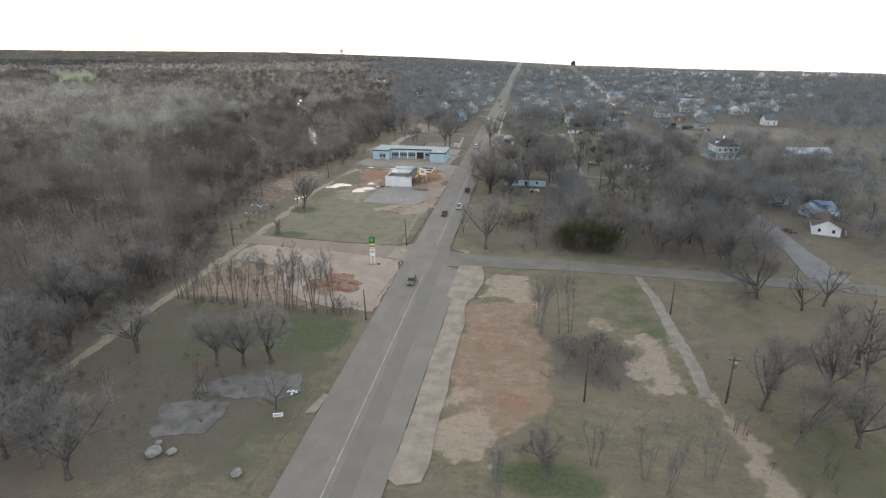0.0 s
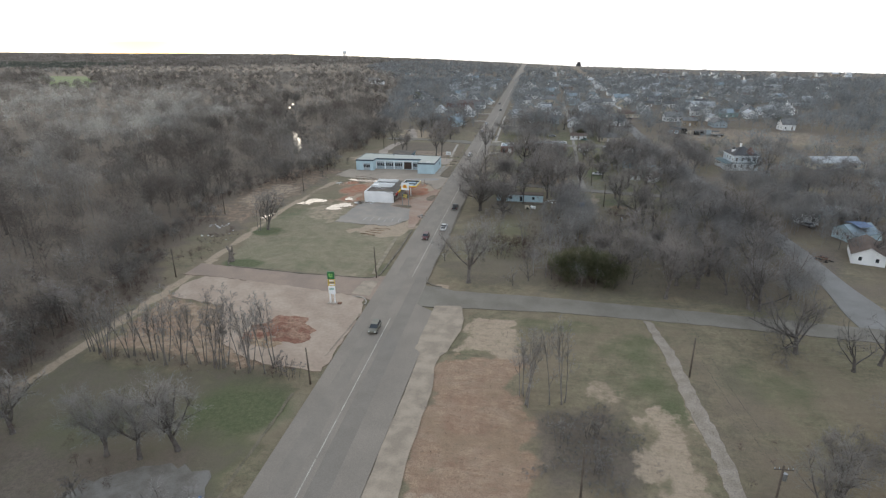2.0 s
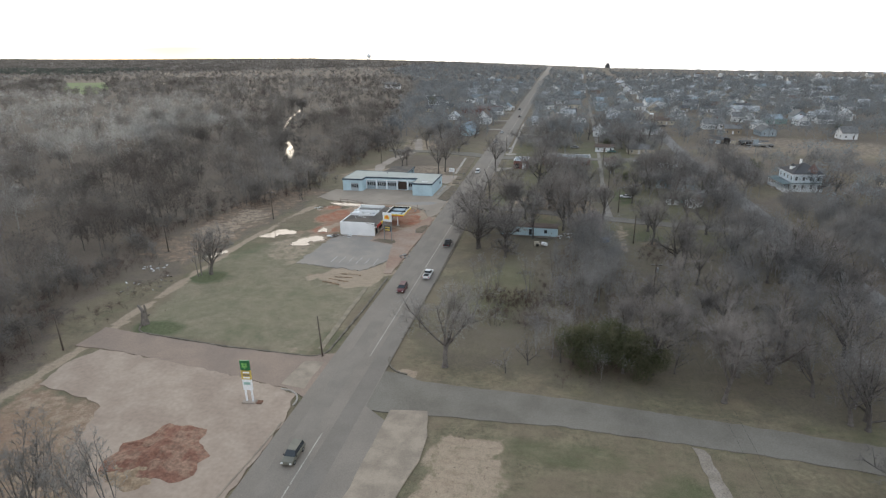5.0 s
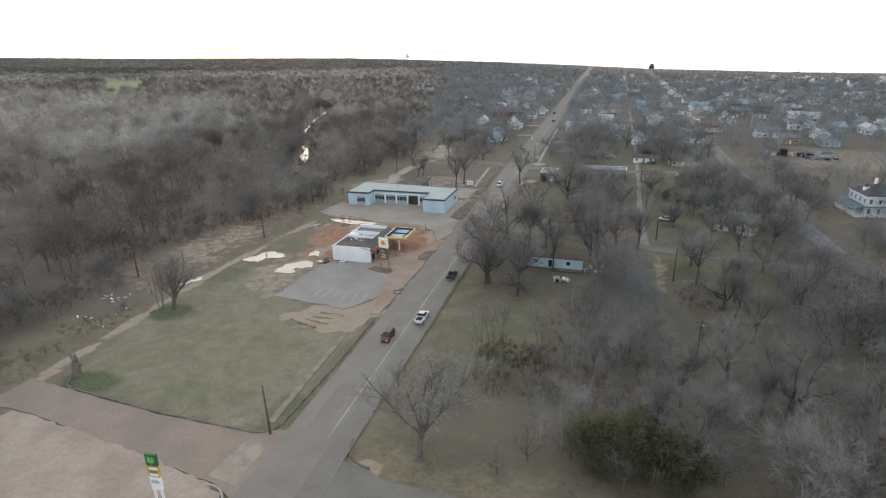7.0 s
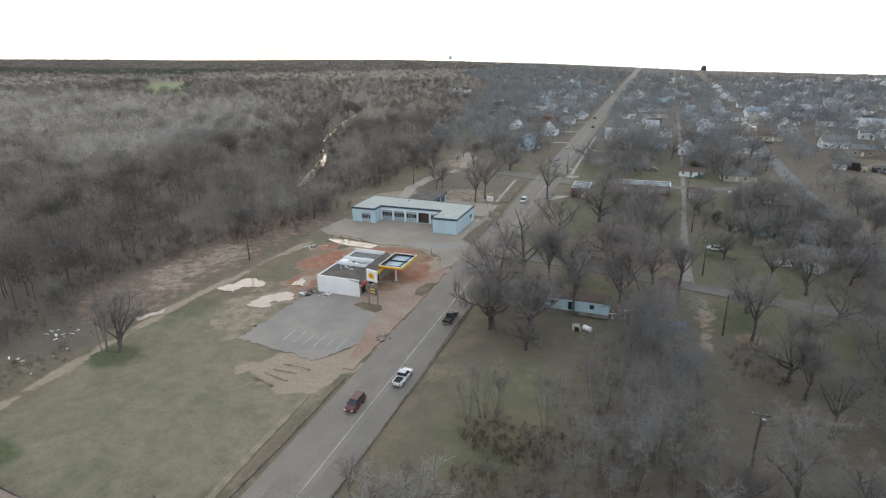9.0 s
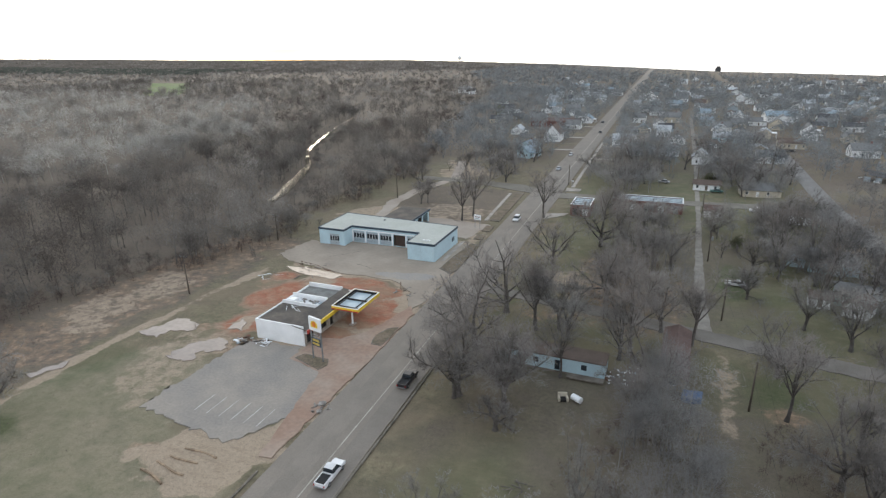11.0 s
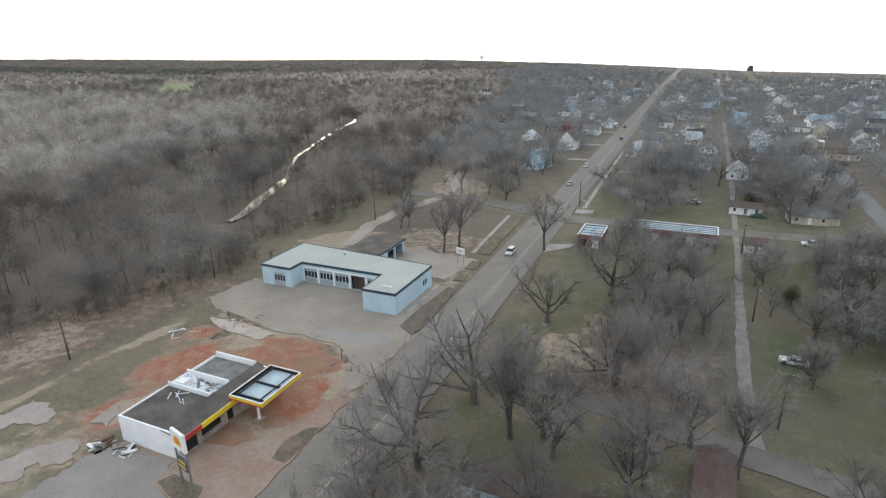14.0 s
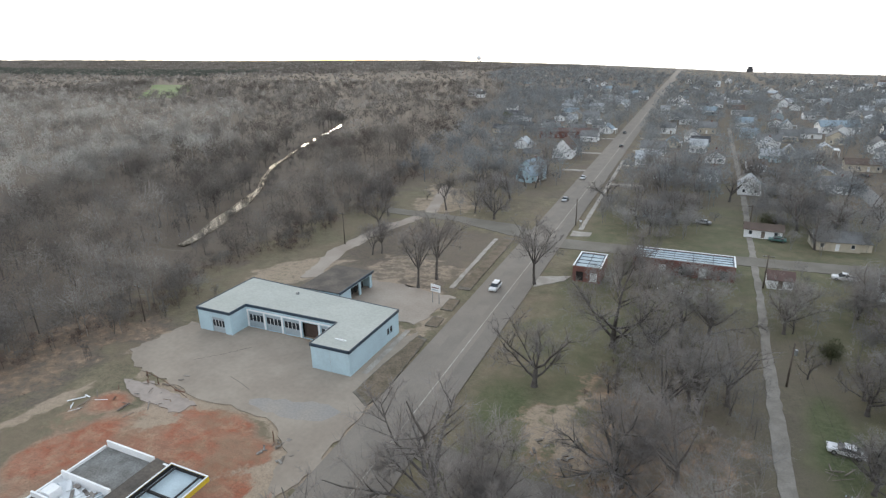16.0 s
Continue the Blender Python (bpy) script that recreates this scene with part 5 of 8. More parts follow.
# ---- houses ----
def house(x, y, rz, w, d, h, wall="white", roof="grey", rise=2.2, label="", porch=0, chimney=False, lean_to=0, name="house", storeys=1):
    """A gabled house, its ridge along local x; windows cut through the walls."""
    s = thing(name, label, "house" if name == "house" else name.replace("_", " "), x, y, float(land(x, y)), rz)
    bm = bmesh.new()
    zs = [(0.9 + 2.8 * k, 2.2 + 2.8 * k) for k in range(storeys)]
    corners = [(-w / 2, -d / 2), (w / 2, -d / 2), (w / 2, d / 2), (-w / 2, d / 2)]
    plans = []
    for i in range(4):
        L = w if i % 2 == 0 else d
        n = max(1, int(L / 3.2))
        ops = []
        for k, (a, b) in enumerate(zs):
            for j in range(n):
                c = L * (j + 0.5) / n
                if i == 0 and k == 0 and j == n // 2:
                    if storeys == 1:
                        ops.append((c - 0.5, c + 0.5, 0.1, 2.15))
                else:
                    ops.append((c - 0.5, c + 0.5, a, b))
        if storeys > 1:
            ops = [o for o in ops if o[2] < 1.0]
        plans.append(ops)
    frames = [wall_run(bm, corners[i], corners[(i + 1) % 4], -0.3, h, 0.18, plans[i]) for i in range(4)]
    for sx in (-1, 1):
        v = [bm.verts.new((sx * (w / 2 - o), y_, z_)) for o in (0.0, 0.18) for y_, z_ in ((-d / 2, h), (d / 2, h), (0, h + rise))]
        for f in ((0, 1, 2), (5, 4, 3), (0, 3, 4, 1), (1, 4, 5, 2), (2, 5, 3, 0)):
            bm.faces.new([v[i] for i in f])
    bmesh.ops.remove_doubles(bm, verts=bm.verts[:], dist=0.001)
    part("wall", bm, WALLS[wall], s)
    for i, ops in enumerate(plans):
        for a, b, lo, hi in ops:
            if lo < 0.5:
                dr = bmesh.new()
                box(dr, a, b, 0.05, 0.10, lo, hi, frames[i])
                part("door", dr, OLD_WOOD if wall == "white" else WHITE_PAINT, s, "plain front door")
            else:
                fill_opening(s, frames[i], a, b, lo, hi)
    if storeys > 1:
        for i in range(4):
            L = w if i % 2 == 0 else d
            n = max(1, int(L / 3.2))
            for k in range(1, storeys):
                for j in range(n):
                    c = L * (j + 0.5) / n
                    bm = bmesh.new()
                    box(bm, c - 0.5, c + 0.5, -0.04, -0.004, 0.9 + 2.8 * k, 2.4 + 2.8 * k, frames[i])
                    win = part("window", bm, WHITE_PAINT, s)
                    bm = bmesh.new()
                    box(bm, c - 0.4, c + 0.4, -0.06, -0.042, 1.0 + 2.8 * k, 2.3 + 2.8 * k, frames[i])
                    part("pane", bm, GLASS, win, "dark glass pane")
    o, t = 0.45, 0.14
    for sy in (-1, 1):
        bm = bmesh.new()
        run = d / 2 + o
        drop = rise * run / (d / 2)
        v = [bm.verts.new((sx * (w / 2 + o), yy, zz)) for zz0 in (0.02, t) for sx, yy, zz in ((-1, 0, h + rise + zz0), (1, 0, h + rise + zz0), (1, sy * run, h + rise - drop + zz0), (-1, sy * run, h + rise - drop + zz0))]
        for f in ((3, 2, 1, 0), (4, 5, 6, 7), (0, 1, 5, 4), (1, 2, 6, 5), (2, 3, 7, 6), (3, 0, 4, 7)):
            bm.faces.new([v[i] for i in f])
        bmesh.ops.recalc_face_normals(bm, faces=bm.faces[:])
        part("roof", bm, ROOFS[roof], s)
    if chimney:
        part("chimney", boxes((w * 0.2 - 0.35, w * 0.2 + 0.35, -0.35, 0.35, h, h + rise + 0.9)), BRICK, s, "brick chimney")
    if porch:
        part("porch_roof", tilt_strip(0, 1, -1, 1, 0, 0) if False else boxes((-w * 0.4, w * 0.4, -d / 2 - porch, -d / 2 - 0.02, h - 0.45, h - 0.3)), ROOFS[roof], s, "flat porch roof")
        part("porch_floor", boxes((-w * 0.4, w * 0.4, -d / 2 - porch, -d / 2 - 0.02, -0.2, 0.35)), OLD_WOOD, s, "wooden porch floor")
        for i in range(4):
            px = -w * 0.38 + i * w * 0.76 / 3
            part("porch_post", boxes((px - 0.07, px + 0.07, -d / 2 - porch + 0.1, -d / 2 - porch + 0.24, 0.35, h - 0.45)), WHITE_PAINT, s, "white porch post")
    if lean_to:
        part("lean_to", boxes((w / 2 + 0.01, w / 2 + lean_to, -d * 0.35, d * 0.3, -0.2, h * 0.8)), WALLS[wall], s, "low side room")
        part("lean_to_roof", boxes((w / 2 + 0.01, w / 2 + lean_to + 0.3, -d * 0.35 - 0.25, d * 0.3 + 0.25, h * 0.8 + 0.005, h * 0.8 + 0.15)), ROOFS[roof], s)
    return s


house(27.0, 408.5, -3, 10, 5, 2.6, "white", "brown", 1.3, "long low white shed with brown roof", name="shed")
house(27.8, 367.5, 2, 5.2, 4.2, 2.5, "white", "rust", 1.4, "small white shed with rusty red roof", name="shed")
house(44.5, 404.5, 4, 11, 8, 2.8, "cream", "grey", 2.0, "cream bungalow with grey roof", lean_to=3)
house(52.5, 369.5, -8, 9, 8, 2.8, "white", "brown", 1.9, "white bungalow with brown roof", lean_to=3)
house(53.5, 323.5, -12, 8, 8.5, 3.0, "blue", "grey", 2.2, "pale blue bungalow with grey hipped roof", lean_to=3, chimney=True)
house(47.0, 325.5, 76, 5.5, 4, 2.8, "blue", "dark", 1.4, "small blue outbuilding with dark roof", name="shed")
house(47.3, 297.5, -4, 4.2, 3.4, 2.4, "white", "brown", 1.0, "small white shed with dark doorway", name="shed")
house(55.0, 301.5, -8, 8, 6.5, 2.8, "green", "grey", 1.8, "grey-green bungalow beside a white shed")
house(54.5, 295.0, 60, 6, 4.5, 2.6, "white", "brown", 1.4, "white garage shed with weathered doors", name="shed")
house(-60, 461, 70, 10, 8, 3.4, "blue", "blue", 2.6, "pale blue house with blue-grey roof beside the highway", porch=2.0, lean_to=3)
house(-62.5, 474, 75, 11, 9, 4.2, "blue", "blue", 2.8, "tall pale blue house with blue-grey roof", chimney=True)
house(-58.5, 522, 90, 13, 10, 5.0, "white", "brown", 5.0, "white gabled hall with steep dark roof and small cupola", chimney=True)
house(-73, 512, 0, 9, 7, 3.0, "cream", "grey", 1.8, "small cream house with grey roof")
house(-71, 590, 10, 36, 9, 4.2, "brick", "rust", 1.6, "long red brick building with rusty roof", name="brick_building")
house(-130, 662, 8, 15, 9, 5.2, "white", "dark", 3.0, "white two-storey farmhouse with dark roof", storeys=1, lean_to=6)
house(-73, 680, 5, 12, 10, 4.4, "grey", "grey", 2.8, "grey house with steep roof", porch=2)
house(-80, 745, 5, 12, 10, 4.4, "white", "pale", 2.8, "white house with pale roof")
house(-16, 514, 4, 11, 9, 3.4, "white", "pale", 3.0, "white cottage with pale shingle roof", porch=1.5, lean_to=5)
house(26, 466, 90, 8, 8, 3.8, "white", "pale", 3.2, "white gabled house beside the alley", porch=1.5)
house(39, 541, 0, 10, 9, 3.2, "blue", "pale", 2.6, "small pale house with white gable", lean_to=3)
house(31, 515, 5, 8, 7, 3.0, "white", "brown", 1.8, "white cottage with brown roof")
house(84, 655, 10, 22, 12, 4.4, "white", "blue", 3.2, "wide white house with pale blue roof")
house(33, 620, 8, 9, 8, 3.4, "blue", "blue", 2.4, "pale blue house among bare trees", chimney=True)
house(-4, 422, 2, 9, 7, 2.9, "grey", "grey", 2.0, "grey bungalow with wide windows")
house(74, 528, 0, 14, 8, 3.2, "cream", "brown", 2.0, "cream house with long brown roof")
house(99, 203, 70, 13, 8, 2.9, "white", "brown", 2.2, "white-trimmed bungalow with brown roof", porch=1.8)
house(104, 221, 20, 9, 8, 2.9, "blue", "blue", 2.2, "pale house partly under a blue tarpaulin", lean_to=3)
house(97, 240, 75, 9, 7, 2.9, "white", "grey", 2.0, "small white house with grey roof", lean_to=3)
house(112, 256, 15, 9, 8, 3.2, "white", "brown", 2.2, "white house with brown roof behind trees")
house(145, 336, 8, 22, 9, 3.4, "cream", "pale", 2.2, "long pale house with metal roof", lean_to=4)
house(-250, 890, 0, 16, 10, 5, "white", "grey", 3, "far white house among trees")
house(-235, 872, 0, 10, 8, 4, "white", "dark", 3, "far white house with dark roof")
house(150, 540, 12, 12, 9, 3.6, "green", "blue", 2.6, "sea-green house with blue-grey roof", lean_to=4)
house(172, 470, 8, 9, 8, 4, "white", "grey", 3.4, "white gabled house at the field")
house(188, 560, 0, 14, 9, 3.6, "white", "pale", 2.6, "white house with pale roof")


def town_houses():
    """The rest of the town: blocks of small houses along the streets, thinning out with distance."""
    rng = random.Random(77)
    walls, roofs = ["white", "white", "white", "white", "cream", "grey", "tan", "white"], ["grey", "grey", "pale", "dark", "brown", "dark", "grey", "pale"]
    placed = [(ob.location.x, ob.location.y) for ob in scene.objects if ob.parent is None and ob.get("category") in ("house", "shed", "brick building")]
    n = 0
    for _ in range(4000):
        if n >= 165:
            break
        y = 478 + 700 * rng.random() ** 1.25
        x = rng.choice((-1, 1, 1, 1, 1)) * rng.uniform(18, 110 + (y - 380) * 0.62) + float(road_mid(y))
        if x < -60 - (y - 430) * 0.35 or (100 < x < 190 and y < 470) or (19 < x < 24) or (78 < x < 97):
            continue
        if any(math.hypot(x - a, y - b) < 17 for a, b in placed):
            continue
        placed.append((x, y))
        n += 1
        wall, roof = rng.choice(walls), rng.choice(roofs)
        house(x, y, rng.choice((0, 90)) + rng.uniform(-6, 6), rng.uniform(8, 13), rng.uniform(7, 9.5), rng.uniform(2.8, 4.2), wall, roof, rng.uniform(1.8, 3.2),
              {"white": "white painted", "cream": "cream painted", "grey": "grey painted", "blue": "pale blue", "tan": "tan sided", "green": "sea-green"}[wall] + " town house with " + {"grey": "grey shingle", "pale": "weathered pale", "blue": "blue-grey", "brown": "brown shingle", "dark": "charcoal", "rust": "rusty sheet"}[roof] + " roof",
              chimney=rng.random() < 0.3, lean_to=rng.choice((0, 0, 3)))


town_houses()


def far_houses():
    """Small houses far up the town, a wall, a roof and a porch or wing each."""
    rng = random.Random(78)
    placed = [(ob.location.x, ob.location.y) for ob in scene.objects if ob.parent is None and ob.get("category") in ("house", "shed", "brick building")]
    n = 0
    for _ in range(4000):
        if n >= 130:
            break
        y = 540 + 520 * rng.random() ** 1.1
        x = rng.uniform(-90 - (y - 560) * 0.12, 210 + (y - 540) * 0.5)
        if math.hypot(x - 8, y - 110) > 900:
            continue
        if abs(x - float(road_mid(y))) < 14 or any(math.hypot(x - a, y - b) < 15 for a, b in placed):
            continue
        placed.append((x, y))
        n += 1
        w, d, h, rise = rng.uniform(7, 12), rng.uniform(6, 8), rng.uniform(2.8, 4.6), rng.uniform(2.0, 3.4)
        wall, roof = rng.choice(("white", "white", "white", "white", "cream", "grey")), rng.choice(("pale", "pale", "grey", "grey", "dark", "blue"))
        s = thing("house", {"white": "white painted", "cream": "cream painted", "grey": "grey painted"}[wall] + " far town house with " + {"grey": "grey shingle", "pale": "weathered pale", "blue": "blue-grey", "dark": "charcoal"}[roof] + " roof", "house", x, y, float(land(x, y)), rng.choice((0, 90)) + rng.uniform(-8, 8))
        bm = profile_prism([(-d / 2, -0.4), (d / 2, -0.4), (d / 2, h), (0, h + rise - 0.15), (-d / 2, h)], w / 2)
        part("wall", bm, WALLS[wall], s)
        bm = profile_prism([(-d / 2 - 0.5, h - 0.35), (0, h + rise), (d / 2 + 0.5, h - 0.35), (d / 2 + 0.5, h - 0.17), (0, h + rise + 0.2), (-d / 2 - 0.5, h - 0.17)], w / 2 + 0.4)
        part("roof", bm, ROOFS[roof], s)
        k = rng.uniform(2, 3.4)
        part("porch", boxes((-w * 0.3, w * 0.35, -d / 2 - k, -d / 2 - 0.51, h - 0.75, h - 0.55), (-w * 0.3, -w * 0.3 + 0.2, -d / 2 - k, -d / 2 - k + 0.2, -0.3, h - 0.75), (w * 0.35 - 0.2, w * 0.35, -d / 2 - k, -d / 2 - k + 0.2, -0.3, h - 0.75)), WHITE_PAINT, s)
        for q in (-0.28, 0.26):
            part("window", boxes((q * w - 0.5, q * w + 0.5, -d / 2 - 0.04, -d / 2 - 0.004, 0.9, 2.2)), GLASS, s, "dark window")


def profile_prism(pts, half):
    """A cross-section (y, z) pushed out along x to both sides."""
    bm = bmesh.new()
    ends = [[bm.verts.new((sx * half, y, z)) for y, z in pts] for sx in (-1, 1)]
    n = len(pts)
    bm.faces.new(ends[0])
    bm.faces.new(ends[1][::-1])
    for i in range(n):
        bm.faces.new((ends[0][i], ends[1][i], ends[1][(i + 1) % n], ends[0][(i + 1) % n]))
    bmesh.ops.recalc_face_normals(bm, faces=bm.faces[:])
    return bm


far_houses()


def victorian():
    s = thing("victorian_house", "large pale Victorian house with a columned porch and dark hipped roof", "house", 93.0, 322.6, 0, 6)
    siding = material("pale_blue_white_siding", (0.66, 0.72, 0.76), 0.7, second=(0.58, 0.64, 0.68), scale=0.4, grain=4, detail=0.08)
    teal = material("dark_teal_porch_roof", (0.10, 0.145, 0.155), 0.8, second=(0.14, 0.18, 0.19), scale=0.4, grain=4, detail=0.2)

    def storey(x0, x1, y0, y1, z0, z1, sill, head, label, counts):
        bm = bmesh.new()
        ring = [(x0, y0), (x1, y0), (x1, y1), (x0, y1)]
        for k in range(4):
            a, b = ring[k], ring[(k + 1) % 4]
            length = math.hypot(b[0] - a[0], b[1] - a[1])
            n = counts[k]
            ops = [(length * (q + 0.5) / n - 0.55, length * (q + 0.5) / n + 0.55, sill, head) for q in range(n)]
            m = wall_run(bm, a, b, z0, z1, 0.2, ops)
            for o in ops:
                fill_opening(s, m, *o, bars=1)
        part("wall", bm, siding, s, label)
    storey(2.8, 15.0, 0.3, 14.2, -0.3, 3.6, 1.1, 2.9, "pale ground floor walls", (4, 3, 3, 4))
    storey(3.4, 14.4, 0.9, 13.6, 3.6, 6.8, 4.4, 6.0, "pale upper walls", (4, 3, 3, 4))
    part("cornice", boxes((2.9, 14.9, 0.4, 14.1, 6.8, 7.08)), WHITE_PAINT, s, "white cornice under the roof")
    bm = bmesh.new()
    v = [bm.verts.new(q) for q in ((2.8, 0.3, 7.1), (15.0, 0.3, 7.1), (15.0, 14.2, 7.1), (2.8, 14.2, 7.1), (7.6, 6.2, 10.4), (10.2, 8.4, 10.4))]
    for f in ((0, 1, 5, 4), (1, 2, 5), (2, 3, 4, 5), (3, 0, 4), (3, 2, 1, 0)):
        bm.faces.new([v[k] for k in f])
    part("roof", bm, ROOFS["dark"], s, "dark hipped roof")
    part("gable_roof", tube(bmesh.new(), [(11.4, 3.2, 7.3), (11.4, 3.2, 10.9)], [3.0, 0.05], 4), ROOFS["rust"], s, "reddish pointed gable roof")
    tower = part("cupola", boxes((4.2, 5.7, 5.6, 7.1, 7.2, 9.4)), WHITE_PAINT, s, "small white cupola")
    part("cupola_roof", tube(bmesh.new(), [(4.95, 6.35, 9.4), (4.95, 6.35, 10.6)], [1.15, 0.05], 4), ROOFS["dark"], tower)
    part("chimney", boxes((9.4, 10.1, 10.2, 10.9, 8.2, 11.4)), WHITE_PAINT, s, "white chimney")
    part("porch_floor", boxes((0.0, 2.78, 0.0, 14.6, -0.2, 0.6)), WHITE_PAINT, s, "white porch floor")
    part("porch_roof", tilt_strip(-0.4, 2.78, -0.3, 14.9, 3.25, 3.75, 0.16), teal, s, "dark teal porch roof")
    part("porch_roof", boxes((2.8, 15.4, -0.7, 0.28, 3.55, 3.72)), teal, s, "dark teal ledge above the ground floor")
    part("porch_beam", boxes((-0.25, 0.15, -0.1, 14.7, 2.75, 3.05)), WHITE_PAINT, s, "white porch beam")
    for k in range(7):
        part("porch_post", tube(bmesh.new(), [(0.0, 0.2 + k * 2.37, 0.6), (0.0, 0.2 + k * 2.37, 2.75)], 0.14, 8), WHITE_PAINT, s, "white porch column")
    for k in range(6):
        part("porch_rail", boxes((-0.05, 0.05, 0.36 + k * 2.37, 2.4 + k * 2.37, 1.25, 1.35)), WHITE_PAINT, s)
    part("steps", boxes((-1.4, -0.01, 6.0, 8.2, -0.2, 0.2), (-0.7, -0.012, 6.0, 8.2, 0.2, 0.42)), CONCRETE, s, "concrete porch steps")


victorian()


def mobile_home():
    s = thing("mobile_home", "pale blue single-wide mobile home under bare trees", "mobile home", -3.0, 251.3, 0, -1)
    w, d, h = 18.0, 4.4, 3.0
    bm = bmesh.new()
    ops = [(2.0, 2.9, 1.3, 2.4), (5.0, 6.0, 1.3, 2.4), (9.0, 10.0, 0.5, 2.5), (13.8, 14.8, 1.3, 2.4)]
    f = wall_run(bm, (-w / 2, -d / 2), (w / 2, -d / 2), 0.35, h, 0.15, ops)
    wall_run(bm, (w / 2, -d / 2), (w / 2, d / 2), 0.35, h, 0.15)
    wall_run(bm, (w / 2, d / 2), (-w / 2, d / 2), 0.35, h, 0.15)
    wall_run(bm, (-w / 2, d / 2), (-w / 2, -d / 2), 0.35, h, 0.15)
    part("wall", bm, BLUE_WALL, s, "pale blue sheet siding")
    for a, b, c, e in ops:
        fill_opening(s, f, a, b, c, e, frame_mat=NAVY, name="door" if c < 1 else "window")
    part("roof", bevelled(boxes((-w / 2 - 0.15, w / 2 + 0.15, -d / 2 - 0.15, d / 2 + 0.15, h, h + 0.28)), 0.1), ROOFS["brown"], s, "low brown roof")
    part("skirting", boxes((-w / 2 + 0.05, w / 2 - 0.05, -d / 2 + 0.05, d / 2 - 0.05, -0.2, 0.36)), OLD_WOOD, s, "weathered skirting")
    part("deck", boxes((2.5, 9.0, -d / 2 - 1.6, -d / 2 - 0.05, 0.15, 0.4)), OLD_WOOD, s, "low wooden deck")


mobile_home()
house(17.5, 259.5, 88, 19, 4.2, 2.5, "tan", "rust", 0.9, "long rusty brown shed hidden by trees", name="shed")


def brick_ruin():
    for x0, x1, y0, y1, label in ((-5.6, 18.2, 366.0, 374.2, "long brick row building with ribbed blue-grey roof"), (-18.6, -11.8, 353.5, 364.5, "small brick building with ribbed blue-grey roof")):
        s = thing("brick_building", label, "building")
        bm = bmesh.new()
        n = max(2, int((x1 - x0) / 4))
        ops = [((x1 - x0) * (i + 0.5) / n - 0.9, (x1 - x0) * (i + 0.5) / n + 0.9, 0.1, 2.6) for i in range(n)]
        f = wall_run(bm, (x0, y0), (x1, y0), -0.2, 3.9, 0.3, ops)
        wall_run(bm, (x1, y0), (x1, y1), -0.2, 3.9, 0.3)
        wall_run(bm, (x1, y1), (x0, y1), -0.2, 3.9, 0.3)
        wall_run(bm, (x0, y1), (x0, y0), -0.2, 3.9, 0.3)
        part("wall", bm, BRICK, s, "red brick walls")
        # every other door is a near-black sheet painted as doorway shade
        for i, (a, b, c, d) in enumerate(ops):
            bm = bmesh.new()
            box(bm, a, b, 0.32, 0.38, c, d, f)
            part("door", bm, WHITE_PAINT if i % 2 else DARK, s, "pale boarded door" if i % 2 else "near-black sheet in an open doorway, standing in for its shade")
        part("roof", boxes((x0 + 0.3, x1 - 0.3, y0 + 0.3, y1 - 0.3, 3.55, 3.7)), METAL_ROOF, s, "pale blue-grey sheet roof")
        for d in ((x0 - 0.05, x1 + 0.05, y1 - 0.3, y1 + 0.05), (x0 - 0.05, x0 + 0.3, y0, y1 - 0.31), (x1 - 0.3, x1 + 0.05, y0, y1 - 0.31)):
            part("parapet_cap", boxes((*d, 3.9, 4.05)), WHITE_PAINT, s, "white parapet capping")
        k = 5
        for i in range(k):
            y = y0 + 0.6 + i * (y1 - y0 - 1.2) / (k - 1)
            part("roof_rib", boxes((x0 + 0.35, x1 - 0.35, y - 0.09, y + 0.09, 3.7, 3.82)), SEAM, s, "dark roof rib")
        for i in range(n + 1):
            x = x0 + 0.5 + i * (x1 - x0 - 1.0) / n
            part("roof_rib", boxes((x - 0.08, x + 0.08, y0 + 0.4, y1 - 0.4, 3.822, 3.88)), SEAM, s, "dark roof rib")
    r = thing("ruined_building", "burnt-out long ruin with broken pale walls", "ruin", 105, 441, 0, -17)
    rng = random.Random(4)
    for i in range(9):
        x = -16 + i * 3.9
        hgt = rng.uniform(1.6, 4.0)
        part("wall_stub", boxes((x, x + rng.uniform(2.2, 3.6), -3.0, -2.7, -0.2, hgt)), rng.choice((WALLS["cream"], DARK, DARK, GREY_PAINT, OLD_WOOD)), r, "broken wall stub")
        part("wall_stub", boxes((x, x + 0.3, -2.69, 3.5, -0.2, hgt * 0.8)), rng.choice((WALLS["tan"], DARK)), r, "broken cross wall")
    part("fallen_roof", tilt_strip(-15, -3, -2.5, 3.5, 3.0, 1.6), ROOFS["dark"], r, "collapsed black roof")
    part("fallen_roof", tilt_strip(0, 15, -2.5, 3.5, 2.0, 2.6), ROOFS["dark"], r, "collapsed black roof")
    part("fallen_roof", tilt_strip(-17, -6, 3.6, 8.5, 3.4, 2.2), ROOFS["dark"], r, "collapsed black roof")
    part("fallen_roof", tilt_strip(4, 18, -6.5, -3.2, 0.9, 1.5), ROOFS["grey"], r, "grey roof sheet lying on rubble")
    for i in range(26):
        part("debris", box(bmesh.new(), -rng.uniform(0.4, 1.6), rng.uniform(0.4, 1.6), -0.3, rng.uniform(0.1, 0.6), 0, rng.uniform(0.15, 0.7), pose(rng.uniform(-19, 19), rng.uniform(-7, 7), 0.0, rng.uniform(-12, 12), rng.uniform(-12, 12), rng.uniform(0, 180))), rng.choice((DEBRIS, WHITE_PAINT, DARK, OLD_WOOD)), r, "heaped rubble piece")


brick_ruin()


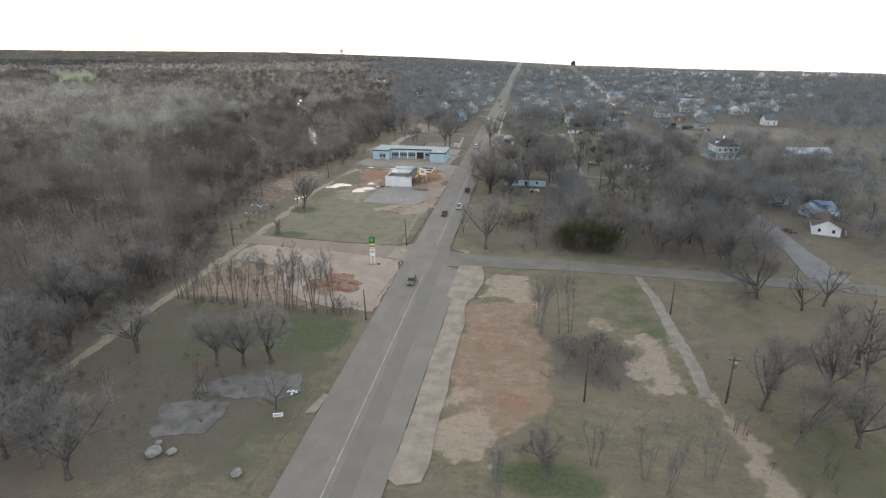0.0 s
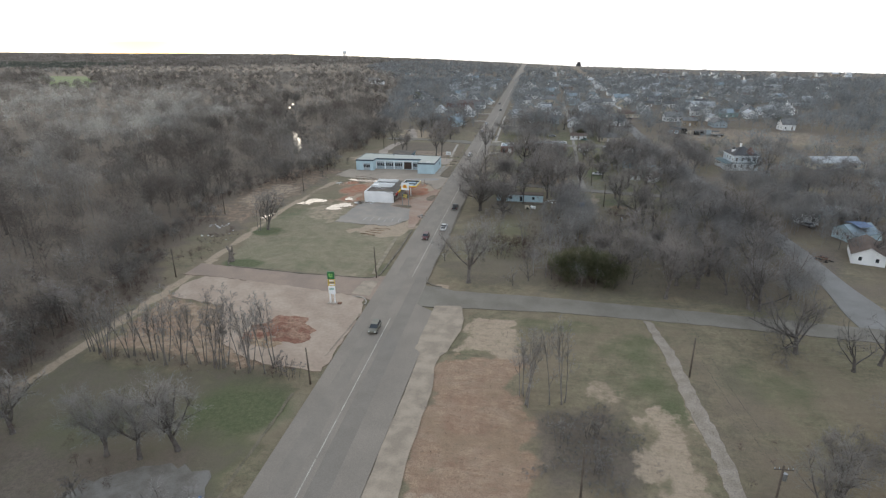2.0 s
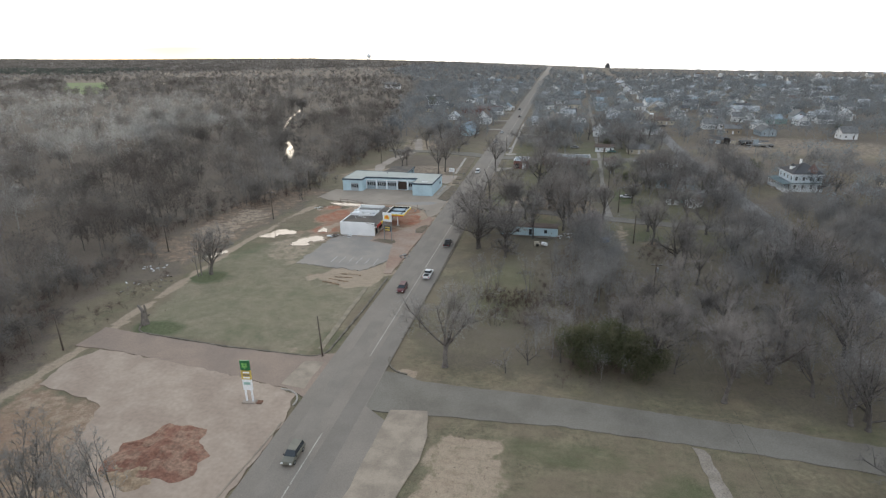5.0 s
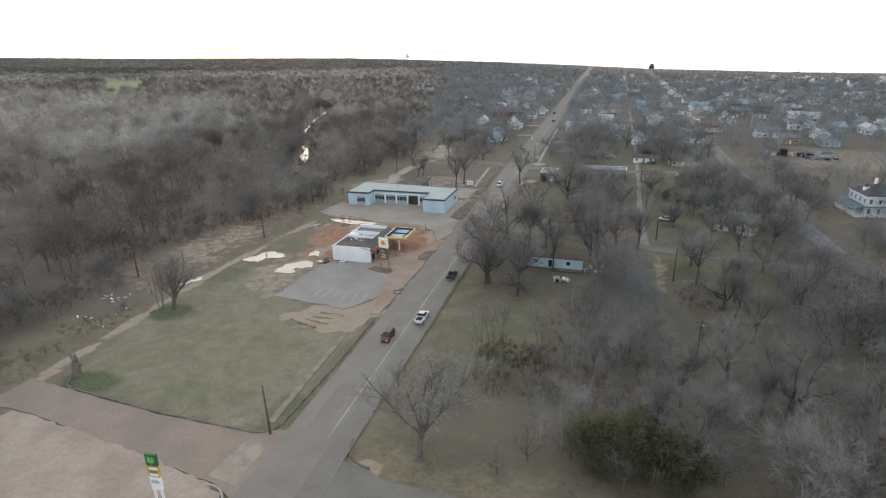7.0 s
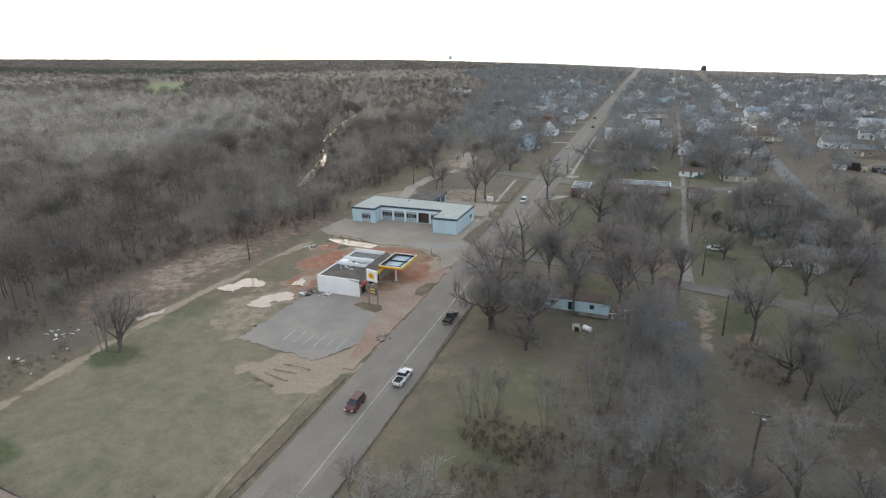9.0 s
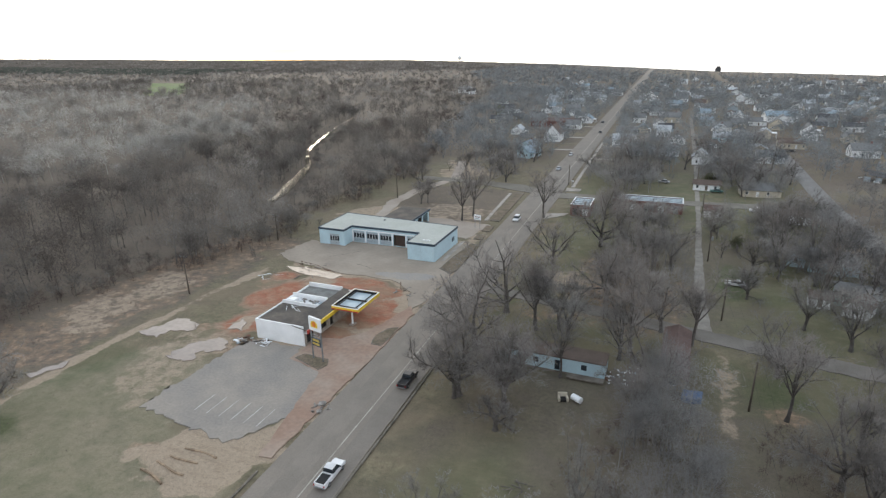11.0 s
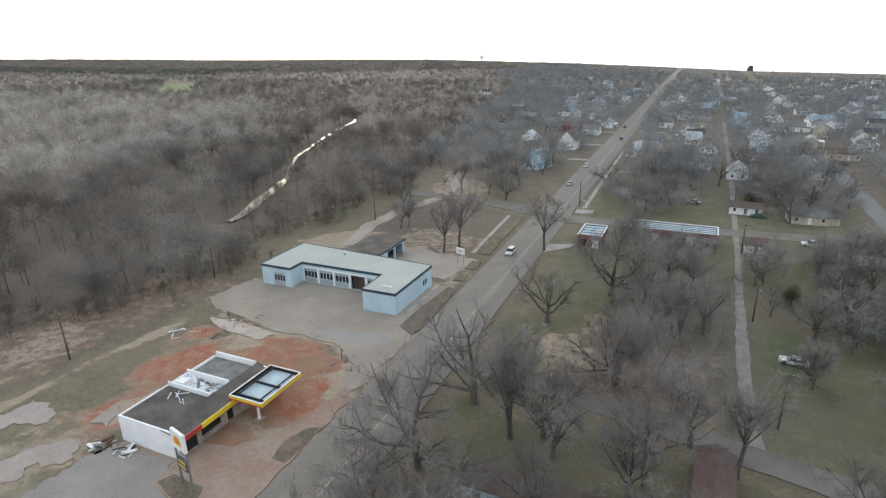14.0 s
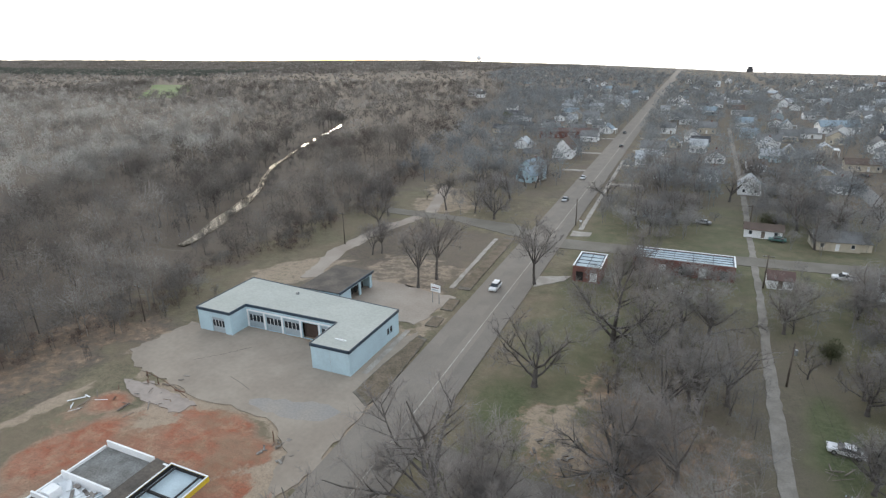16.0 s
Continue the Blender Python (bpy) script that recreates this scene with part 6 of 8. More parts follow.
# ---- skyline ----
def skyline():
    t = thing("water_tower", "white water tower on legs at the horizon", "water tower", -840, 2470, 16 - 46)
    bm = bmesh.new()
    bmesh.ops.create_uvsphere(bm, u_segments=20, v_segments=12, radius=9, matrix=pose(0, 0, 46))
    part("tank", bm, WHITE_PAINT, t, "round white tank", True)
    for i in range(6):
        a = i * math.tau / 6
        part("leg", tube(bmesh.new(), [(9 * math.cos(a), 9 * math.sin(a), 12), (7 * math.cos(a), 7 * math.sin(a), 46)], 0.7, 6), WHITE_PAINT, t)
    part("riser", tube(bmesh.new(), [(0, 0, 12), (0, 0, 40)], 1.6, 10), WHITE_PAINT, t)
    b = thing("grain_tower", "dark block tower on the far skyline", "tower", 113, 2200, -64)
    part("body", boxes((-8, 8, -8, 8, 0, 44)), ROOFS["dark"], b)
    part("headhouse", boxes((-5, 6, -5, 5, 44, 50)), ROOFS["dark"], b)
    m = thing("radio_mast", "thin radio mast on the skyline", "mast", -900, 2330, -38)
    part("mast", tube(bmesh.new(), [(0, 0, 0), (0, 0, 62)], 0.5, 5), STEEL, m)


skyline()

# ---- trees ----
def bent(rng, p, d, length, steps, wander, lift):
    """Points of a branch that wanders and bends upward."""
    pts, p, d = [Vector(p)], Vector(p), Vector(d).normalized()
    for _ in range(steps):
        d = (d + Vector((rng.uniform(-1, 1), rng.uniform(-1, 1), rng.uniform(-1, 1) + lift)) * wander).normalized()
        p = p + d * (length / steps)
        pts.append(p.copy())
    return pts


def turned(rng, d, lo, hi):
    """A direction at lo to hi degrees off d, at random round it."""
    d = d.normalized()
    side = d.orthogonal().normalized()
    side.rotate(Matrix.Rotation(rng.uniform(0, math.tau), 3, d))
    a = radians(rng.uniform(lo, hi))
    return d * math.cos(a) + side * math.sin(a)


def sliver(bm, p, d, length, width, rng):
    side = d.cross(Vector((rng.gauss(0, 0.45), rng.gauss(0, 0.45), 1))).normalized()
    tip = p + d.normalized() * length
    bm.faces.new((bm.verts.new(p - side * width / 2), bm.verts.new(p + side * width / 2), bm.verts.new(tip)))


def grow_tree(seed, height, fork=0.28, limbs=6, lean=(25, 55), girth=0.30, fine=1.0, wander=0.16, stems=1, lift=0.35, twig=0.034):
    """Wood (trunk and limbs) and crown (branches and twigs) of a bare tree."""
    rng = random.Random(seed)
    wood, twigs = bmesh.new(), bmesh.new()
    for s in range(stems):
        start = Vector((rng.uniform(-0.9, 0.9), rng.uniform(-0.9, 0.9), -0.3)) if stems > 1 else Vector((0, 0, -0.3))
        up = Vector((rng.uniform(-0.13, 0.13), rng.uniform(-0.13, 0.13), 1)) if stems > 1 else Vector((rng.uniform(-0.08, 0.08), rng.uniform(-0.08, 0.08), 1))
        g = girth * (0.6 if stems > 1 else 1)
        trunk = bent(rng, start, up, height * (fork if stems == 1 else 0.75), 4 if stems == 1 else 6, 0.07, 0.1)
        n = len(trunk)
        tube(wood, trunk, [g * (1.5 if i == 0 else 1 - (0.35 if stems == 1 else 0.8) * i / n) for i in range(n)], 7 if stems == 1 else 5, False)
        count = limbs if stems == 1 else max(3, limbs // 2)
        for i in range(count):
            k = n - 1 if (stems == 1 and i < count * 0.6) else rng.randint(n // 2 if stems == 1 else n // 3, n - 1)
            axis = trunk[k] - trunk[k - 1]
            d = axis.normalized() if i == 0 and stems == 1 else turned(rng, axis, *lean)
            length = height * rng.uniform(0.42, 0.62) * (1 if stems == 1 else 0.5)
            limb = bent(rng, trunk[k], d, length, 5, wander, lift)
            r0 = g * rng.uniform(0.4, 0.6)
            tube(wood, limb, [r0 * (1 - 0.82 * j / 5) for j in range(6)], 4, False)
            for b in range(int(7 * fine) + 1):
                t = rng.uniform(0.25, 1.0)
                j = min(4, int(t * 5))
                p = limb[j].lerp(limb[j + 1], t * 5 - j)
                bd = turned(rng, limb[j + 1] - limb[j], 25, 65)
                bl = length * rng.uniform(0.28, 0.5) * (1.15 - 0.5 * t)
                br = bent(rng, p, bd, bl, 3, 0.2, 0.25)
                tube(wood, [br[0], br[1].lerp(br[2], 0.5), br[3]], [r0 * 0.34, r0 * 0.2, r0 * 0.07], 3, False)
                for c in range(int(6 * fine)):
                    u = rng.uniform(0.2, 1.0)
                    q = min(2, int(u * 3))
                    pp = br[q].lerp(br[q + 1], u * 3 - q)
                    cd = turned(rng, br[q + 1] - br[q], 20, 65)
                    cl = bl * rng.uniform(0.3, 0.6)
                    tw = bent(rng, pp, cd, cl, 2, 0.2, 0.2)
                    sliver(twigs, tw[0], tw[1] - tw[0], (tw[1] - tw[0]).length * 1.15, twig * 1.35, rng)
                    sliver(twigs, tw[1], tw[2] - tw[1], (tw[2] - tw[1]).length, twig * 1.15, rng)
                    for e in range(int(9 * fine)):
                        v = rng.uniform(0.1, 1.0)
                        f = tw[0].lerp(tw[1], v * 2) if v < 0.5 else tw[1].lerp(tw[2], v * 2 - 1)
                        sliver(twigs, f, turned(rng, cd, 20, 70), cl * rng.uniform(0.45, 1.05), twig, rng)
    return wood, twigs


def tree_kind(name, label, seed, bark=None, category="tree", leafy=None, **shape):
    wood, twigs = grow_tree(seed, **shape)
    t = thing(name, label, category)
    part("trunk", wood, bark or BARK, t, smooth=True)
    part("crown", twigs, leafy or TWIG, t, "fine bare grey twigs")
    t.matrix_basis = pose(0, -400, -60)
    return t


OAK = [tree_kind("bare_tree", "broad bare winter tree with spreading grey limbs", 11 + i, height=14, fork=0.22, limbs=8, lean=(30, 68), girth=0.40, fine=1.2, wander=0.22) for i in range(4)]
TALL = [tree_kind("bare_tree", "tall bare winter tree with upright forking limbs", 31 + i, height=15, fork=0.30, limbs=7, lean=(14, 42), girth=0.28, fine=1.17, wander=0.15) for i in range(3)]
STEMS = [tree_kind("sapling_clump", "thin bare saplings growing from one root", 51 + i, SAPLING_BARK, leafy=HAZE_TWIG, height=10, limbs=8, lean=(8, 26), girth=0.135, fine=0.85, stems=4, lift=0.9, twig=0.026) for i in range(3)]
GNARLED = [tree_kind("gnarled_tree", "gnarled old tree with drooping bare twigs", 71 + i, height=9.5, fork=0.33, limbs=7, lean=(30, 80), girth=0.48, fine=1.2, wander=0.36, lift=0.05) for i in range(2)]
SMALL = [tree_kind("small_tree", "small bare tree with thin grey twigs", 91 + i, height=7, fork=0.25, limbs=5, lean=(20, 50), girth=0.14, fine=0.75) for i in range(3)]
BUSH = [tree_kind("bare_bush", "low tangle of bare bush stems", 111 + i, category="bush", height=4.2, limbs=5, lean=(25, 60), girth=0.07, fine=0.7, stems=5, lift=0.3) for i in range(3)]
PALE = [tree_kind("pale_tree", "tall bare tree with pale grey bark", 131 + i, PALE_BARK, height=16, fork=0.2, limbs=8, lean=(18, 45), girth=0.34, fine=1.0, wander=0.14) for i in range(2)]
YARD = [tree_kind("bare_tree", "bare yard tree with a hazy crown of fine grey twigs", 171 + i, leafy=HAZE_TWIG, height=14, fork=0.24, limbs=8, lean=(16, 48), girth=0.34, fine=1.2, wander=0.16) for i in range(3)]
YOUNG = [tree_kind("bare_tree", "bare winter tree with forking grey limbs", 151 + i, height=14, fork=0.25, limbs=6, lean=(20, 60), girth=0.34, fine=0.68, wander=0.2, twig=0.055) for i in range(4)]
plant_rng = random.Random(5)


def plant(kinds, x, y, height=None, base=None, group=""):
    k = plant_rng.choice(kinds)
    own = {"bare_tree": 15.5, "sapling_clump": 10.5, "gnarled_tree": 11.0, "small_tree": 7.5, "bare_bush": 4.6, "pale_tree": 16.5}[k.name.split(".")[0]]
    spread = 1.0 if k.name.startswith("sapling") else 1.15
    if k.name.startswith("bare_tree") and height and y > 150:
        height *= 1.18
    s = (height * 1.14 if height else own * plant_rng.uniform(0.85, 1.15)) / own
    t = copy_thing(k, pose(x, y, float(land(x, y)) - 0.05, 0, 0, plant_rng.uniform(0, 360)) @ Matrix.Diagonal((s * spread, s * spread, s * plant_rng.uniform(0.94, 1.06), 1)))
    if group:
        t["group"] = group
    return t


for x, y, h in ((-78.7, 93.6, 14), (-59.5, 91.3, 13), (-53.9, 91.5, 13.5), (-49.2, 94.3, 15)):
    plant(YARD, x, y, h, group="trees in the front yard")
plant(SMALL, -41.7, 79.6, 9)
for i, x in enumerate((-84.1, -82.3, -79.2, -75.5, -70.5, -66.6, -63.4, -60.2, -57.0, -54.3, -51.5, -48.6, -46)):
    plant(STEMS, x, 118.4 + 0.8 * math.sin(i * 2.1), 13.2 + 1.4 * math.sin(i * 1.7), group="row of saplings along the lot")
for x, y in ((-41.5, 116.8), (-43.5, 117.6), (-39.6, 116.4)):
    plant(BUSH, x, y, 4.2)
plant(STEMS, -87.3, 201, 13.5)
plant(YARD, -86.2, 202, 13)
plant(YARD, -12.7, 167.3, 16.5)
for x, y, h in ((-78, 61, 16), (-87, 70, 17), (-71, 60, 14), (-96, 80, 16), (-104, 90, 16), (-90, 57, 16), (-64.8, 58.6, 15), (-105, 104, 18), (-99.5, 106, 17), (-84, 63, 15), (-76, 69, 13), (-93, 92, 14)):
    plant(YARD, x, y, h, group="trees at the corner of the woods")
plant(TALL, -101, 129, 12)
plant(OAK, 57.9, 141.8, 15.5)
for x, y, h in ((5.1, 116.1, 13.5), (9.3, 116.7, 14), (3.4, 117.4, 11), (29.3, 74, 10.5), (12.5, 73.6, 8), (19.8, 72.4, 9), (23.1, 69.8, 9), (-1.7, 65.8, 8)):
    plant(STEMS, x, y, h)
plant(YARD, 42.6, 93, 14.5)
plant(PALE, 45.1, 84, 17)
plant(YARD, 54.4, 84.7, 13)
plant(YARD, 55, 98, 15)
plant(PALE, 62, 106, 14)
plant(TALL, 47.5, 100, 11)
plant(OAK, 67, 112, 17)
for x, y, h in ((71.5, 203, 11), (73.5, 214, 12.5), (72.0, 226, 13), (73.0, 238, 12)):
    plant(OAK, x, y, h, group="trees beside the residential street")
plant(OAK, 4.8, 72.3, 9.5)
plant(TALL, 36.8, 165, 15)
plant(OAK, 46, 173, 14)
for x, y, h in ((-17, 236, 17), (-19.6, 253, 17.5), (-18.2, 270.5, 17.5)):
    plant(OAK, x, y, h, group="big trees along the highway")
for x, y in ((-1, 167.2), (2.9, 171), (30, 173), (9, 173), (-21.5, 182), (-15, 186)):
    plant(SMALL, x, y)
for x, y in ((-9.8, 205), (-8.0, 206.4), (0.2, 206), (-12, 203.5), (16.4, 179), (19, 196), (8, 212)):
    plant(STEMS, x, y, 8.5)
for x, y, h in ((42.6, 192.5, 14), (38.7, 233, 13), (41, 174, 12), (52.2, 260.4, 12), (34.6, 261, 12)):
    plant(OAK, x, y, h)
for x, y, h in ((-8, 233.6, 13), (-10, 264.3, 14), (-5.5, 266.5, 13), (9.5, 260.5, 15), (20.5, 268, 13)):
    plant(TALL, x, y, h)
plant(GNARLED, -8.2, 229, 8)
for x, y, h in ((-14.6, 304, 13.5), (-4.2, 323, 17)):
    plant(OAK, x, y, h, group="big trees along the highway")
for x, y, h in ((-50.6, 342, 14.5), (-52.6, 335.4, 13), (-75.4, 352, 9), (-73.5, 354, 8), (-26.6, 347.6, 14.5)):
    plant(TALL, x, y, h)
plant(OAK, -54.6, 398, 11.5)
plant(OAK, 2.2, 285, 14)
plant(PALE, 9.2, 287.7, 16.5)
for x, y, h in ((35.6, 315.5, 10), (12.7, 332.6, 12), (27.8, 349, 10), (41, 354, 12), (32.6, 296, 8), (48.6, 309.7, 9), (-22, 431, 11), (37.3, 428, 12), (44, 340, 10), (-2, 431, 10), (6, 420, 9)):
    plant(OAK, x, y, h)
for x, y, h in ((-1.7, 247.6, 10), (-8.8, 235.7, 9), (11.5, 235.4, 10), (-10.8, 266.4, 14)):
    plant(TALL, x, y, h)
for x, y, h in ((14.6, 272, 13), (11.2, 306.2, 14), (-9.2, 237, 12), (-17.4, 235, 11), (7.7, 333, 13), (42.2, 283, 11), (49, 276, 12), (33, 299, 8), (26.5, 341, 11), (-3, 262.5, 13), (7.6, 257.6, 12)):
    plant(YARD, x, y, h)
for x, y, h in ((41, 312, 10), (60.5, 309, 11), (62, 316, 12), (43, 333, 11), (59, 331, 12), (49, 341, 12), (68.5, 298, 13), (101.8, 283, 10), (104, 319, 11), (110.5, 319.5, 12), (84, 346, 9), (76, 313, 11), (36, 320, 9)):
    plant(YOUNG, x, y, h)
# thickets of brush and young trees


def clump(cx, cy, rx, ry, n, kinds):
    """Trees scattered over an ellipse, clear of the streets."""
    for i in range(n):
        for _ in range(20):
            a, r = plant_rng.uniform(0, math.tau), math.sqrt(plant_rng.random())
            x, y = cx + rx * r * math.cos(a), cy + ry * r * math.sin(a)
            if (19 < x < 24.5 and 262 < y < 480) or abs(x - float(street_x(y))) < 5.5 or abs(y - 157 + 0.05 * x) < 6 or (abs(y - 276 + 0.16 * x) < 6 and y > 255) or abs(y - 383) < 6 or (-13 < x < 7 and 248.4 < y < 254.5):
                continue
            break
        plant(kinds, x, y)


clump(16, 207, 10, 40, 12, STEMS + SMALL)
clump(9, 302, 12, 27, 12, SMALL + PALE + YOUNG)
clump(15, 106, 6, 8, 5, BUSH)
clump(36, 215, 8, 34, 8, TALL + SMALL)
clump(-3, 190, 9, 14, 5, BUSH)
clump(62, 190, 14, 34, 16, YOUNG)
clump(66, 245, 16, 24, 12, YOUNG)
clump(48, 85, 14, 22, 6, BUSH + SMALL)
clump(-75, 82, 20, 10, 7, BUSH + SMALL)
clump(0, 345, 14, 12, 6, TALL + SMALL)
clump(-66, 445, 14, 50, 14, YOUNG)
clump(-86, 395, 18, 30, 8, SMALL + TALL)
clump(62, 330, 22, 45, 18, YOUNG)
clump(-5, 450, 17, 60, 14, YOUNG)
clump(45, 455, 28, 60, 18, YOUNG)
clump(-97, 105, 6, 60, 8, BUSH)
clump(-98, 300, 5, 20, 4, BUSH)
clump(110, 230, 16, 60, 14, YOUNG)
clump(26, 180, 6, 14, 4, TALL)
clump(70, 120, 8, 24, 4, YOUNG)
clump(18, 236, 5, 20, 5, YOUNG + STEMS)
clump(28, 335, 4, 14, 3, BUSH + SMALL)


# ---- cedars ----
def cedar_kind(seed, height, width):
    rng = random.Random(seed)
    wood = tube(bmesh.new(), [(0, 0, -0.2), (0.1, 0, height * 0.5), (0, 0.1, height * 0.92)], [0.22, 0.14, 0.03], 6, False)
    leaf = bmesh.new()
    lobes = [(rng.uniform(-0.45, 0.45) * width, rng.uniform(-0.45, 0.45) * width, rng.uniform(0.25, 0.85) * height, rng.uniform(0.35, 0.6) * width) for _ in range(11)]
    for i in range(3600):
        lx, ly, lz, lr = lobes[i % 11]
        u = Vector((rng.gauss(0, 1), rng.gauss(0, 1), rng.gauss(0.15, 0.9))).normalized()
        p = Vector((lx, ly, lz)) + u * lr * rng.uniform(0.55, 1.0)
        p.z = max(p.z, 0.3)
        d = u * 0.7 + Vector((rng.gauss(0, 0.6), rng.gauss(0, 0.6), rng.gauss(0.25, 0.6)))
        sliver(leaf, p, d, rng.uniform(0.3, 0.75), rng.uniform(0.10, 0.24), rng)
    t = thing("cedar", "dark green evergreen cedar among bare trees", "tree")
    part("trunk", wood, BARK, t)
    part("crown", leaf, CEDAR, t, "dense dark green foliage")
    t.matrix_basis = pose(0, -430, -60)
    return t


CEDARS = [cedar_kind(3, 7.6, 4.0), cedar_kind(4, 5.6, 3.3)]
for x, y, k, s in ((11.4, 172.5, 0, 1.1), (15.6, 170.8, 0, 1.2), (20.5, 171.2, 0, 1.15), (25.0, 169.6, 0, 1.0), (18.5, 175, 0, 1.15), (23.5, 174, 1, 1.2), (33, 331, 1, 0.75), (28.5, 413, 0, 0.8), (88, 347, 0, 1.05), (170, 476, 0, 1.0), (-128, 640, 0, 1.2)):
    copy_thing(CEDARS[k], pose(x, y, float(land(x, y)), 0, 0, x * 40) @ Matrix.Diagonal((s, s, s, 1)))
for k in YARD + YOUNG + OAK + TALL + STEMS + GNARLED + SMALL + BUSH + PALE + CEDARS:
    for o in (*k.children_recursive, k):
        bpy.data.objects.remove(o)


# ---- woods: far too many to count ----
def crown_cloud(rng, height, limbs, twigs, width, reach=1.0):
    """A light bare tree with a rounded crown of fine twigs, as triangles: an array of (n, 3, 3)."""
    out = []

    def tri(p, d, length, w, face):
        d = d / np.linalg.norm(d)
        side = np.cross(d, face)
        side /= np.linalg.norm(side)
        out.append([p - side * w / 2, p + side * w / 2, p + d * length])
    base = height * rng.uniform(0.14, 0.26)
    tri(np.array([0, 0, -0.5]), np.array([rng.normal() * 0.04, rng.normal() * 0.04, 1]), height * 0.8, min(0.30, height * 0.024), rng.normal(size=3))
    for i in range(limbs):
        a, e = rng.uniform(0, math.tau), rng.uniform(0.5, 1.35)
        d = np.array([math.cos(a) * math.cos(e), math.sin(a) * math.cos(e), math.sin(e)])
        tri(np.array([0, 0, base + rng.uniform(0, 0.2) * height]), d, height * rng.uniform(0.4, 0.6), min(width, 0.2), rng.normal(size=3))
    lumps = [(rng.normal(size=3) * np.array([0.15, 0.15, 0.09]) + np.array([0, 0, 0.60])) * height for _ in range(6)]
    centre = np.array([0, 0, 0.45 * height])
    for i in range(twigs):
        u = rng.normal(size=3) + np.array([0, 0, 0.35])
        u /= np.linalg.norm(u)
        q = lumps[rng.randint(6)] + u * rng.random() ** 0.4 * np.array([0.22, 0.22, 0.19]) * height
        out_dir = (q - centre) / height * 1.6 + u * 0.5 + np.array([0, 0, 0.35]) + rng.normal(size=3) * 0.28
        if i % 3:
            d = np.cross(out_dir, rng.normal(size=3)) + out_dir * 0.25
        else:
            d = (q - centre) / height + rng.normal(size=3) * 0.3 + np.array([0, 0, 0.2])
        length = height * rng.uniform(0.07, 0.17) * reach
        tri(q - d / np.linalg.norm(d) * length * 0.5, d, length, width * rng.uniform(0.6, 1.3), out_dir)
    return np.array(out)


def woods(name, label, places, kinds, mat, seed, tone=0.4, spread=0.18):
    """Many light trees as one mesh. places: x, y, scale; tone: how pale, a number or a function of the place."""
    rng = np.random.RandomState(seed)
    chunks, tones = [], []
    for x, y, s in places:
        k = kinds[rng.randint(len(kinds))]
        a = rng.uniform(0, math.tau)
        c, n = math.cos(a), math.sin(a)
        r = np.array([[c, -n, 0], [n, c, 0], [0, 0, 1]])
        chunks.append((k @ r.T) * s + np.array([x, y, 0]))
        tones.append(np.clip((tone(x, y) if callable(tone) else tone) + np.clip(rng.normal(), -1.5, 1.5) * spread, 0.02, 0.95))
    tri = np.concatenate(chunks)
    sizes = [len(c) for c in chunks]
    xy = np.array([p[:2] for p in places])
    z = np.repeat(land(xy[:, 0], xy[:, 1]), sizes)
    tri[:, :, 2] += z[:, None]
    verts = tri.reshape(-1, 3)
    me = bulk_mesh(name, verts, np.arange(len(verts)).reshape(-1, 3), mat)
    own = me.attributes.new("tone", "FLOAT", "FACE")
    own.data.foreach_set("value", np.repeat(np.array(tones, np.float32), sizes))
    tagged(new(name, me), label, "woods", kind="stuff")


wr = np.random.RandomState(9)
NEAR_KIND = [crown_cloud(wr, h, 7, 270, 0.15) for h in (10, 12, 14, 11, 9, 13)]
MID_KIND = [crown_cloud(wr, h, 3, 76, 0.42, 1.1) for h in (10, 12, 13, 9, 11)]
FAR_KIND = [crown_cloud(wr, h, 0, 24, 1.15, 1.5) for h in (9, 11, 12)]
TOWN_KIND = [crown_cloud(wr, h, 4, 94, 0.28, 1.15) for h in (10, 12, 13, 9, 11)]
EDGE_KIND = [crown_cloud(wr, h, 0, 16, 2.4, 1.8) for h in (9, 11, 12)]
CLOSE_KIND = [crown_cloud(wr, h, 9, 430, 0.042, 1.0) for h in (10, 12, 14, 11)]
FINE_KIND = [crown_cloud(wr, h, 8, 400, 0.075, 1.05) for h in (10, 12, 14, 11, 13)]
LOW_KIND = [crown_cloud(wr, h, 3, 46, 0.08, 1.4) for h in (3.0, 4.0, 2.4)]


def grove(rng, radius, height, n):
    """A far stand of trees as one soft-topped clump of foliage tips, as triangles: (n, 3, 3)."""
    out = []
    for _ in range(n):
        a, r = rng.uniform(0, math.tau), radius * math.sqrt(rng.random())
        p = np.array([math.cos(a) * r, math.sin(a) * r, rng.uniform(-1.0, height * 0.45)])
        f, w, h = rng.uniform(0, math.pi), rng.uniform(3.5, 8.0), rng.uniform(0.3, 0.6) * height
        side = np.array([math.cos(f), math.sin(f), 0]) * w / 2
        out.append([p - side, p + side, p + np.array([rng.normal(), rng.normal(), h])])
    return np.array(out)


GROVE_KIND = [grove(wr, q, h, 46) for q, h in ((26, 10), (32, 11), (20, 9), (36, 12))]


def bank_growth(x, y):
    """How tall the trees grow: only young willows on the flat east bank of the creek."""
    off = x - float(creek_x(y))
    if not 318 < y < 570 or not -2 < off < 40:
        return 1.0
    return min(1.0, 0.24 + 0.76 * max(0.0, off - 3) / 32)


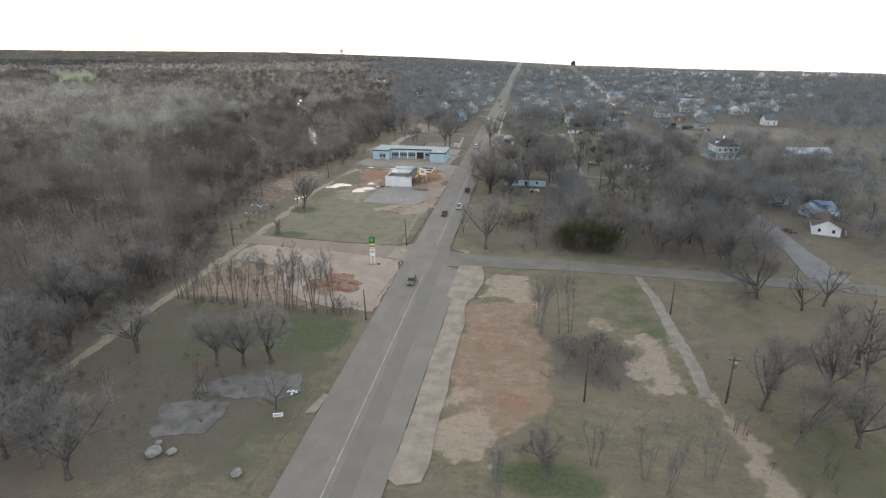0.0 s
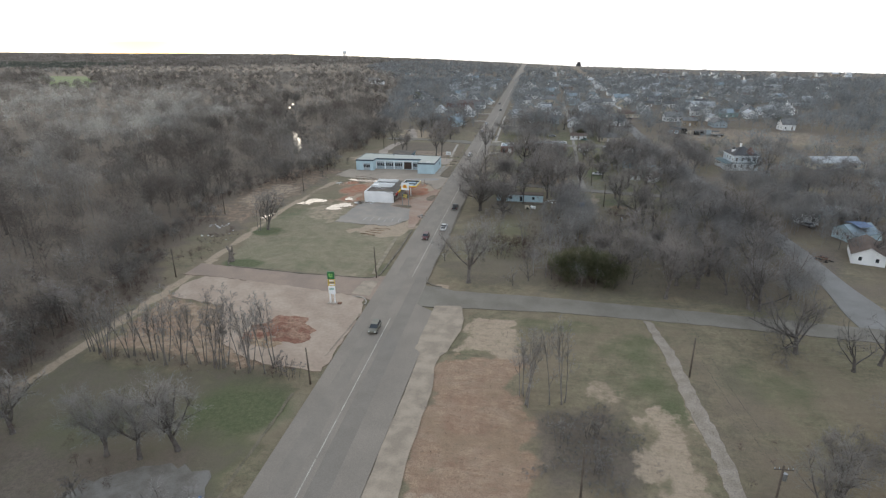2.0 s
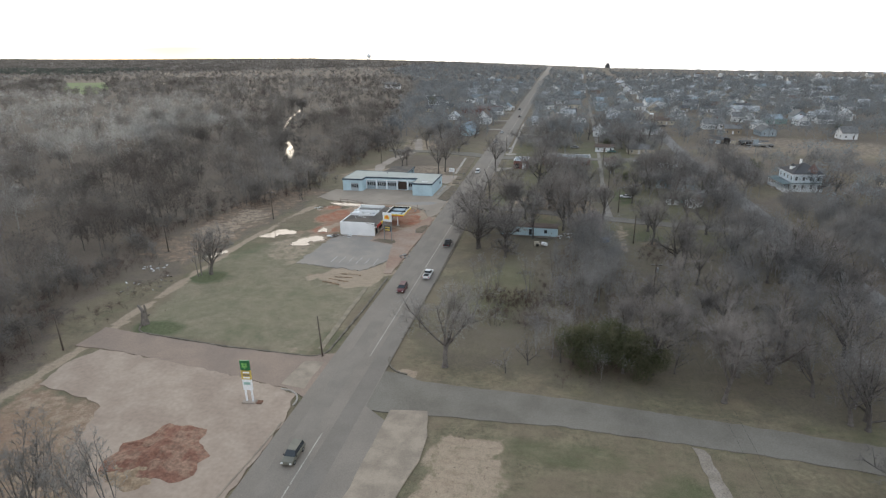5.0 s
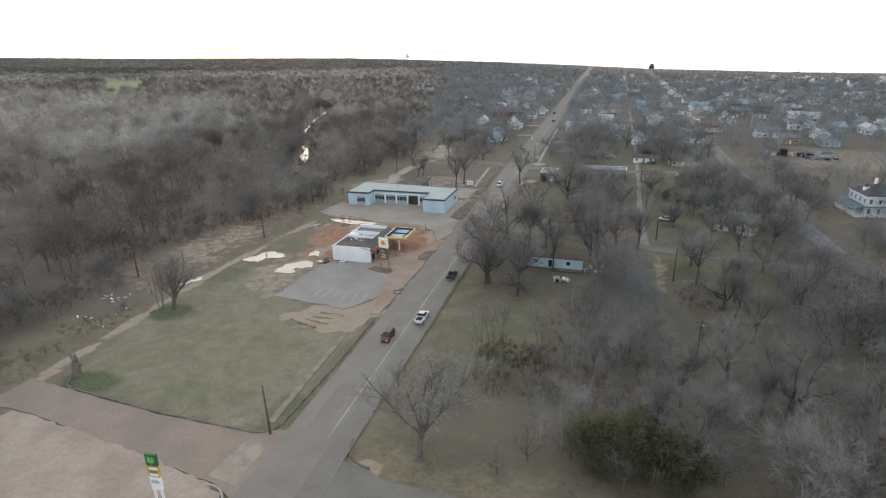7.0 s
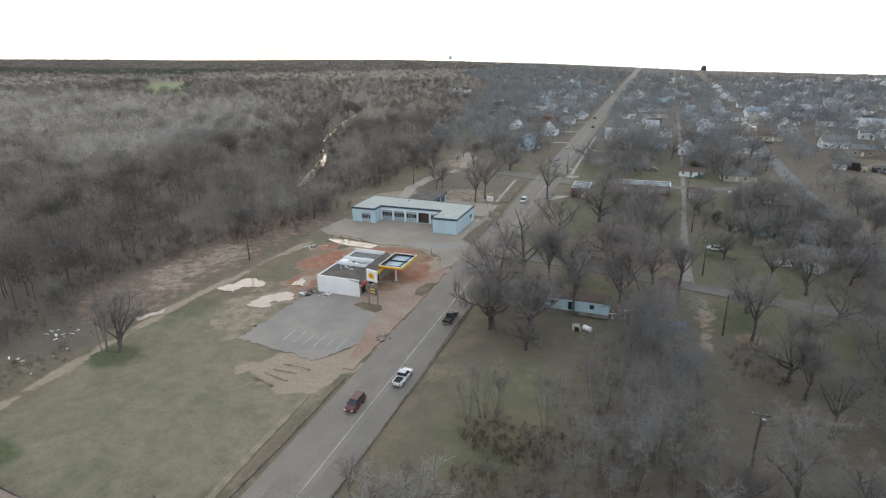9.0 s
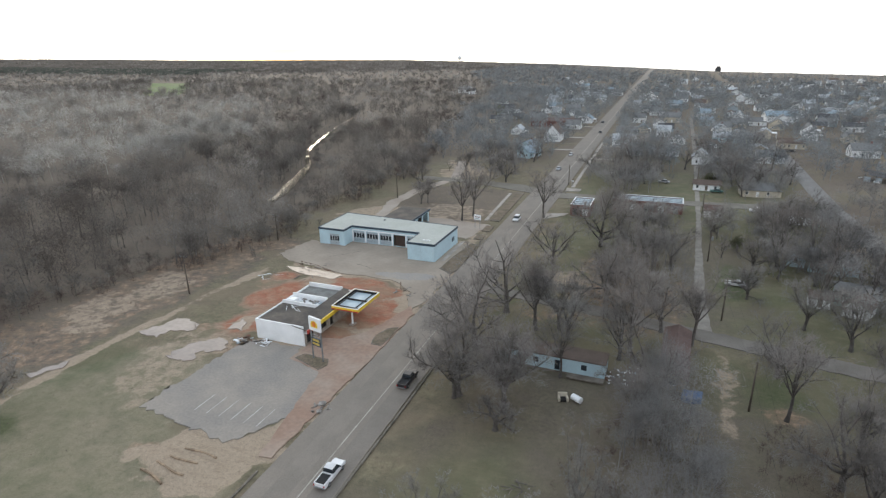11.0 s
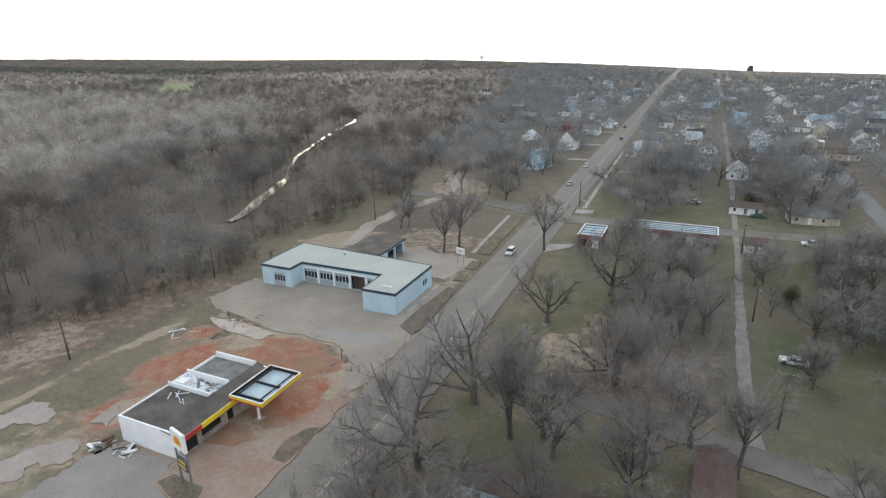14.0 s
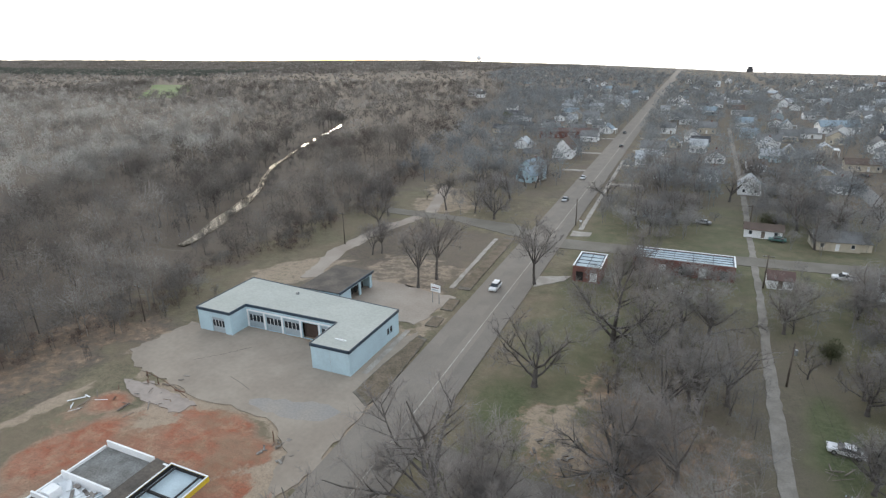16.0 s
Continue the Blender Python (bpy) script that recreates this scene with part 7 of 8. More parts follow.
def scatter(n, x0, x1, y0, y1, test, lo=0.75, hi=1.2):
    out = []
    for _ in range(n * 12):
        if len(out) >= n:
            break
        x, y = wr.uniform(x0, x1), wr.uniform(y0, y1)
        if test(x, y):
            d, h = math.hypot(x - 8, y - 110), np.interp(math.degrees(math.atan2(x - 8, y - 110)), [a for a, _ in HORIZON], [b for _, b in HORIZON])
            crest = 60 / math.tan(math.radians(h))
            if d < crest * 0.97:
                out.append((x, y, wr.uniform(lo, hi) * min(1, max(0.5, 3.0 * (1 - d / crest))) * bank_growth(x, y)))
    return out


def west_edge(y):
    """The east border of the western woods."""
    return np.interp(y, [0, 140, 166, 200, 230, 256, 275, 300, 335, 350, 400, 450, 520, 640, 900, 1400], [-96, -99, -108, -115, -121, -121, -106, -105, -109, -106, -104, -116, -124, -150, -210, -420]) + 3.0 * math.sin(y * 0.13) + 2 * math.sin(y * 0.31)


def in_woods(x, y):
    return x < west_edge(y) and (y < 330 or abs(x - float(creek_x(y))) > 5.0)


PALE_BELT = [(-1000, 560), (-560, 430), (-411, 375), (-270, 322), (-222, 345), (-235, 420), (-330, 600), (-475, 680), (-760, 740), (-1000, 720)]
FIELD = [(-960, 1030), (-870, 1040), (-720, 885), (-645, 785), (-690, 772), (-800, 880)]


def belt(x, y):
    """How pale the trees are: dark brown by the creek, pale grey cottonwoods in a belt behind, its paleness partly
    painted haze.
    """
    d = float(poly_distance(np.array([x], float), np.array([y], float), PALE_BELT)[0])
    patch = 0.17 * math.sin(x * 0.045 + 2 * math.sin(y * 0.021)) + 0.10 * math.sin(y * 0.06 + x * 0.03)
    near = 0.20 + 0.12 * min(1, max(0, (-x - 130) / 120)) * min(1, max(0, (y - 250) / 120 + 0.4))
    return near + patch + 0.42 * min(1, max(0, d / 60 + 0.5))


def no_field(x, y):
    return float(poly_distance(np.array([x], float), np.array([y], float), FIELD)[0]) < 4


woods("woodland", "dense bare winter woodland along the creek", scatter(560, -185, -95, 30, 520, in_woods, 0.75, 1.6), FINE_KIND, WOODS_TWIG, 1, belt, 0.2)
woods("woodland", "dense bare winter woodland behind the creek", scatter(830, -330, -180, 30, 520, in_woods, 0.75, 1.6), NEAR_KIND, WOODS_TWIG, 11, belt, 0.2)
woods("undergrowth", "thin willow saplings leaning over the creek", scatter(135, -260, -120, 340, 600, lambda x, y: 1.5 < abs(x - float(creek_x(y)) - 1) < 7, 0.9, 1.5), NEAR_KIND, WOODS_TWIG, 14, 0.2, 0.12)
woods("undergrowth", "reddish brown brush under the bare woodland", scatter(400, -240, -93, 30, 460, lambda x, y: x < west_edge(y) + 5 and abs(x - float(creek_x(y))) > 5), LOW_KIND, BRUSH_TWIG, 2, 0.4)
woods("undergrowth", "brown brush along the edge of the woods", scatter(1100, -135, -90, 40, 480, lambda x, y: west_edge(y) - 9 < x < west_edge(y) + 5, 0.6, 1.2), LOW_KIND, BRUSH_TWIG, 12, 0.45)
woods("undergrowth", "young bare trees along the edge of the woods", scatter(260, -140, -92, 40, 480, lambda x, y: west_edge(y) - 8 < x < west_edge(y) + 4, 0.4, 0.75), NEAR_KIND, WOODS_TWIG, 13, 0.3, 0.15)
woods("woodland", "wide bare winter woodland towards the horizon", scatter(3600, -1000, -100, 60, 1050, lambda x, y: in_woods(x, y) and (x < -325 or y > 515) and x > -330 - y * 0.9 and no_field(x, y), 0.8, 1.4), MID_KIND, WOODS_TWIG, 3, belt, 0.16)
# the 0.10 added to the tone paints distance haze into these trees
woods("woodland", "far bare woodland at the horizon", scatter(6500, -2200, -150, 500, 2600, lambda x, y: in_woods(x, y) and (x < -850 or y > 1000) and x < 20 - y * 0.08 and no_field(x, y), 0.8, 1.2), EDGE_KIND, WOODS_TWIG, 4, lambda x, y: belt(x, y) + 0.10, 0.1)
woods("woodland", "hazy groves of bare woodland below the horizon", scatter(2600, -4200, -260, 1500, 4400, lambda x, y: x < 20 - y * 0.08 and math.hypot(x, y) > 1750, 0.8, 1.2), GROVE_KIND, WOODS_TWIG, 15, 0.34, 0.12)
woods("pine_woods", "dark belt of far pine woods", scatter(2000, -3000, -1100, 1250, 1900, lambda x, y: abs(y - 1500 + 0.12 * (x + 2000)) < 150, 0.9, 1.3), EDGE_KIND, PINE, 9)
slab("field", FIELD, material("winter_pasture", (0.105, 0.165, 0.052), 0.97, second=(0.150, 0.175, 0.080), scale=0.01, grain=0.08, detail=0.2), 0.25, "pale green winter pasture among the woods", "field", 6, 25, 0.6)


HOUSE_SITES = np.array([(o.location.x, o.location.y) for o in scene.objects if o.parent is None and o.get("category") == "house"])


def in_town(x, y):
    # open yards round the houses, wider on their south side
    dx, dy = HOUSE_SITES[:, 0] - x, HOUSE_SITES[:, 1] - y
    if np.any((np.abs(dx) < 6.0) & (dy > -6) & (dy < 9)):
        return False
    return abs(x - road_mid(y)) > (12 if y < 600 else 6.5) and not (19 < x < 24) and abs(x - float(street_x(y))) > 6 and x > west_edge(y) - 5 and not (100 < x < 185 and 405 < y < 455)


woods("town_trees", "bare trees between the houses of the town", scatter(3300, -220, 460, 440, 900, in_town, 0.8, 1.4), TOWN_KIND, TOWN_TWIG, 5, 0.46, 0.16)
woods("town_trees", "bare trees on the eastern side of the town", scatter(560, 95, 420, 160, 465, in_town, 0.7, 1.2), TOWN_KIND, TOWN_TWIG, 6, 0.52, 0.2)
woods("town_trees", "distant bare trees of the town", scatter(6000, -420, 1700, 850, 2500, lambda x, y: in_town(x, y) and x < y * 0.85 + 150, 0.8, 1.15), FAR_KIND, TOWN_TWIG, 7, 0.42, 0.2)


def ellipse(cx, cy, rx, ry):
    return lambda x, y: ((x - cx) / rx) ** 2 + ((y - cy) / ry) ** 2 < 1 and not (19.5 < x < 24.5 and 262 < y < 480) and abs(y - 157 + 0.05 * x) > 6 and not (abs(y - 276 + 0.16 * x) < 5.5 and y > 255) and not (-14 < x < 9 and 243 < y < 256) and abs(x - float(street_x(y))) > 6 and abs(y - 383) > 5


def thicket(cx, cy, rx, ry, n, lo, hi, seed):
    woods("thicket", "tangled thicket of bare young trees", scatter(n, cx - rx, cx + rx, cy - ry, cy + ry, ellipse(cx, cy, rx, ry), lo, hi), CLOSE_KIND if cy < 320 and cx < 50 else FINE_KIND if cy < 320 and cx < 105 else NEAR_KIND, THICKET_TWIG, seed, 0.55 if cx < 50 else 0.42, 0.22)


thicket(15, 208, 11, 42, 60, 0.45, 0.85, 20)
thicket(9.5, 303, 11, 27, 48, 0.5, 0.95, 21)
thicket(15, 178, 12, 8, 16, 0.5, 0.8, 22)
thicket(64, 215, 16, 55, 115, 0.6, 1.0, 23)
thicket(40, 205, 8, 30, 18, 0.5, 0.8, 24)
thicket(58, 335, 22, 52, 95, 0.6, 0.95, 25)
thicket(112, 235, 20, 70, 60, 0.6, 1.0, 26)
thicket(102, 258, 20, 28, 75, 0.6, 1.05, 38)
thicket(136, 300, 24, 30, 44, 0.6, 1.05, 39)
thicket(97, 222, 9, 20, 16, 0.5, 0.9, 40)
thicket(-66, 440, 16, 45, 36, 0.6, 1.0, 27)
thicket(2, 350, 16, 12, 16, 0.5, 0.8, 28)
thicket(-6, 460, 16, 70, 60, 0.6, 1.0, 29)
thicket(44, 460, 24, 62, 60, 0.6, 1.0, 30)
thicket(140, 320, 36, 40, 40, 0.6, 1.0, 31)
thicket(34, 350, 10, 26, 14, 0.4, 0.7, 32)
thicket(-4, 412, 18, 22, 50, 0.5, 0.9, 33)
thicket(6, 360, 12, 6, 16, 0.4, 0.65, 34)
thicket(42, 420, 18, 30, 60, 0.6, 0.9, 35)
thicket(66, 275, 6, 60, 56, 0.7, 1.0, 36)
thicket(87, 258, 7, 36, 56, 0.6, 1.0, 37)
thicket(73, 352, 14, 50, 80, 0.6, 1.05, 41)
thicket(118, 372, 22, 22, 26, 0.5, 0.9, 42)
for i, (cx, cy, rx, ry, n) in enumerate(((14, 200, 14, 38, 200), (8, 300, 14, 30, 90), (-98, 120, 8, 80, 330), (-72, 80, 24, 14, 60), (-60, 117, 24, 2.5, 40), (44, 90, 12, 22, 30), (-1, 190, 9, 5, 90), (64, 200, 16, 46, 60), (-9, 204, 5, 3, 14), (4, 358, 14, 6, 40))):
    woods("brush", "low brown winter brush and weeds", scatter(n, cx - rx, cx + rx, cy - ry, cy + ry, ellipse(cx, cy, rx, ry), 0.4, 0.95), LOW_KIND, BRUSH_TWIG, 50 + i)
woods("brush", "dark reddish brush heaped at the edge of the clearing", scatter(190, -14, 6, 190, 208, ellipse(-3, 199.5, 9, 5), 0.35, 0.75), LOW_KIND, BRUSH_TWIG, 71, 0.12, 0.15)
woods("brush", "dark tangled undergrowth below the central thicket", scatter(420, 5, 26, 165, 250, ellipse(15.5, 207, 9.5, 42), 0.4, 0.95), LOW_KIND, BRUSH_TWIG, 72, 0.25, 0.2)
woods("brush", "dark brown brush by the garden lane", scatter(60, 26, 42, 222, 250, ellipse(34, 236, 6, 8), 0.4, 0.8), LOW_KIND, BRUSH_TWIG, 73, 0.15, 0.15)
woods("brush", "low grey-brown scrub on the empty lot", scatter(720, 4, 25, 90, 119, lambda x, y: math.hypot((x - 14.5) / 9.0, (y - 104.5) / 12.0) < 0.80 + 0.28 * math.sin(x * 0.55 + y * 0.31) + 0.22 * math.sin(y * 0.62 - x * 0.43), 0.12, 0.42), LOW_KIND, THICKET_TWIG, 70, 0.15, 0.2)
thicket(16.5, 226, 6, 26, 52, 0.65, 1.05, 60)


def clear_of_roads(x, y):
    return abs(y - 157 + 0.05 * x) > 6 and not (-36 < x < -17)


woods("weeds", "small tufts of dead weeds on the bare clay lot", scatter(260, -14, 7, 77, 147, lambda x, y: x > -14.5 + (130 - y) * 0.04, 0.08, 0.22), LOW_KIND, BRUSH_TWIG, 80, 0.4, 0.25)
woods("weeds", "scattered tufts of dry grass on the open ground", scatter(420, 8, 60, 64, 150, clear_of_roads, 0.08, 0.2), LOW_KIND, BRUSH_TWIG, 81, 0.6, 0.25)
woods("weeds", "tufts of coarse grass on the lawn lot", scatter(220, -88, -42, 170, 230, lambda x, y: y < 198 or x < -66, 0.07, 0.16), LOW_KIND, BRUSH_TWIG, 82, 0.4, 0.25)
woods("weeds", "rough clumps of dead grass beside the woods", scatter(420, -118, -94, 200, 300, lambda x, y: x > west_edge(y) + 2, 0.12, 0.32), LOW_KIND, BRUSH_TWIG, 83, 0.6, 0.25)

# ---- vehicles ----
def profile(bm, pts, half, taper=0.0, m=None):
    """A side outline (y along, z up) pushed out to both sides; the top is narrowed by taper."""
    zlo, zhi = min(p[1] for p in pts), max(p[1] for p in pts)
    sides = []
    for sx in (-1, 1):
        sides.append([bm.verts.new((sx * (half - taper * (z - zlo) / max(zhi - zlo, 0.01)), y, z)) for y, z in pts])
    bm.faces.new(sides[0])
    bm.faces.new(sides[1][::-1])
    n = len(pts)
    for i in range(n):
        bm.faces.new((sides[0][i], sides[1][i], sides[1][(i + 1) % n], sides[0][(i + 1) % n]))
    bmesh.ops.recalc_face_normals(bm, faces=bm.faces[:])
    return bm


def vehicle(name, label, x, y, rz, paint, shape="pickup", z=TOP, category="car"):
    """A vehicle that faces local +y."""
    s = thing(name, label, category, x, y, z, rz)
    P = PAINTS[paint]
    if shape == "pickup":
        body = [(-2.85, 0.55), (-2.85, 1.02), (0.0, 1.05), (1.25, 1.08), (2.65, 0.98), (2.85, 0.75), (2.8, 0.42), (-2.7, 0.42)]
        cabin = [(-0.55, 1.06), (-0.42, 1.75), (0.75, 1.78), (1.45, 1.08)]
        axle = (-1.75, 1.85)
    elif shape == "suv":
        body = [(-2.35, 0.5), (-2.4, 1.0), (1.0, 1.05), (2.25, 0.95), (2.38, 0.65), (2.3, 0.38), (-2.3, 0.38)]
        cabin = [(-2.28, 1.02), (-2.0, 1.68), (0.45, 1.70), (1.2, 1.06)]
        axle = (-1.45, 1.5)
    else:
        body = [(-2.35, 0.5), (-2.38, 0.9), (-1.3, 0.96), (1.0, 0.94), (2.25, 0.82), (2.4, 0.55), (2.3, 0.34), (-2.3, 0.34)]
        cabin = [(-1.65, 0.94), (-1.0, 1.40), (0.35, 1.42), (1.15, 0.94)]
        axle = (-1.45, 1.5)
    bm = profile(bmesh.new(), body, 0.95, 0.08)
    part("body", bevelled(bm, 0.05), P, s, smooth=False)
    bm = profile(bmesh.new(), cabin, 0.86, 0.16)
    glass = part("cabin_glass", bm, GLASS, s, "dark windows")
    top = max(p[1] for p in cabin)
    ys = [p[0] for p in cabin if p[1] > top - 0.1]
    part("roof", bevelled(boxes((-0.71, 0.71, min(ys) - 0.03, max(ys) + 0.03, top - 0.05, top + 0.03)), 0.03), P, s, "painted roof")
    for px in (cabin[0][0] + 0.05, (min(ys) + max(ys)) / 2):
        part("pillar", boxes((-0.885, 0.885, px - 0.05, px + 0.05, cabin[0][1], cabin[0][1] + 0.1)), P, s)
    if shape == "pickup":
        part("bed", boxes((-0.74, 0.74, -2.7, -0.72, 1.03, 1.055)), BLACK, s, "open dark truck bed")
        for sx in (-1, 1):
            part("bed_rail", boxes((sx * 0.8 - 0.06, sx * 0.8 + 0.06, -2.78, -0.62, 1.03, 1.16)), P, s)
        part("tailgate", boxes((-0.74, 0.74, -2.86, -2.76, 1.0, 1.16)), P, s)
    for sx in (-1, 1):
        for ay in axle:
            w = part("wheel", tube(bmesh.new(), [(sx * 0.72, ay, 0.36), (sx * 0.96, ay, 0.36)], 0.36, 14), BLACK, s, "black tyre")
            part("rim", tube(bmesh.new(), [(sx * 0.95, ay, 0.36), (sx * 0.975, ay, 0.36)], 0.2, 10), STEEL, w, "steel rim")
        part("headlight", boxes((sx * 0.68 - 0.15, sx * 0.68 + 0.15, body[-4][0] + 0.02, body[-4][0] + 0.24, 0.66, 0.82)), LAMP_CLEAR, s, "clear headlight")
        part("tail_light", boxes((sx * 0.78 - 0.08, sx * 0.78 + 0.08, body[0][0] - 0.05, body[0][0] + 0.05, 0.68, 0.95)), LAMP_RED, s, "red tail light")
        part("mirror", boxes((sx * 1.02 - 0.08, sx * 1.02 + 0.08, cabin[-1][0] - 0.35, cabin[-1][0] - 0.2, cabin[0][1], cabin[0][1] + 0.16)), BLACK, s)
    part("bumper", boxes((-0.88, 0.88, body[1][0] - 0.1, body[1][0] + 0.06, 0.42, 0.6)), STEEL, s, "metal rear bumper")
    return s


W = 1.07
vehicle("pickup_truck", "white pickup truck driving on the highway", -26.8, 210.7, W, "white", "pickup", category="truck")
vehicle("pickup_truck", "black pickup truck driving on the highway", -26.9, 236.5, W, "black", "pickup", category="truck")
vehicle("jeep", "olive grey off-road car on the highway", -29.7, 137.5, W + 180, "khaki", "suv")
vehicle("estate_car", "dark red estate car on the highway", -31.0, 200.6, W + 180, "red", "suv")
vehicle("estate_car", "white estate car on the highway", -34.6, 341, W + 180, "white", "suv")
vehicle("sedan", "silver sedan far up the highway", -37.5, 430, W + 180, "silver", "sedan")
vehicle("sedan", "white sedan far up the highway", -38.6, 470, W + 180, "white", "sedan")
vehicle("sedan", "dark sedan far up the highway", -39.8, 615, W + 180, "black", "sedan")
vehicle("sedan", "dark sedan far up the road", -34.6, 560, W, "black", "sedan")
vehicle("sedan", "white sedan with dark windows parked in the grass", 30.8, 303.6, 82, "white", "sedan", z=0.0)
vehicle("pickup_truck", "white pickup parked by a track", 42.8, 377.0, 84, "white", "pickup", z=0.06, category="truck")
vehicle("sedan", "dark sedan parked before a white shed", 30.6, 404.4, 88, "teal", "sedan", z=0.0)
vehicle("sedan", "silver car parked between houses", 10.5, 416, 80, "silver", "sedan", z=0.0)
vehicle("sedan", "dark car parked at the street", 71.5, 512, 85, "black", "sedan", z=0.0)
vehicle("sedan", "silver sedan parked in a yard", 95, 233, 30, "silver", "sedan", z=0.0)


# ---- utility poles and wires ----
def pole(x, y, h, arm=True, can=False, rz=0, lean=0.0):
    s = thing("utility_pole", "weathered wooden utility pole" + (" with crossarm" if arm else " without crossarm") + (" and transformer" if can else ""), "utility pole", x, y, 0, rz, "utility poles")
    part("shaft", tube(bmesh.new(), [(0, 0, -0.3), (lean * 0.5, 0, h * 0.5), (lean, 0, h)], [0.19, 0.165, 0.13], 8), POLE_WOOD, s, smooth=True)
    if arm:
        part("crossarm", boxes((lean - 1.2, lean + 1.2, -0.2, -0.08, h - 0.55, h - 0.4)), POLE_WOOD, s)
        for dx in (-1.1, -0.55, 0.55, 1.1):
            part("insulator", tube(bmesh.new(), [(lean + dx, -0.14, h - 0.4), (lean + dx, -0.14, h - 0.2)], 0.06, 6), GREY_PAINT, s)
    if can:
        part("transformer", tube(bmesh.new(), [(lean + 0.4, 0, h - 2.2), (lean + 0.4, 0, h - 1.2)], 0.28, 10), STEEL, s, "grey transformer can")
    return s


ALLEY = [(37.2, 94, 9.3, True, True), (34.6, 129, 8.3, False, False), (29.9, 206.6, 9.2, True, True), (29.0, 248, 9, False, False), (26.6, 282, 9.6, True, False), (25.0, 320, 8.2, False, True), (24.4, 365, 8.4, True, False), (23.5, 412, 8.5, True, False)]
WEST = [(-100.8, 130, 9, True, True), (-92.2, 158.6, 8.2, False, False), (-110.5, 216.5, 8.5, True, False), (-95.2, 254, 10.2, True, False), (-100.5, 296.5, 8.6, True, False), (-88, 357, 10, True, False)]
for x, y, h, a, c in ALLEY + WEST:
    pole(x, y, h, a, c, 3 if x > 0 else -8)
pole(-35.7, 115.2, 7.6, False, lean=-0.25)
pole(-37.6, 166.3, 8.9, False, lean=-0.3)
pole(12.2, 90.4, 11.5, False)
pole(-27.5, 401, 8.5, False)


def wire(a, b, sag, r=0.012):
    n = 10
    pts = [(a[0] + (b[0] - a[0]) * i / n, a[1] + (b[1] - a[1]) * i / n, a[2] + (b[2] - a[2]) * i / n - sag * 4 * (i / n) * (1 - i / n)) for i in range(n + 1)]
    return tube(bmesh.new(), pts, r, 4)


for line in (ALLEY, WEST):
    for p, q in zip(line, line[1:]):
        for dx in (-1.0, 1.0):
            solid("power_line", wire((p[0] + dx * 0.9, p[1], p[2] - 0.25), (q[0] + dx * 0.9, q[1], q[2] - 0.25), 0.9), BLACK, "thin sagging power line between poles", "cable")


# ---- stump, piles, debris ----
def jagged_stump(x, y):
    bm = tube(bmesh.new(), [(0, 0, -0.2), (0.05, 0.02, 0.8), (0.1, 0.1, 1.9)], [0.75, 0.5, 0.45], 8, True)
    tube(bm, [(0.1, 0.1, 1.7), (-0.5, 0.2, 2.6), (-0.8, 0.1, 3.1)], [0.3, 0.24, 0.12], 6)
    tube(bm, [(0.1, 0.1, 1.7), (0.6, -0.1, 2.5), (0.7, -0.2, 3.4)], [0.3, 0.22, 0.1], 6)
    tube(bm, [(0.2, 0.1, 1.2), (0.9, 0.4, 1.5)], [0.2, 0.08], 6)
    solid("tree_stump", bm, PALE_BARK, "pale broken tree stump with two jagged limbs", "stump", m=pose(x, y, 0) @ Matrix.Scale(1.45, 4), smooth=False)


jagged_stump(-83.4, 172.2)


def heap(name, label, category, x, y, n, r, length, girth, mat, seed, h=0.6):
    """A tangle of sticks or boards lying on the ground."""
    rng = random.Random(seed)
    s = thing(name, label, category, x, y, 0)
    for i in range(n):
        a, d = rng.uniform(0, math.tau), r * math.sqrt(rng.random())
        L, w = length * rng.uniform(0.3, 1.1), girth * rng.uniform(0.3, 1.0)
        bm = box(bmesh.new(), -L / 2, L / 2, -w / 2, w / 2, 0, w * rng.uniform(0.15, 0.6), pose(math.cos(a) * d, math.sin(a) * d, h * rng.random() * (1 - d / r * 0.8), rng.uniform(-8, 8), rng.uniform(-14, 14), rng.uniform(0, 180)))
        part("piece", bm, mat if not isinstance(mat, (list, tuple)) else rng.choice(mat), s)
    return s


heap("brush_pile", "dark pile of cut branches on the grass", "brush pile", 2.9, 189.5, 46, 3.2, 3.0, 0.16, [BARK, BARK, OLD_WOOD], 1, 1.2)
heap("brush_pile", "low pile of dead branches", "brush pile", -1.5, 217, 22, 2.5, 2.2, 0.12, [BARK, OLD_WOOD], 2, 0.4)
heap("junk_pile", "scattered pale household junk beside the mobile home", "junk", 10.2, 250.8, 95, 4.4, 0.8, 0.35, [WHITE_PAINT, DEBRIS, GREY_PAINT, OLD_WOOD, RUST], 3, 0.9)
heap("junk_pile", "broken white frames and boards beside the station wall", "junk", -61.0, 239.2, 16, 1.7, 2.0, 0.3, [WHITE_PAINT, WHITE_PAINT, DARK, DEBRIS], 4, 0.9)
heap("junk_pile", "heap of pale metal scrap and rubble", "junk", -65.6, 239.0, 18, 1.8, 1.6, 0.45, [WHITE_PAINT, GREY_PAINT, RUST, DEBRIS], 5, 0.8)
heap("lumber", "white boards thrown on the clay", "lumber", -83.5, 270.6, 9, 2.6, 3.2, 0.25, [WHITE_PAINT, OLD_WOOD], 6, 0.15)
heap("rubble", "broken concrete and rusty pipes on the clay", "rubble", -75.5, 276.5, 24, 7, 2.2, 0.3, [RUST, DEBRIS, OLD_WOOD], 7, 0.3)
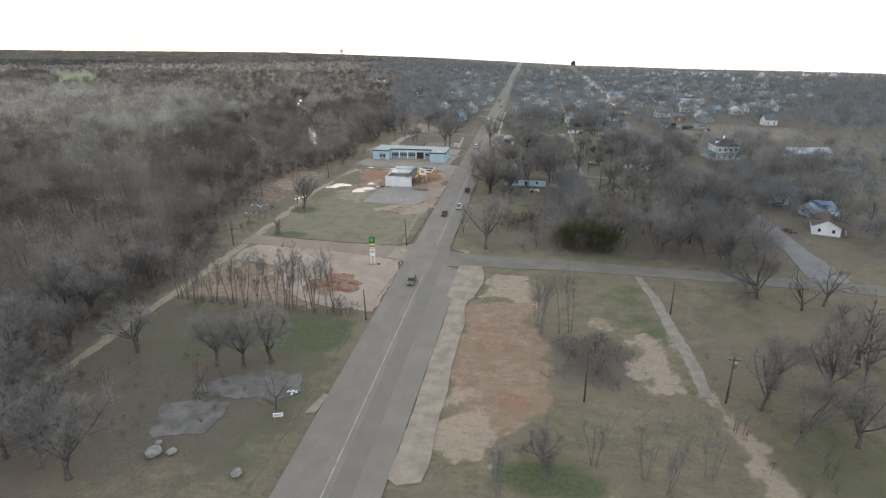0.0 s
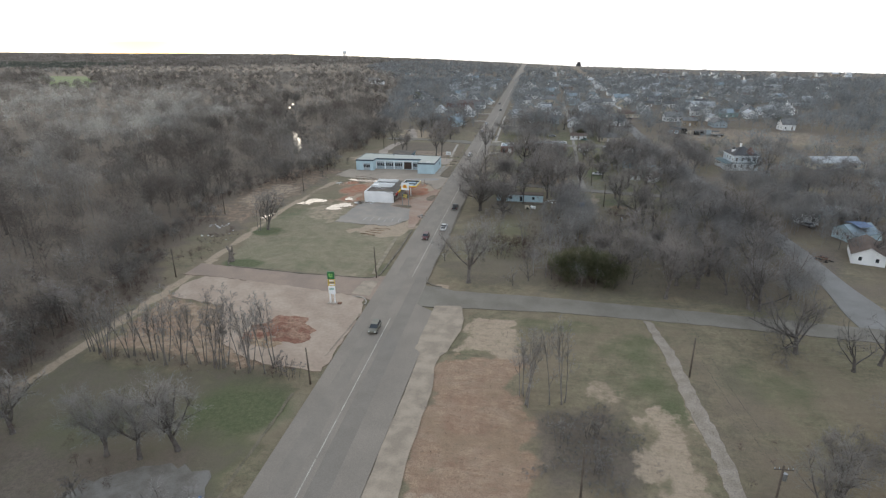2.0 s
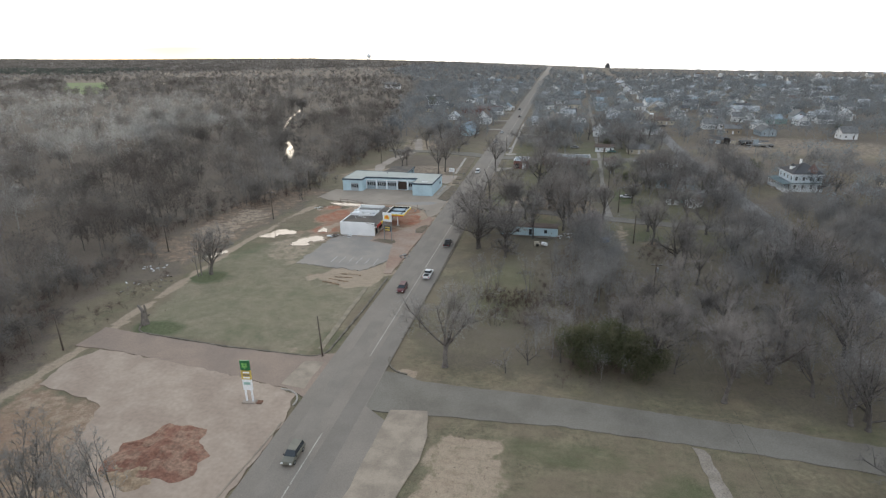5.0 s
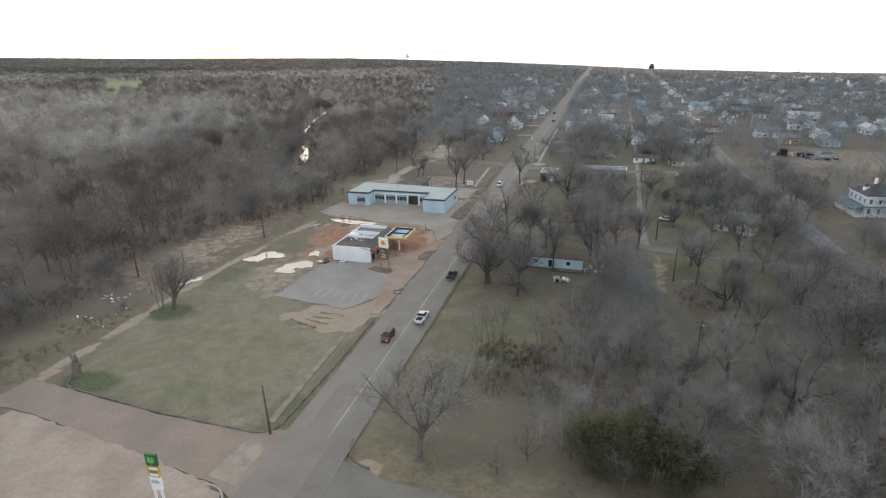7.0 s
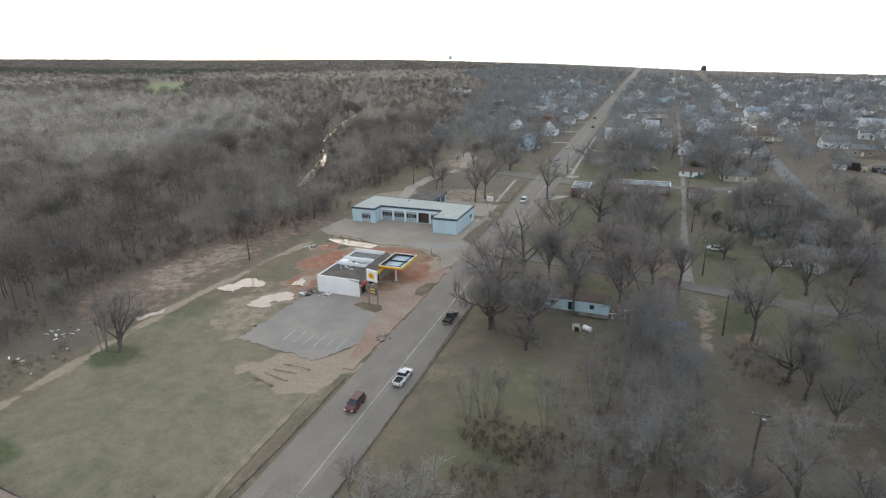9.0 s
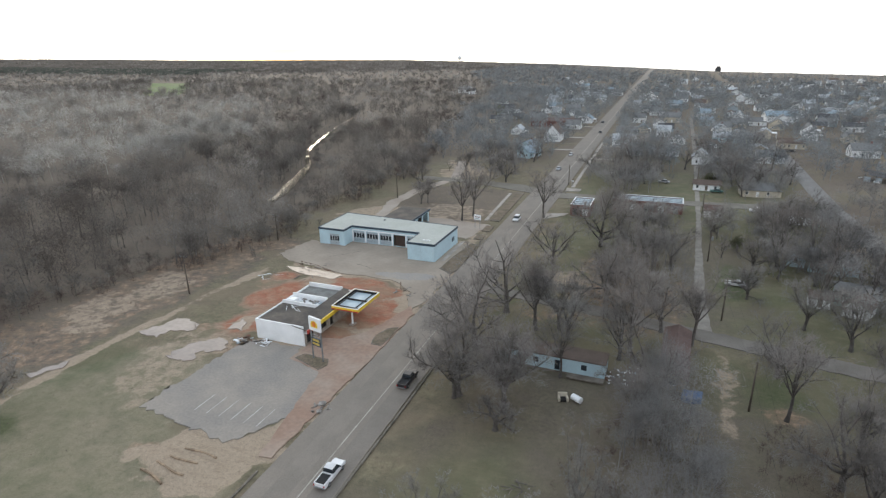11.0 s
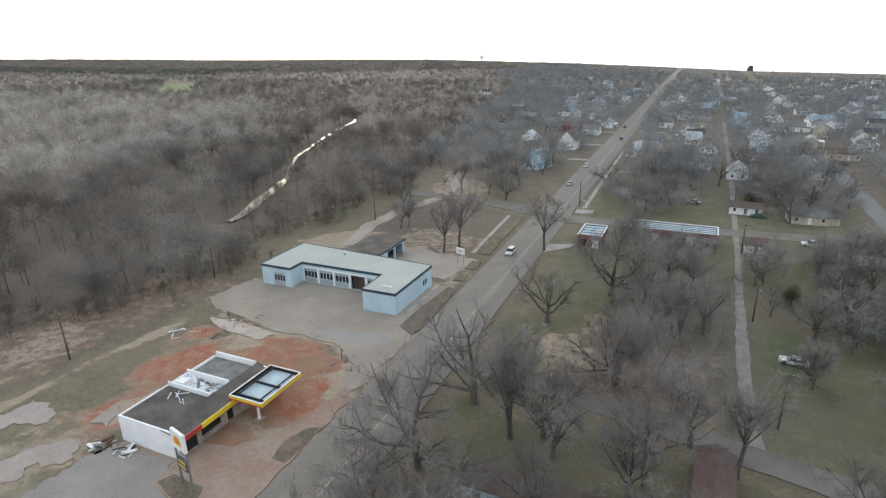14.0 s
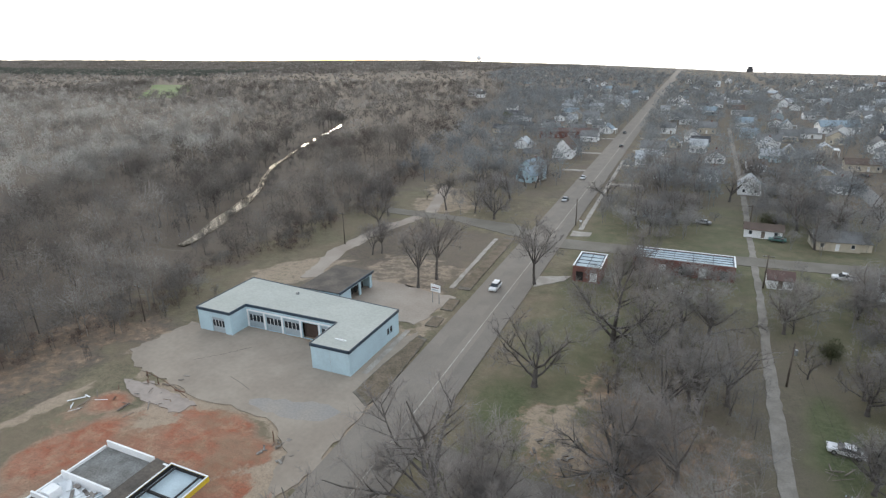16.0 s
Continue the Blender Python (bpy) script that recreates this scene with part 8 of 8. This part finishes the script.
heap("rubble", "pale rubbish along the lane", "rubbish", -98.5, 192, 30, 7, 0.9, 0.35, [DEBRIS, WHITE_PAINT, OLD_WOOD], 8, 0.2)
heap("rubble", "pale rubbish among the brush", "rubbish", -105, 203.6, 20, 3.5, 1.0, 0.4, [WHITE_PAINT, DEBRIS], 9, 0.2)
heap("rubble", "boards and rubbish under the sapling row", "rubbish", -64, 117.8, 30, 9, 1.4, 0.2, [DEBRIS, OLD_WOOD, OLD_WOOD, ROCK], 10, 0.2)
heap("fallen_tree", "fallen grey limbs on the grass", "dead wood", 36.2, 200.6, 16, 3.0, 4.5, 0.28, [OLD_WOOD, BARK], 11, 1.6)
heap("rubble", "broken kerb stones beside the highway", "rubble", -37.2, 224.2, 12, 1.8, 0.9, 0.5, [ROCK, DEBRIS], 12, 0.3)
heap("rubble", "broken concrete beside the clay forecourt", "rubble", -44.6, 273.0, 16, 3.0, 1.0, 0.4, [DEBRIS, ROCK, OLD_WOOD], 13, 0.25)
heap("lumber", "old timber stacked on the grass", "lumber", 29.5, 298.6, 7, 1.6, 3.5, 0.2, [OLD_WOOD], 14, 0.2)
heap("rubble", "brick and concrete debris behind a long building", "rubble", 6, 362, 70, 9, 1.2, 0.4, [DEBRIS, BRICK, WHITE_PAINT, OLD_WOOD], 15, 0.3)
heap("rubble", "clumps of broken concrete under trees", "rubble", -5.5, 287, 40, 6, 1.0, 0.4, [DEBRIS, OLD_WOOD, ROCK], 16, 0.25)
heap("junk_pile", "white and blue rubbish on a slab", "junk", -41.0, 85.0, 12, 1.6, 0.8, 0.4, [WHITE_PAINT, BLUE_TARP, DEBRIS], 17, 0.3)
heap("dark_pile", "dark pile of tyres and scrap beside the street", "junk", 86.5, 200.0, 24, 2.6, 1.4, 0.5, [BLACK, RUST, DARK], 18, 0.7)


def boulder(x, y, r, seed, squash=0.5):
    rng = random.Random(seed)
    bm = bmesh.new()
    bmesh.ops.create_icosphere(bm, subdivisions=2, radius=r)
    for v in bm.verts:
        v.co *= 1 + rng.uniform(-0.16, 0.16)
        v.co.z *= squash
    solid("boulder", bm, ROCK, "pale grey boulder lying in the grass", "rock", m=pose(x, y, r * squash * 0.55, 0, 0, seed * 33), smooth=False)


for i, (x, y, r) in enumerate(((-55.8, 65.6, 1.3), (-53.0, 66.2, 0.8), (-40.4, 63.4, 0.9), (-56.4, 67.8, 0.6), (-37.6, 225.2, 0.7), (-36.9, 223.2, 0.5), (-101, 61, 1.4))):
    boulder(x, y, r, i + 1)


def armchair(x, y, rz):
    s = thing("discarded_armchair", "discarded pale armchair on the lawn", "armchair", x, y, 0, rz)
    part("seat", bevelled(boxes((-0.5, 0.5, -0.5, 0.5, 0.0, 0.5)), 0.06), DARK, s, "dark seat")
    part("backrest", bevelled(boxes((-0.8, 0.8, 0.5, 0.8, 0.0, 1.2)), 0.06), WALLS["cream"], s, "pale upholstered back")
    for dx in (-0.68, 0.68):
        part("armrest", bevelled(boxes((dx - 0.17, dx + 0.17, -0.6, 0.5, 0.0, 0.8)), 0.06), WALLS["cream"], s, "pale armrest")


armchair(0.2, 240.5, 20)
bm = tube(bmesh.new(), [(0, -0.9, 0.55), (0, 0.9, 0.55)], 0.55, 14)
solid("fuel_tank", bm, WHITE_PAINT, "small pale tank lying on the lawn", "tank", m=pose(2.4, 241, 0, 0, 0, 60))
bm = boxes((-0.9, 0.9, -0.6, 0.6, 0, 0.12))
solid("plywood_sheet", bm, OLD_WOOD, "weathered plywood sheet on the lawn", "board", m=pose(-12.8, 243.2, 0, 0, 0, 15))
# gate bar and posts at the clay edge
s = thing("pipe_barrier", "bent rusty pipe barrier on two posts", "barrier", -75, 279.0, 0, -12)
part("rail", tube(bmesh.new(), [(-5.5, 0, 1.1), (0, 0.2, 1.2), (7.5, 0.1, 0.5)], 0.06, 6), RUST, s)
for x in (-5.0, -1.5):
    part("post", tube(bmesh.new(), [(x, 0, -0.1), (x, 0, 1.4)], 0.07, 6), RUST, s)
s = thing("bollard", "thin marker post on the forecourt edge", "post", -46.6, 274.4)
part("post", tube(bmesh.new(), [(0, 0, -0.1), (0.05, 0, 1.9)], 0.08, 6), RUST, s)
# blue tarpaulin on a roof
bm = bmesh.new()
rng = random.Random(2)
grid = [[bm.verts.new((x * 0.8, y * 0.8, 0.08 * rng.random() - 0.3 * abs(x) * 0.5)) for x in range(-4, 5)] for y in range(-3, 4)]
for i in range(6):
    for j in range(8):
        bm.faces.new((grid[i][j], grid[i][j + 1], grid[i + 1][j + 1], grid[i + 1][j]))
solid("tarpaulin", bm, BLUE_TARP, "crumpled bright blue tarpaulin over a roof", "tarpaulin", m=pose(104, 220.4, 5.6, 0, 0, 110))
slab("tarpaulin", [(18.5, 247), (22, 247.2), (22.2, 249.8), (18.8, 249.6)], BLUE_TARP, 0.9, "blue tarpaulin over a low stack", "tarpaulin", 0.3, depth=1.0, kind="")
